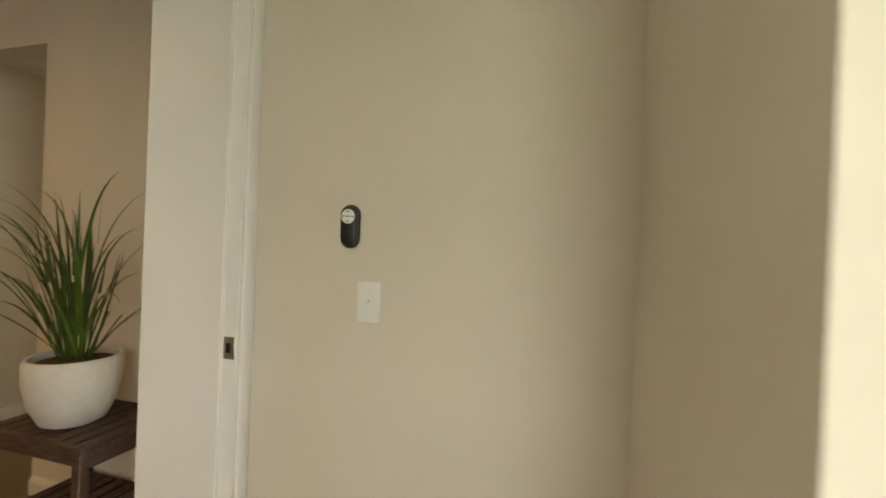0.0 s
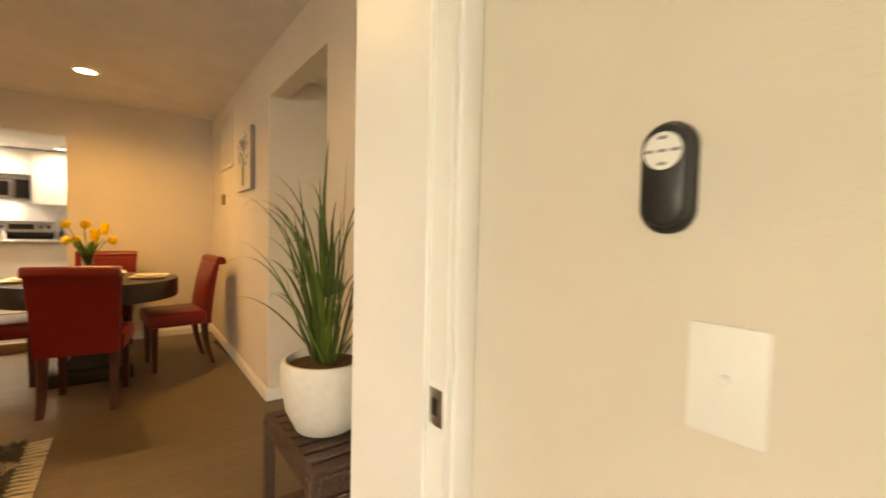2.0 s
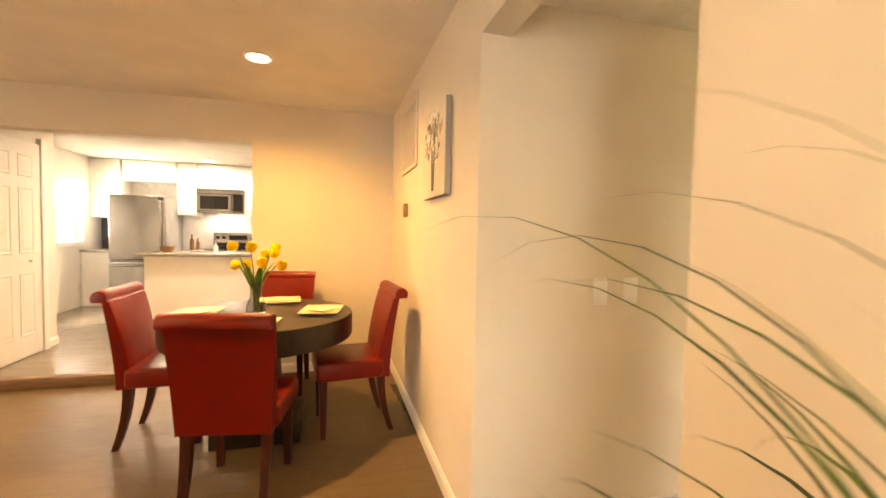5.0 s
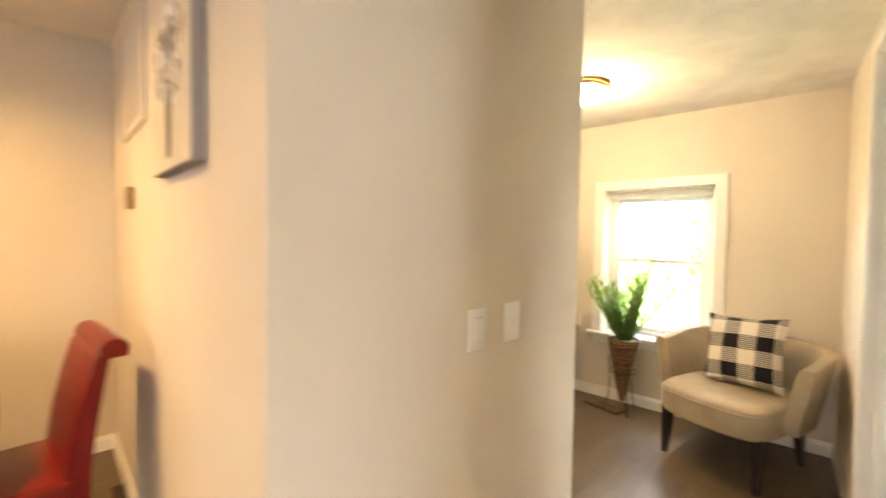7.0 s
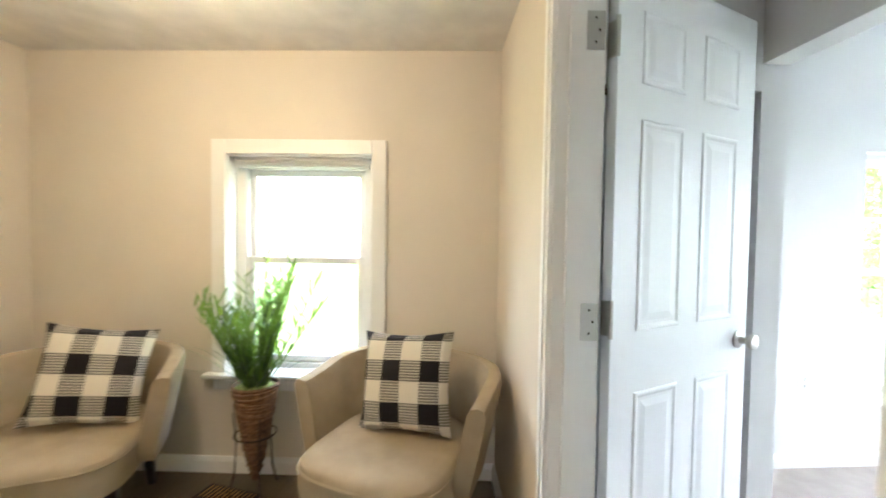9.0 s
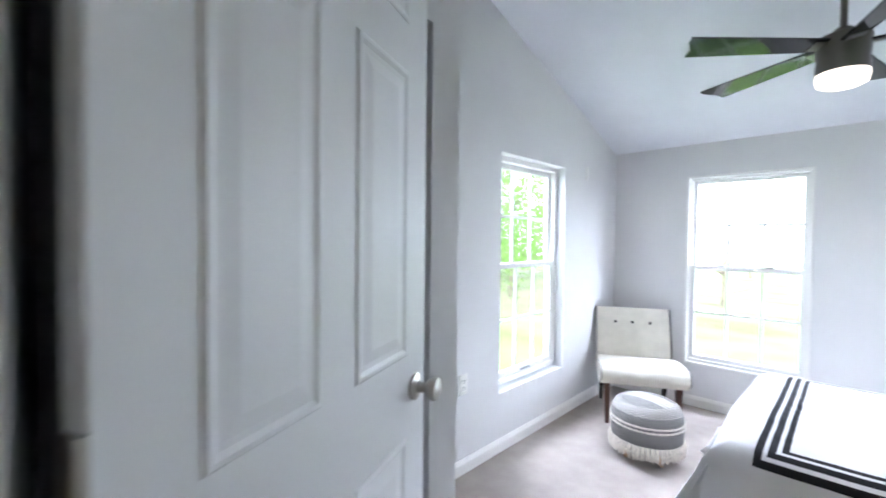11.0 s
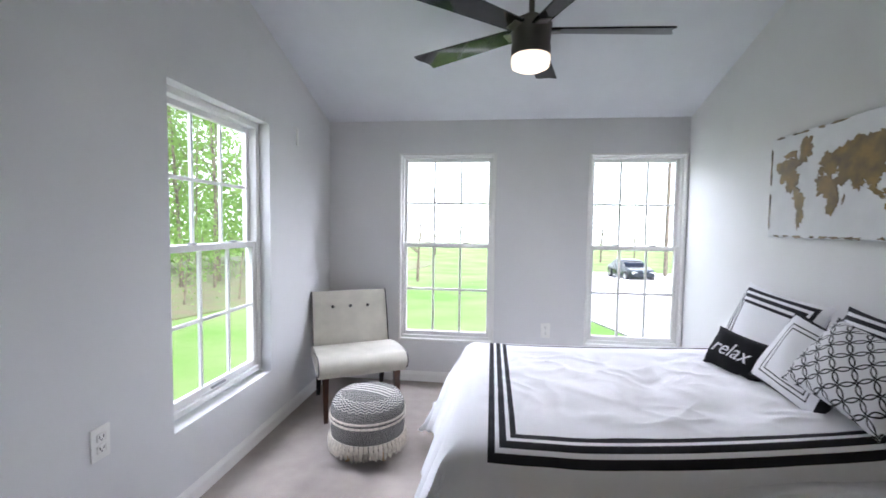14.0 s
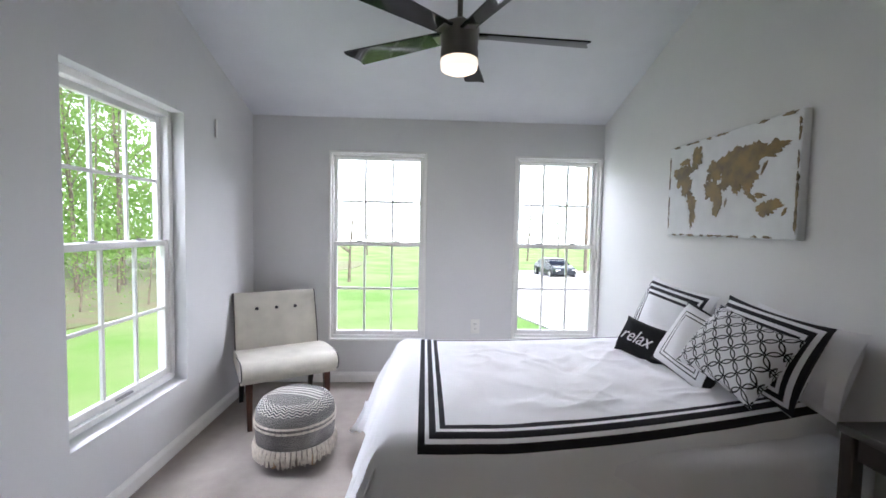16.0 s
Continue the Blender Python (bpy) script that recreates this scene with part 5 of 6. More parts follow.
fr = thing("refrigerator", pose(-2.575, 8.80, ZK), "stainless steel bottom-freezer refrigerator with a tall handle", "refrigerator")
part("body", B(0.005, 0.715, 0.06, 0.78, 0, 1.63, 0.01), GREYPLASTIC, fr)
fd = part("door", B(0, 0.72, 0, 0.06, 0.70, 1.645, 0.018, 3), STEEL, fr)
part("handle", B(0.655, 0.685, -0.05, -0.02, 0.78, 1.58, 0.01, 2), STEEL, fd)
for z in (0.80, 1.55):
    part("bracket", B(0.66, 0.68, -0.022, 0.0, z, z + 0.02), STEEL, fd)
fz = part("freezer_drawer", B(0, 0.72, 0, 0.06, 0.05, 0.68, 0.018, 3), STEEL, fr)
part("handle", B(0.03, 0.69, -0.05, -0.02, 0.61, 0.64, 0.01, 2), STEEL, fz)
part("badge", B(0.62, 0.70, -0.0015, 0.0005, 1.57, 1.62), BLACKPLASTIC, fd)
mw = thing("microwave", pose(-1.56, 9.22, 1.51), "stainless over-range microwave with a dark window", "microwave")
part("body", B(0, 0.68, 0.02, 0.39, 0, 0.375, 0.006), STEEL, mw)
md = part("door", B(0, 0.52, 0, 0.02, 0.03, 0.30, 0.004, 1), STEEL, mw)
part("window", B(0.05, 0.46, -0.002, 0.002, 0.06, 0.27), BLACKGLASS, md)
part("handle", B(0.485, 0.505, -0.035, 0.0, 0.05, 0.29, 0.006), STEEL, md)
part("control_panel", B(0.53, 0.68, -0.001, 0.02, 0.03, 0.30, 0.003, 1), BLACKGLASS, mw)
part("vent", B(0.0, 0.68, 0.0, 0.02, 0.305, 0.375, 0.003, 1), STEEL, mw)
st = thing("stove", pose(-1.395, 9.0, ZK), "stainless electric stove with a black cooktop and knobs", "stove")
part("body", B(0, 0.755, 0.03, 0.6, 0, 0.83, 0.004), STEEL, st)
part("cooktop", B(-0.002, 0.757, 0.0, 0.56, 0.83, 0.85, 0.004), BLACKGLASS, st)
part("oven_door", B(0.01, 0.745, 0, 0.03, 0.2, 0.78, 0.006), BLACKGLASS, st)
bg = part("backguard", B(0, 0.755, 0.53, 0.6, 0.85, 1.12, 0.012), STEEL, st)
part("display", B(0.24, 0.52, 0.526, 0.531, 0.99, 1.07), BLACKGLASS, bg)
# black strip added so the hidden cooktop shows above the peninsula
part("lower_panel", B(0.005, 0.75, 0.524, 0.532, 0.85, 0.945, 0.002, 1), BLACKGLASS, bg, "black strip on the backguard standing in for the cooktop")
for x in (0.07, 0.16, 0.60, 0.69):
    part("knob", lathe_bm([(0.028, 0), (0.028, 0.01), (0.022, 0.03), (0.002, 0.03)], 16), BLACKPLASTIC, bg, m=pose(x, 0.53, 1.03, 90, 0, 0))


def bottle(name, x, y, z, prof, m_, label, cat, extra=None):
    t = thing(name, pose(x, y, z), label, cat, "things on the counters")
    part("body", lathe_bm(prof, 16), m_, t)
    if extra:
        part("cap", lathe_bm(extra[0], 12), extra[1], t)


bottle("spice_bottle", -1.62, 9.2, 0.916, [(0.03, 0), (0.03, 0.15), (0.012, 0.19), (0.012, 0.22)], TIN, "amber glass bottle beside the stove", "bottle", ([(0.014, 0.22), (0.014, 0.245)], BLACKPLASTIC))
bottle("spice_bottle", -1.55, 9.25, 0.916, [(0.025, 0), (0.025, 0.11), (0.012, 0.14), (0.012, 0.17)], TIN, "amber glass bottle beside the stove", "bottle", ([(0.014, 0.17), (0.014, 0.19)], BRASS))
bottle("soap_bottle", -0.90, 7.62, 0.957, [(0.028, 0), (0.03, 0.02), (0.028, 0.08), (0.010, 0.10), (0.010, 0.12)], WHITEPLASTIC, "small clear soap bottle on the peninsula", "bottle", ([(0.008, 0.12), (0.008, 0.16)], mat("lilac_flower", (0.4, 0.28, 0.5), 0.8)))
bottle("wooden_bowl", -1.47, 7.72, 0.957, [(0.05, 0), (0.075, 0.03), (0.085, 0.07), (0.08, 0.07), (0.06, 0.03)], mat("brown_basket", (0.28, 0.14, 0.05), 0.7, bump=0.4), "small brown basket on the peninsula", "basket")
bottle("spice_bottle", -0.52, 9.2, 0.916, [(0.028, 0), (0.028, 0.12), (0.012, 0.15), (0.012, 0.18)], BLACKPLASTIC, "dark bottle beside the stove", "bottle", ([(0.014, 0.18), (0.014, 0.20)], BRASS))
bottle("paper_roll", -0.40, 9.25, 0.916, [(0.055, 0), (0.055, 0.14), (0.02, 0.14)], WHITECLOTH, "white paper roll on the counter", "paper towel")

# ---- nook: armchairs, cushions, cone planter ----


def armchair():
    t = thing("armchair", pose(0, 0, 0), "tan upholstered tub armchair with dark tapered legs", "armchair", "tub armchairs")
    bm = bmesh.new()
    rings = []
    for z, s in ((0.27, 0.93), (0.285, 0.985), (0.33, 1.0), (0.395, 1.0), (0.42, 0.98), (0.432, 0.93), (0.436, 0.8)):
        ring = []
        for i in range(40):
            a = 2 * math.pi * i / 40
            x, y = math.cos(a), math.sin(a)
            e = 0.42 if y > 0 else 0.75
            x = math.copysign(abs(x) ** e, x) * 0.295
            y = math.copysign(abs(y) ** e, y) * 0.30
            y += 0.035 * (1 - (x / 0.295) ** 2) if y > 0 else 0
            ring.append((x * s, y * s + (0.03 if y > 0 else 0), z))
        rings.append(ring)
    loft(bm, rings)
    part("seat", bm, TAN, t)
    bm = bmesh.new()
    edge = rings[3]
    tube(bm, [(x * 1.004, y * 1.004, 0.402) for x, y, z in edge + edge[:1]], 0.0045, 6)
    part("welt", bm, TAN, t, "raised welt seam round the seat")
    bm = bmesh.new()
    rings = []
    k = 34
    for i in range(k + 1):
        q = i / k
        s = -1 + 2 * q
        # U-shaped run: arm, rounded back, arm
        if abs(s) > 0.58:
            f_ = (abs(s) - 0.58) / 0.42
            x, y, n_ = math.copysign(0.305 + 0.012 * f_, s), -0.10 + 0.235 * f_, Vector((math.copysign(1, s), 0, 0))
        else:
            b_ = s / 0.58 * math.pi / 2
            x, y = 0.305 * math.sin(b_), -0.10 - 0.215 * math.cos(b_)
            n_ = Vector((math.sin(b_), -math.cos(b_), 0))
        f_ = max(0, (abs(s) - 0.30) / 0.70)
        top = 0.710 - 0.050 * f_ * f_ * (3 - 2 * f_)
        lean = 0.085
        th = 0.036
        low = 0.30 if abs(s) < 0.97 else 0.36
        ring = []
        for off, z in ((-th, low), (-th, 0.5), (-th, top - 0.03), (-th * 0.7, top - 0.006), (0, top), (th * 0.7, top - 0.006), (th, top - 0.03), (th, 0.5), (th * 0.9, low)):
            c = Vector((x, y, z)) + n_ * (off + lean * (z - 0.3) / 0.45)
            ring.append(c)
        rings.append(ring)
    loft(bm, rings)
    part("backrest", bm, TAN, t)
    for x in (-0.245, 0.245):
        part("leg", tapered_leg(x, 0.25, 0, 0.285, 0.026, 0.014, 0, 0.02), DARKLEG, t, "dark ebony tapered leg")
        part("leg", tapered_leg(x * 0.9, -0.24, 0, 0.285, 0.026, 0.014, 0, -0.05), DARKLEG, t, "dark ebony tapered leg")
    return t


ac = armchair()
ac.matrix_basis = pose(3.70, 3.16, 0, 0, 0, 75)
copy_thing(ac, pose(3.56, 4.54, 0, 0, 0, 115))


def cushion(name, m, w, h, t, material, label, group="", k=14, text=None):
    """A stuffed cushion with drawn-in sides; u, v hold metres from its centre."""
    bm = bmesh.new()
    uv = bm.loops.layers.uv.new("cloth")
    grids = []
    for side in (1, -1):
        g = []
        for i in range(k + 1):
            row = []
            for j in range(k + 1):
                a, b = -1 + 2 * i / k, -1 + 2 * j / k
                fall = max(0.0, (1 - a * a) * (1 - b * b)) ** 0.42
                pin = 1 - 0.10 * (1 - abs(b) ** 2) * abs(a) ** 6
                pin2 = 1 - 0.10 * (1 - abs(a) ** 2) * abs(b) ** 6
                v_ = bm.verts.new((a * w / 2 * pin, side * (t / 2 * fall + 0.002) + 0.006 * math.sin(7 * a + 3 * b) * fall, b * h / 2 * pin2))
                row.append((v_, a * w / 2, b * h / 2))
            g.append(row)
        grids.append(g)
        for i in range(k):
            for j in range(k):
                q = [g[i][j], g[i + 1][j], g[i + 1][j + 1], g[i][j + 1]]
                f_ = bm.faces.new([p_[0] for p_ in q])
                for lp, p_ in zip(f_.loops, q):
                    lp[uv].uv = (p_[1], p_[2])
    bmesh.ops.remove_doubles(bm, verts=bm.verts, dist=0.0045)
    ob = solid(name, bm, material, label, "cushion", group, m=m)
    return ob


cushion("plaid_cushion", pose(3.78, 3.14, 0.428, 0, 0, 80) @ pose(0, 0, 0.208, 18, 4, 0), 0.42, 0.43, 0.16, CHECK, "black and cream buffalo-check cushion leaning in an armchair", "plaid cushions")
cushion("plaid_cushion", pose(3.645, 4.50, 0.428, 0, 0, 118) @ pose(0, 0, 0.21, 18, -8, 0), 0.42, 0.43, 0.16, CHECK, "black and cream buffalo-check cushion leaning in an armchair", "plaid cushions")

PX, PY = 3.90, 3.90
bm = bmesh.new()
prof = []
for i in range(30):
    q = i / 29
    prof.append((0.012 + 0.098 * q ** 0.85 + 0.0025 * math.sin(i * 2.2), 0.07 + q * 0.47))
prof += [(0.100, 0.545), (0.096, 0.52)]
lathe(bm, prof, 32)
cone = grass_plant("cone_planter", pose(PX, PY, 0), "leafy green sprays in a woven wicker cone on an iron tripod", bm, WICKER, 0.098, 0.528, 60, 0.30, 0.62, (LEAF2, LEAF), MOSS, 25, "woven brown wicker cone", width=0.005, lean=(0.2, 0.95), droop=(0.3, 1.4), spread=0.05, room=(-0.5, 0.17, -0.5, 1.18), curl=3.0)
rng = random.Random(31)
for i in range(38):
    az = i * 2.4 + rng.uniform(-0.3, 0.3)
    lean = rng.uniform(0.10, 0.62) * (0.40 if math.cos(az) > 0.2 else 1.0)
    L = rng.uniform(0.30, 0.52) + (0.16 if math.sin(az) < -0.4 else 0.0)
    d = Vector((math.cos(az) * math.sin(lean), math.sin(az) * math.sin(lean), math.cos(lean)))
    b0 = Vector((math.cos(az) * 0.04, math.sin(az) * 0.04, 0.52))
    bm = bmesh.new()
    tube(bm, [b0, b0 + d * L * 0.5, b0 + d * L], 0.0035, 5, 0.001)
    for j in range(20):
        q = 0.15 + 0.83 * j / 19
        blade_leaf(bm, b0 + d * L * q, az + (1.57 if j % 2 else -1.57) + rng.uniform(-0.9, 0.9), 0.45 + rng.uniform(0, 0.45), rng.uniform(0.06, 0.11), 0.0075, 1.0, 4)
    part("spray", bm, LEAFLIT, cone, "upright spray of narrow green leaves")
rng = random.Random(4)
for i in range(26):
    z = 0.11 + i * 0.0165
    q = (z - 0.07) / 0.47
    r0 = 0.013 + 0.098 * q ** 0.85
    tilt = rng.uniform(-0.012, 0.012)
    bm = bmesh.new()
    tube(bm, [(math.cos(a * 0.42) * r0, math.sin(a * 0.42) * r0, z + tilt * math.sin(a * 0.42 + i)) for a in range(16)], rng.uniform(0.003, 0.005), 5)
    part("strand", bm, RATTAN, cone, "rattan strand")
for k in range(3):
    a = radians(100 + 120 * k)
    bm = bmesh.new()
    tube(bm, [(math.cos(a) * 0.105, math.sin(a) * 0.105, 0.40), (math.cos(a) * 0.09, math.sin(a) * 0.09, 0.26), (math.cos(a) * 0.10, math.sin(a) * 0.10, 0.10), (math.cos(a) * 0.13, math.sin(a) * 0.13, 0.0)], 0.004, 6)
    part("tripod_leg", bm, IRON, cone, "thin iron leg")
bm = bmesh.new()
tube(bm, [(math.cos(radians(15 * i)) * 0.095, math.sin(radians(15 * i)) * 0.095, 0.30) for i in range(25)], 0.004, 6)
part("tripod_ring", bm, IRON, cone)

# ---- bedroom: bed ----
before = set(bpy.data.objects)
bed = thing("bed", pose(XW, 0.25, 0), "made bed with a white comforter striped in black", "bed")
BL, BW, BT = 1.56, 1.13, 0.62
part("box_spring", B(0.02, BL - 0.03, -BW / 2 + 0.02, BW / 2 - 0.02, 0.12, 0.36, 0.03, 3), WHITECLOTH, bed)
part("mattress", B(0.02, BL - 0.02, -BW / 2 + 0.02, BW / 2 - 0.02, 0.36, BT - 0.03, 0.05, 3), WHITECLOTH, bed)
for x in (0.10, BL - 0.12):
    for y in (-BW / 2 + 0.1, BW / 2 - 0.1):
        part("leg", B(x - 0.025, x + 0.025, y - 0.025, y + 0.025, 0, 0.12), DARKLEG, bed)
COMF = bands("white_comforter_black_bands", (0.86, 0.86, 0.88), (0.02, 0.02, 0.025), [(0.62, 0.646), (0.661, 0.687), (0.702, 0.724)], width=(2.05, 1.19), narrow=1.25)
bm = bmesh.new()
uv = bm.loops.layers.uv.new("cloth")
DROP = 0.50
NU, NV = 210, 210
su, sv = BL + DROP, BW + 2 * DROP
grid = []
for i in range(NU + 1):
    row = []
    for j in range(NV + 1):
        u = su * i / NU
        v = -sv / 2 + sv * j / NV
        R = 0.075
        ou = u - (BL - R)
        ov = abs(v) - (BW / 2 - R)

        def fold(o, out=0.16):
            if o <= 0:
                return o, 0.0
            if o < R * math.pi / 2:
                return R * math.sin(o / R), R * (1 - math.cos(o / R))
            e = o - R * math.pi / 2
            return R + e * out, R + e * 0.97
        fu, du = fold(ou, 0.34)
        fv, dv = fold(ov)
        x = BL - R + fu
        y = math.copysign(BW / 2 - R + fv, v)
        drop = max(du, dv) if min(du, dv) < 0.02 else max(du, dv) + 0.10 * min(du, dv)
        if du > 0.02 and dv > 0.02:
            x += 0.22 * min(du, dv)
            y += math.copysign(0.05 * min(du, dv), v)
        z = BT + 0.02 - min(drop, 0.585)
        hang = min(1.0, drop / 0.25)
        flat = min(1.0, max(0.0, -max(ou, ov) / 0.14))
        wr = 0.006 * noise.noise(Vector((u * 3.1, v * 3.3, 1.7))) + 0.005 * noise.noise(Vector((u * 7, v * 4, 5.1)))
        ridge = 0.006 * max(0, 1 - abs(noise.noise(Vector((u * 4.2, v * 4.6, 9.0)))) * 4.5)
        z += (wr + ridge * 0.9) * flat + 0.012 * (1 - hang)
        fine = math.exp(-(noise.noise(Vector((u * 5 - v * 2, v * 8 + u * 3, 12.0))) * 8.0) ** 2) * max(0.0, 0.25 + noise.noise(Vector((u * 3, v * 3, 21.0))))
        z += 0.013 * fine * flat
        tu, tv = u / 0.27, v / 0.27
        tu += 0.5 * (round(tv) % 2)
        tuft = math.hypot(tu - round(tu), tv - round(tv)) * 0.27
        crease = math.exp(-(noise.noise(Vector((u * 3.2 + v * 4.5, v * 3.0 - u * 2.0, 3.0))) * 9.0) ** 2) * max(0.0, noise.noise(Vector((u * 2.3, v * 2.3, 8.0))))
        z += (0.016 * crease - 0.007 * math.exp(-(tuft / 0.045) ** 2) + 0.006 * min(1.0, tuft / 0.13) ** 0.7) * flat
        ripple = 0.02 * math.sin(v * 17 + 2 * math.sin(v * 5)) * hang if du > dv else 0.016 * math.sin(u * 14 + 2 * math.sin(u * 4)) * hang
        if du > dv:
            x += ripple
        else:
            y += math.copysign(ripple, v)
        rise = max(0.0, 1 - u / 1.2) ** 1.4
        z += 0.045 * rise
        if v > 0:
            y -= 0.19 * rise * min(1.0, v / 0.5)
        z = max(z, 0.02 + 0.004 * ((i + j) % 2))
        row.append((bm.verts.new((x, y, z)), u, v))
    grid.append(row)
for i in range(NU):
    for j in range(NV):
        q = [grid[i][j], grid[i + 1][j], grid[i + 1][j + 1], grid[i][j + 1]]
        f_ = bm.faces.new([p_[0] for p_ in q])
        for lp, p_ in zip(f_.loops, q):
            lp[uv].uv = (p_[1], p_[2])
com = part("comforter", bm, COMF, bed, "white quilted comforter with three black bands")
sd = com.modifiers.new("thick", 'SOLIDIFY')
sd.thickness = 0.02
sd.offset = -1

cushion("sham_pillow", pose(2.02, -0.09, 0.815, 0, 0, 90) @ pose(0, 0, 0, -20, 3, 0), 0.54, 0.36, 0.13, SHAM, "white pillow sham with black border bands against the wall", "pillow shams")
cushion("sham_pillow", pose(2.015, 0.47, 0.825, 0, 0, 90) @ pose(0, 0, 0, -20, 4, 0), 0.47, 0.32, 0.13, SHAM, "white pillow sham with black border bands against the wall", "pillow shams")
cushion("bed_pillow", pose(1.93, 0.53, 0.815, 0, 0, 90) @ pose(0, 0, 0, -14, 3, 0), 0.44, 0.30, 0.14, WHITECLOTH, "plain white pillow behind the shams")
cushion("framed_cushion", pose(2.19, 0.385, 0.805, 0, 0, 96) @ pose(0, 0, 0, -26, 11, 0), 0.32, 0.30, 0.10, FRAMEPIL, "white square cushion with thin black frame lines")
cushion("ring_cushion", pose(2.205, 0.60, 0.85, 0, 0, 96) @ pose(0, 0, 0, -34, 9, 0), 0.33, 0.265, 0.12, RINGS, "white cushion with a black linked-ring pattern")
rc = cushion("lettered_cushion", pose(2.25, 0.105, 0.745, 0, 0, 106) @ pose(0, 0, 0, -24, 4, 0), 0.29, 0.18, 0.09, BLACKCLOTH, "small black cushion lettered relax in white")
tx = bpy.data.curves.new("word", 'FONT')
tx.body, tx.size, tx.extrude, tx.shear, tx.align_x = "relax", 0.085, 0.0006, 0.35, 'CENTER'
to = new("word", tx)
tx.materials.append(WHITECLOTH)
to.parent = rc
to.matrix_basis = pose(0, -0.0565, -0.022, 90, 0, 0)
to["label"] = "white script lettering"

# ---- bedroom: slipper chair, pouf, map, bedside table ----
sc = thing("slipper_chair", pose(4.205, -0.86, 0, 0, 0, 29), "cream armless lounge chair with black piping and walnut legs", "chair")
prof = []
for i in range(9):
    q = i / 8
    prof.append((0.25 - 0.45 * q, 0.425 - 0.04 * q + 0.02 * math.sin(q * 3.1)))
low = [(0.25 - 0.45 * (1 - i / 8), 0.315 - 0.02 * i / 8) for i in range(9)]
nose = [(0.25 + 0.055 * math.cos(radians(a)), 0.37 + 0.055 * math.sin(radians(a))) for a in (-75, -35, 0, 35, 75)]
bm = bmesh.new()
loft(bm, [[(x, y, z) for y, z in prof + low + nose] for x in (-0.285, -0.28, 0.28, 0.285)])
part("seat", bm, CREAM, sc)
bm = bmesh.new()
pr = [(-0.17, 0.36), (-0.20, 0.5), (-0.245, 0.64), (-0.282, 0.745), (-0.297, 0.765), (-0.332, 0.75), (-0.30, 0.63), (-0.25, 0.48), (-0.22, 0.34)]
loft(bm, [[(x, y, z) for y, z in pr] for x in (-0.275, -0.268, 0.268, 0.275)])
part("backrest", bm, CREAM, sc)
for x in (-0.276, 0.276):
    bm = bmesh.new()
    tube(bm, [(x, y + 0.004, z) for y, z in pr[:5]], 0.004, 6)
    part("piping", bm, PIPING, sc, "black piping")
    bm = bmesh.new()
    tube(bm, [(x * 1.033, y, z) for y, z in [(0.02, 0.40), (0.20, 0.425)] + [nose[i] for i in (4, 3, 2, 1, 0)]], 0.004, 6)
    part("piping", bm, PIPING, sc, "black piping")
for x in (-0.13, 0.0, 0.13):
    part("button", lathe_bm([(0.012, 0), (0.010, 0.006), (0.002, 0.008)], 12), PIPING, sc, "black button", m=pose(x, -0.244, 0.655, -70, 0, 0))
for x in (-0.235, 0.235):
    part("leg", tapered_leg(x, 0.20, 0, 0.34, 0.022, 0.013, 0, 0.03), LEG, sc, "walnut tapered leg")
    part("leg", tapered_leg(x, -0.19, 0, 0.34, 0.022, 0.013, 0, -0.06), DARKLEG, sc, "dark tapered leg")

pf = thing("pouf", pose(3.94, -0.27, 0), "round woven black and cream pouf with tassels on wooden feet", "pouf")
bm = bmesh.new()
uv = bm.loops.layers.uv.new("weave")
pr = [(0.185, 0.09), (0.198, 0.11), (0.202, 0.17), (0.203, 0.22), (0.203, 0.255), (0.198, 0.29), (0.18, 0.325), (0.145, 0.345), (0.09, 0.358), (0.03, 0.362), (0.001, 0.362)]
K = 48
vr = [[bm.verts.new(p_) for p_ in circle(r_, z_, K)] for r_, z_ in pr]
lens = [0.0]
for (r0, z0), (r1, z1) in zip(pr, pr[1:]):
    lens.append(lens[-1] + math.hypot(r1 - r0, z1 - z0))
for a_ in range(len(pr) - 1):
    for i in range(K):
        j = (i + 1) % K
        f_ = bm.faces.new((vr[a_][i], vr[a_][j], vr[a_ + 1][j], vr[a_ + 1][i]))
        for lp, (ii, vv) in zip(f_.loops, ((i, a_), (i + 1, a_), (i + 1, a_ + 1), (i, a_ + 1))):
            lp[uv].uv = (ii / K, lens[vv] / lens[-1])
bm.faces.new(list(reversed(vr[0])))
part("body", bm, POUF, pf)
for z in (0.222, 0.246):
    bm = bmesh.new()
    for ph in (0, math.pi):
        tube(bm, [(math.cos(a * 0.05236) * (0.206 + 0.002 * math.sin(a * 2.1 + ph)), math.sin(a * 0.05236) * (0.206 + 0.002 * math.sin(a * 2.1 + ph)), z + 0.005 * math.cos(a * 2.1 + ph)) for a in range(121)], 0.0035, 5)
    part("braid", bm, FRINGE, pf, "cream braided cord")
rng = random.Random(6)
for i in range(52):
    a = 2 * math.pi * i / 52
    bm = bmesh.new()
    for k in range(3):
        aa = a + (k - 1) * 0.03
        l_ = rng.uniform(0.060, 0.085)
        tube(bm, [(math.cos(aa) * 0.203, math.sin(aa) * 0.203, 0.135), (math.cos(aa) * 0.214, math.sin(aa) * 0.214, 0.105), (math.cos(aa + rng.uniform(-0.04, 0.04)) * 0.21, math.sin(aa) * 0.21, 0.135 - l_)], 0.0048, 5)
    part("tassel", bm, FRINGE, pf)
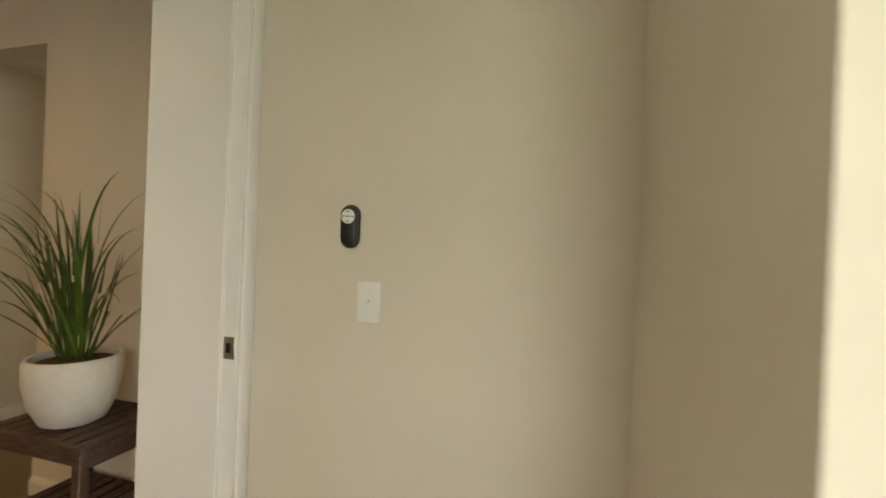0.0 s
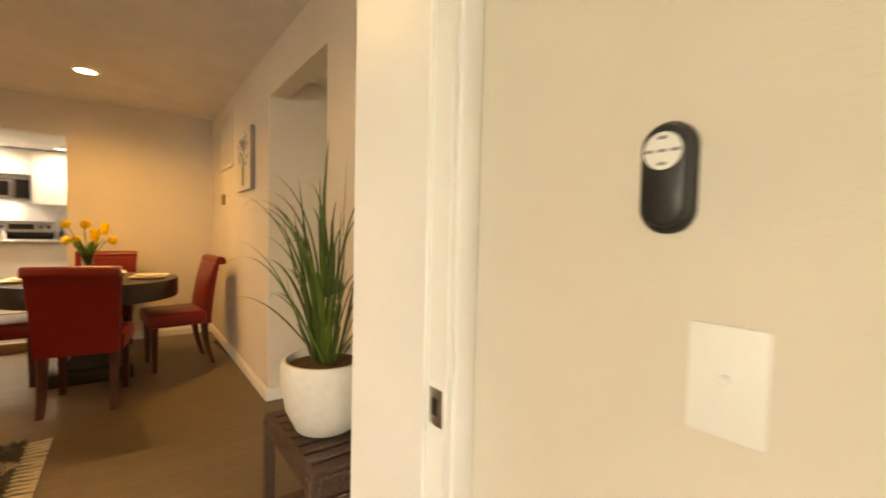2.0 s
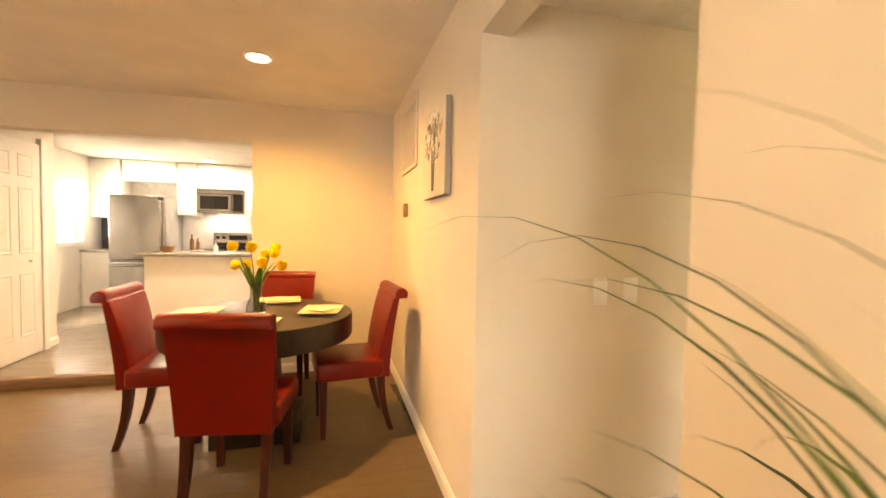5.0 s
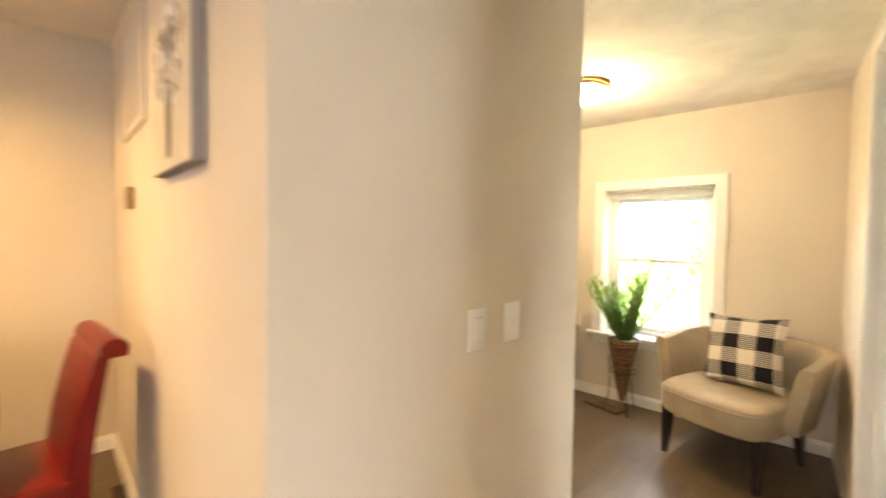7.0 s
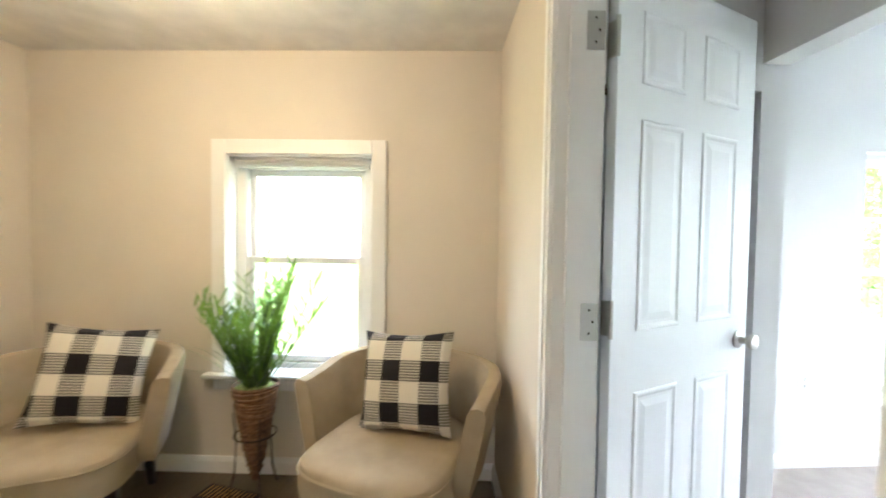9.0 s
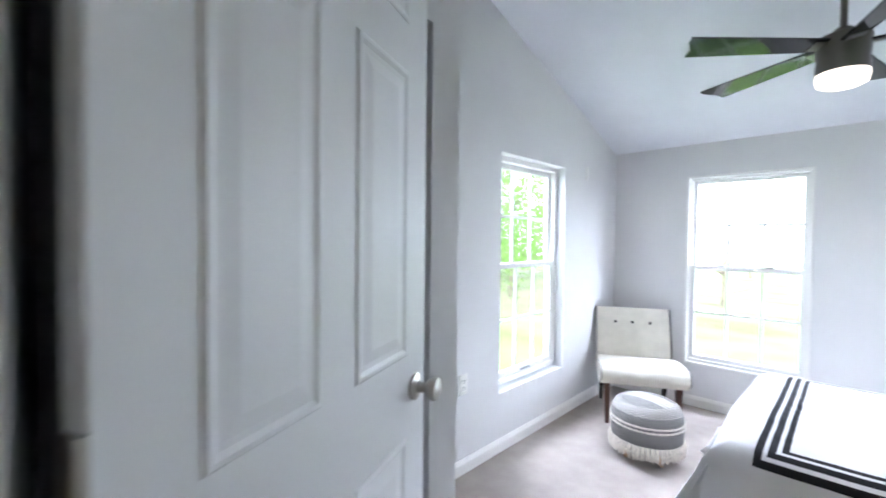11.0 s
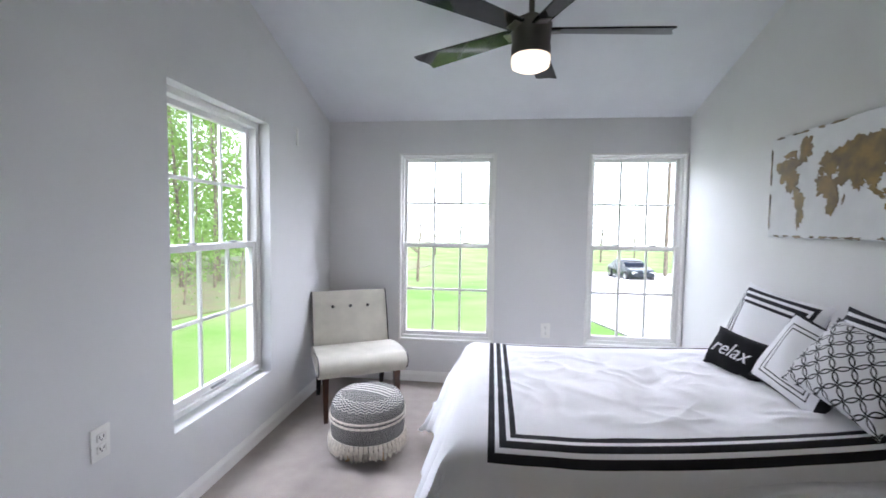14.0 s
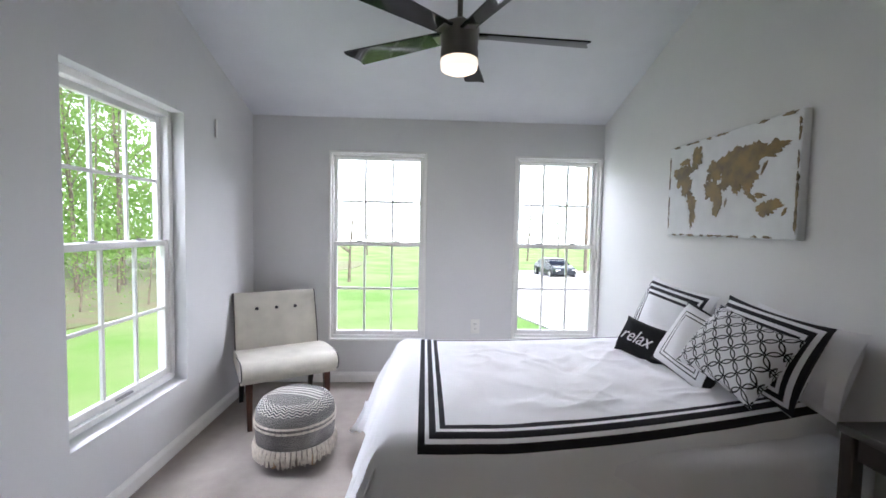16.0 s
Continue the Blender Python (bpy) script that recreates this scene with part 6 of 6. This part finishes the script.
for k in range(4):
    a = radians(55 + 90 * k)
    part("foot", tapered_leg(math.cos(a) * 0.12, math.sin(a) * 0.12, 0, 0.10, 0.018, 0.012, math.cos(a) * 0.02, math.sin(a) * 0.02, 10), mat("pale_beech", (0.45, 0.30, 0.17), 0.5, bump=0.05), pf, "pale wooden foot")

mp = thing("world_map_canvas", pose(XW, 0.045, 1.475, 0, 0, -90), "distressed white canvas world map painted in bronze gold", "wall art")
MW, MH = 0.83, 0.49
part("canvas", B(-MW / 2, MW / 2, 0.002, 0.038, -MH / 2, MH / 2, 0.003, 1), CANVAS, mp)
rng = random.Random(12)


def blot(cx, cz, rx, rz, seed, rot=0.0, k=44, rough=0.28):
    """A ragged flat patch with a broken outline; places from 0 to 1 across the canvas."""
    bm = bmesh.new()
    ring = []
    for i in range(k):
        a = 2 * math.pi * i / k
        p_ = Vector((math.cos(a), math.sin(a), seed * 3.7))
        s = 1 + rough * (1.1 * noise.noise(p_ * 1.6) + 0.9 * noise.noise(p_ * 4.5) + 0.5 * noise.noise(p_ * 11.0))
        x, z = math.cos(a) * rx * s, math.sin(a) * rz * s
        c_, s_ = math.cos(rot), math.sin(rot)
        ring.append(((x * c_ - z * s_) + (cx - 0.5) * MW, (x * s_ + z * c_) + (cz - 0.5) * MH))
    loft(bm, [[(-x, yy, z) for x, z in ring] for yy in (0.0375, 0.0398 + 0.00013 * (seed % 9))])
    return bm


LAND = [(0.13, 0.66, 0.055, 0.05, 1, 0.1), (0.19, 0.55, 0.045, 0.055, 2, -0.5), (0.10, 0.70, 0.04, 0.03, 3, 0.2), (0.20, 0.70, 0.04, 0.035, 4, 0.0), (0.17, 0.80, 0.04, 0.02, 5, 0.2), (0.285, 0.83, 0.045, 0.045, 6, 0.9), (0.27, 0.76, 0.025, 0.04, 7, 0.1),
        (0.225, 0.44, 0.022, 0.025, 8, 0.6), (0.255, 0.36, 0.04, 0.035, 9, -0.3), (0.26, 0.27, 0.028, 0.06, 10, 0.1), (0.25, 0.17, 0.012, 0.04, 11, 0.1),
        (0.43, 0.68, 0.03, 0.03, 12, 0.2), (0.455, 0.61, 0.045, 0.03, 13, 0.2), (0.40, 0.59, 0.02, 0.02, 14, 0.0), (0.43, 0.47, 0.055, 0.045, 15, 0.0), (0.475, 0.38, 0.04, 0.06, 16, 0.2), (0.47, 0.29, 0.022, 0.045, 17, 0.1), (0.52, 0.50, 0.03, 0.03, 18, -0.5),
        (0.55, 0.66, 0.09, 0.06, 19, 0.2), (0.66, 0.72, 0.10, 0.06, 20, 0.1), (0.77, 0.74, 0.09, 0.04, 21, -0.1), (0.87, 0.76, 0.06, 0.025, 22, 0.0), (0.62, 0.57, 0.08, 0.06, 23, 0.1), (0.71, 0.59, 0.06, 0.06, 24, 0.3), (0.62, 0.47, 0.025, 0.045, 25, 0.2), (0.70, 0.48, 0.03, 0.04, 26, 0.1),
        (0.72, 0.37, 0.04, 0.012, 27, -0.6), (0.78, 0.37, 0.03, 0.012, 28, -0.1), (0.83, 0.26, 0.055, 0.035, 29, 0.1), (0.545, 0.33, 0.006, 0.02, 30, -0.3), (0.93, 0.22, 0.008, 0.02, 31, -0.5), (0.80, 0.60, 0.008, 0.025, 32, -0.5), (0.60, 0.80, 0.01, 0.025, 33, -0.5)]
for cx, cz, rx, rz_, sd_, rot in LAND:
    part("land", blot(cx, cz, rx * 0.9, rz_ * 0.9, sd_, rot, 44, 0.5), GOLDMAP, mp, smooth=False)
for i in range(46):
    e = rng.random()
    if i % 2:
        part("worn_edge", blot(0.06 + 0.88 * e, rng.choice((0.016, 0.984)), rng.uniform(0.01, 0.03), 0.0045, 60 + i, 0.0, 30, 0.8), RUST, mp, smooth=False)
    else:
        part("worn_edge", blot(rng.choice((0.010, 0.990)), 0.08 + 0.84 * e, 0.0045, rng.uniform(0.01, 0.03), 60 + i, 0.0, 30, 0.8), RUST, mp, smooth=False)

bt = thing("bedside_table", pose(1.99, 1.135, 0), "dark wooden bedside table beside the bed", "bedside table")
part("tabletop", B(-0.14, 0.14, -0.25, 0.22, 0.72, 0.745, 0.006), ESPRESSO, bt)
for x in (-0.115, 0.115):
    for y in (-0.225, 0.195):
        part("leg", B(x - 0.018, x + 0.018, y - 0.018, y + 0.018, 0, 0.72, 0.003, 1), ESPRESSO, bt)
part("apron", B(-0.1, 0.1, -0.235, -0.215, 0.66, 0.72), ESPRESSO, bt, smooth=False)
part("apron", B(0.105, 0.125, -0.2, 0.17, 0.66, 0.72), ESPRESSO, bt, smooth=False)

# ---- outdoors ----
Y0, Y1 = -(0.1 ** 2.4) * 600, -(0.3 ** 2.4) * 600


def gz(y):
    """Height of the lawn, which falls away to the south."""
    return -0.9 - 0.047 * (Y0 - max(min(y, Y0), Y1))


bm = bmesh.new()
N = 40
rows_ = []
for i in range(N + 1):
    row = []
    for j in range(N + 1):
        x = math.copysign(abs(-1 + 2 * i / N) ** 2.4, i - N / 2) * 600
        y = math.copysign(abs(-1 + 2 * j / N) ** 2.4, j - N / 2) * 600
        row.append(bm.verts.new((x, y, gz(y) + 0.015 * noise.noise(Vector((x * 0.1, y * 0.1, 0))))))
    rows_.append(row)
for i in range(N):
    for j in range(N):
        bm.faces.new((rows_[i][j], rows_[i + 1][j], rows_[i + 1][j + 1], rows_[i][j + 1]))
solid("ground", bm, GRASS, "bright green spring lawn around the house", "lawn", "", "structure")
bm = bmesh.new()
loft(bm, [[(x0, y, gz(y) - 0.1), (x1, y, gz(y) - 0.1), (x1, y, gz(y) + 0.035), (x0, y, gz(y) + 0.035)] for y, x0, x1 in ((-5.5, -9.0, -0.2), (-9.5, -14.0, 0.6), (-14.0, -17.0, 0.3), (-20.0, -20.0, -0.6), (-27.0, -24.0, -2.2), (-33.0, -28.0, -3.4))])
solid("driveway", bm, GRAVEL, "pale gravel driveway beyond the bedroom windows", "driveway", "", "structure", smooth=False)

bm = bmesh.new()
loft(bm, [[(x0, y, gz(y) - 0.1), (60, y, gz(y) - 0.1), (60, y, gz(y) + 0.03), (x0, y, gz(y) + 0.03)] for y, x0 in ((-40.0, 8.5), (-33.36, 9.0), (-22.0, 10.6), (-14.0, 10.2), (-8.0, 10.9), (Y0, 11.5), (4.0, 13.0))])
solid("forest_floor", bm, LITTER, "brown leaf litter at the edge of the woods", "ground", "", "structure", smooth=False)


def tree(name, x, y, h, seed, label, leafy=420, spread=1.0, trunk=0.11, leaf=0.13):
    t = thing(name, pose(x, y, gz(y)), label, "tree", "trees outside")
    rr = random.Random(seed)
    bm = bmesh.new()
    tips = []
    lean = Vector((rr.uniform(-0.4, 0.4), rr.uniform(-0.4, 0.4), 0))
    tube(bm, [(0, 0, 0), tuple(lean * 0.3 + Vector((0, 0, h * 0.35))), tuple(lean + Vector((0, 0, h * 0.7))), tuple(lean * 1.3 + Vector((0, 0, h)))], trunk, 8, trunk * 0.15)
    for i in range(11):
        z = h * rr.uniform(0.25, 0.92)
        az = rr.uniform(0, 6.28)
        L = spread * h * rr.uniform(0.16, 0.32) * (1.25 - z / h)
        b0 = lean * (z / h) + Vector((0, 0, z))
        b1 = b0 + Vector((math.cos(az) * L * 0.6, math.sin(az) * L * 0.6, L * 0.35))
        b2 = b0 + Vector((math.cos(az + 0.3) * L, math.sin(az + 0.3) * L, L * 0.8))
        tube(bm, [b0, b1, b2], trunk * 0.35, 5, trunk * 0.06)
        tips += [b1, b2, b2 + Vector((rr.uniform(-0.4, 0.4), rr.uniform(-0.4, 0.4), rr.uniform(0, 0.6)))]
    part("trunk", bm, BARK, t)
    if leafy:
        bm = bmesh.new()
        for i in range(leafy):
            c_ = rr.choice(tips) + Vector((rr.gauss(0, 0.45), rr.gauss(0, 0.45), rr.gauss(0, 0.35))) * spread
            s = leaf * rr.uniform(0.5, 1.3)
            n1 = Vector((rr.gauss(0, 1), rr.gauss(0, 1), rr.gauss(0, 1))).normalized()
            n2 = n1.orthogonal().normalized()
            n3 = n1.cross(n2)
            vs = [bm.verts.new(c_ + n2 * s), bm.verts.new(c_ + n3 * s * 0.6), bm.verts.new(c_ - n2 * s), bm.verts.new(c_ - n3 * s * 0.6)]
            bm.faces.new(vs)
        part("crown", bm, SPRING, t, "sparse spring-green leaves", smooth=False)
    return t


bm = bmesh.new()
loft(bm, [circle(95, z, 64, 3, 0) for z in (-6, 14, 55)], True, False)
solid("backdrop", bm, HAZE, "pale hazy overcast sky low over the horizon", "sky", "", "structure")
rng = random.Random(2)
for i in range(26):
    tree("tree", 12.5 + rng.uniform(0, 9), -19 + i * 0.8 + rng.uniform(-0.6, 0.6), rng.uniform(8, 14), 100 + i, "slender woodland tree in pale spring leaf", 3400, 1.0, rng.uniform(0.05, 0.11), 0.055)
for i in range(12):
    tree("tree", 10.9 + rng.uniform(0, 4), -17 + i * 1.5, rng.uniform(2.0, 4.2), 300 + i, "young understorey tree in pale spring leaf", 1200, 1.4, 0.03, 0.04)
tree("tree", 7.2, -20, 4.2, 41, "small bare lawn tree", 0, 1.6, 0.09)
for i in range(8):
    tree("tree", -26 + i * 6.0 + rng.uniform(-1, 1), -48 + rng.uniform(-6, 6), rng.uniform(8, 12), 500 + i, "far bare tree beyond the lawn", 90, 1.0, 0.12, 0.16)
bm = bmesh.new()
rr = random.Random(77)
for i in range(30000):
    a = rr.uniform(-0.15, 1.0)
    c_ = Vector((21 + rr.uniform(0, 9), -40 + rr.uniform(0, 45), -1.2 + abs(rr.gauss(0, 6.5))))
    s = rr.uniform(0.08, 0.26)
    n1 = Vector((rr.gauss(0, 1), rr.gauss(0, 1), rr.gauss(0, 1))).normalized()
    n2 = n1.orthogonal().normalized()
    n3 = n1.cross(n2)
    bm.faces.new([bm.verts.new(c_ + n2 * s), bm.verts.new(c_ + n3 * s * 0.7), bm.verts.new(c_ - n2 * s), bm.verts.new(c_ - n3 * s * 0.7)])
solid("far_woods", bm, SPRING, "far woodland in hazy spring leaf", "woods", "", "stuff", smooth=False)
bm = bmesh.new()
for i in range(9000):
    c_ = Vector((-55 + rr.uniform(0, 85), -68 + rr.uniform(-8, 5), gz(-60) + abs(rr.gauss(0, 2.6))))
    s = rr.uniform(0.06, 0.2)
    n1 = Vector((rr.gauss(0, 1), rr.gauss(0, 1), rr.gauss(0, 1))).normalized()
    n2 = n1.orthogonal().normalized()
    n3 = n1.cross(n2)
    bm.faces.new([bm.verts.new(c_ + n2 * s), bm.verts.new(c_ + n3 * s * 0.7), bm.verts.new(c_ - n2 * s), bm.verts.new(c_ - n3 * s * 0.7)])
solid("far_thicket", bm, PALEWOODS, "far budding thicket beyond the lawn", "woods", "", "stuff", smooth=False)
pl = thing("utility_pole", pose(-9.3, -30, gz(-30)), "brown wooden utility pole by the driveway", "utility pole")
part("pole", lathe_bm([(0.15, 0), (0.12, 9)], 12), BARK, pl)
part("crossarm", B(-1.0, 1.0, -0.06, 0.06, 8.2, 8.32), BARK, pl, smooth=False)

car = thing("car", pose(-5.9, -27.0, gz(-27) - 0.04, 0, 0, 97), "dark grey sedan parked on the gravel driveway", "car")
bm = bmesh.new()
rings = []
for x, z0, z1, w in ((-1.95, 0.35, 0.70, 0.62), (-1.85, 0.25, 0.82, 0.76), (-1.1, 0.22, 0.90, 0.82), (0.0, 0.20, 0.92, 0.84), (1.0, 0.22, 0.88, 0.82), (1.75, 0.25, 0.74, 0.76), (1.95, 0.35, 0.62, 0.62)):
    rings.append([(x, -w, z0), (x, -w * 1.02, (z0 + z1) / 2), (x, -w * 0.93, z1), (x, w * 0.93, z1), (x, w * 1.02, (z0 + z1) / 2), (x, w, z0)])
loft(bm, rings)
part("body", bm, CARPAINT, car)
bm = bmesh.new()
loft(bm, [[(x, -w, z), (x, w, z), (x2, w * 0.82, z2), (x2, -w * 0.82, z2)] for x, x2, w, z, z2 in ((-1.55, -0.95, 0.74, 0.88, 1.24), (0.95, 0.30, 0.74, 0.88, 1.26))])
part("cabin", bm, BLACKGLASS, car, "dark glazed cabin")
part("roof", B(-0.95, 0.32, -0.60, 0.60, 1.235, 1.28, 0.02), CARPAINT, car)
for x in (-1.25, 1.22):
    for y in (-0.80, 0.80):
        w_ = part("wheel", lathe_bm([(0.20, -0.09), (0.31, -0.08), (0.32, 0), (0.31, 0.08), (0.20, 0.09)], 24), TYRE, car, m=pose(x, y, 0.32, 90, 0, 0))
        part("rim", lathe_bm([(0.19, -0.095), (0.19, 0.095)], 16), STEEL, w_)
for y in (-0.55, 0.55):
    part("headlight", B(1.80, 1.93, y - 0.16, y + 0.16, 0.55, 0.66, 0.02), WHITEPLASTIC, car)

into_wing(before)

# ---- floor planks ----
PW, PL = 0.18, 1.22
cut = {}
FLOOR = bpy.data.objects["floor"]


def inside(x, y):
    if -2.35 < x < 1.07 and 0.9 < y < 5.68:
        return True
    if 0.9 < x < 4.3 and line(x) - 0.08 < y < 5.25 and x < 4.25 and (x > 2.0 or y < 3.42):
        return True
    return -2.0 < x < 0.85 and (-0.1 < y < 1.0 or x < 0.12 and -2.2 < y < 1.0)


extra = bmesh.new()
count = 0
for r_ in range(-12, 32):
    y = r_ * PW
    off = (r_ * 0.47) % PL
    x = -4.6 - off
    while x < 4.4:
        a, b = x + 0.1, x + PL - 0.1
        qs = [q for q in (0.0, 0.125, 0.25, 0.375, 0.5, 0.625, 0.75, 0.875) if inside(x + PL * (q + 0.06), y + 0.5 * PW) or inside(x + PL * (q + 0.06), y + 0.95 * PW)]
        if qs:
            k0, k1 = min(qs), max(qs) + 0.125
            if (k0, k1) not in cut:
                cut[(k0, k1)] = finish(B(k0 * PL + 0.0004, k1 * PL - 0.0004, 0.0004, PW - 0.0004, -0.012, 0.0), "plank", PLANK)
            if count < 300:
                o = new("plank", cut[(k0, k1)])
                o.parent = FLOOR
                o.location = (x, y, 0)
                count += 1
            else:
                box(extra, x + k0 * PL + 0.0004, x + k1 * PL - 0.0004, y + 0.0004, y + PW - 0.0004, -0.012, 0.0)
            rest = ((0.0, k0), (k1, 1.0))
        else:
            rest = ((0.0, 1.0),)
        for a0, b0 in rest:
            xa, xb = max(x + a0 * PL, -4.5), min(x + b0 * PL, 0.9)
            if xb - xa > 0.02 and 1.25 < y < 5.6:
                box(extra, xa + 0.0004, xb - 0.0004, y + 0.0004, y + PW - 0.0004, -0.012, 0.0)
        x += PL
part("planks", extra, PLANK, FLOOR, smooth=False)["kind"] = "stuff"
KF = bpy.data.objects["kitchen_floor"]
kme = finish(B(0.001, 1.199, 0.001, 0.199, 0.078, 0.084, 0.001, 1), "plank", KFLOOR)
for r_ in range(20):
    for c_ in range(-1, 4):
        o = new("plank", kme)
        o.parent = KF
        o.location = (-3.3 + c_ * 1.2 + (r_ * 0.43) % 1.2, 5.72 + r_ * 0.2, 0)
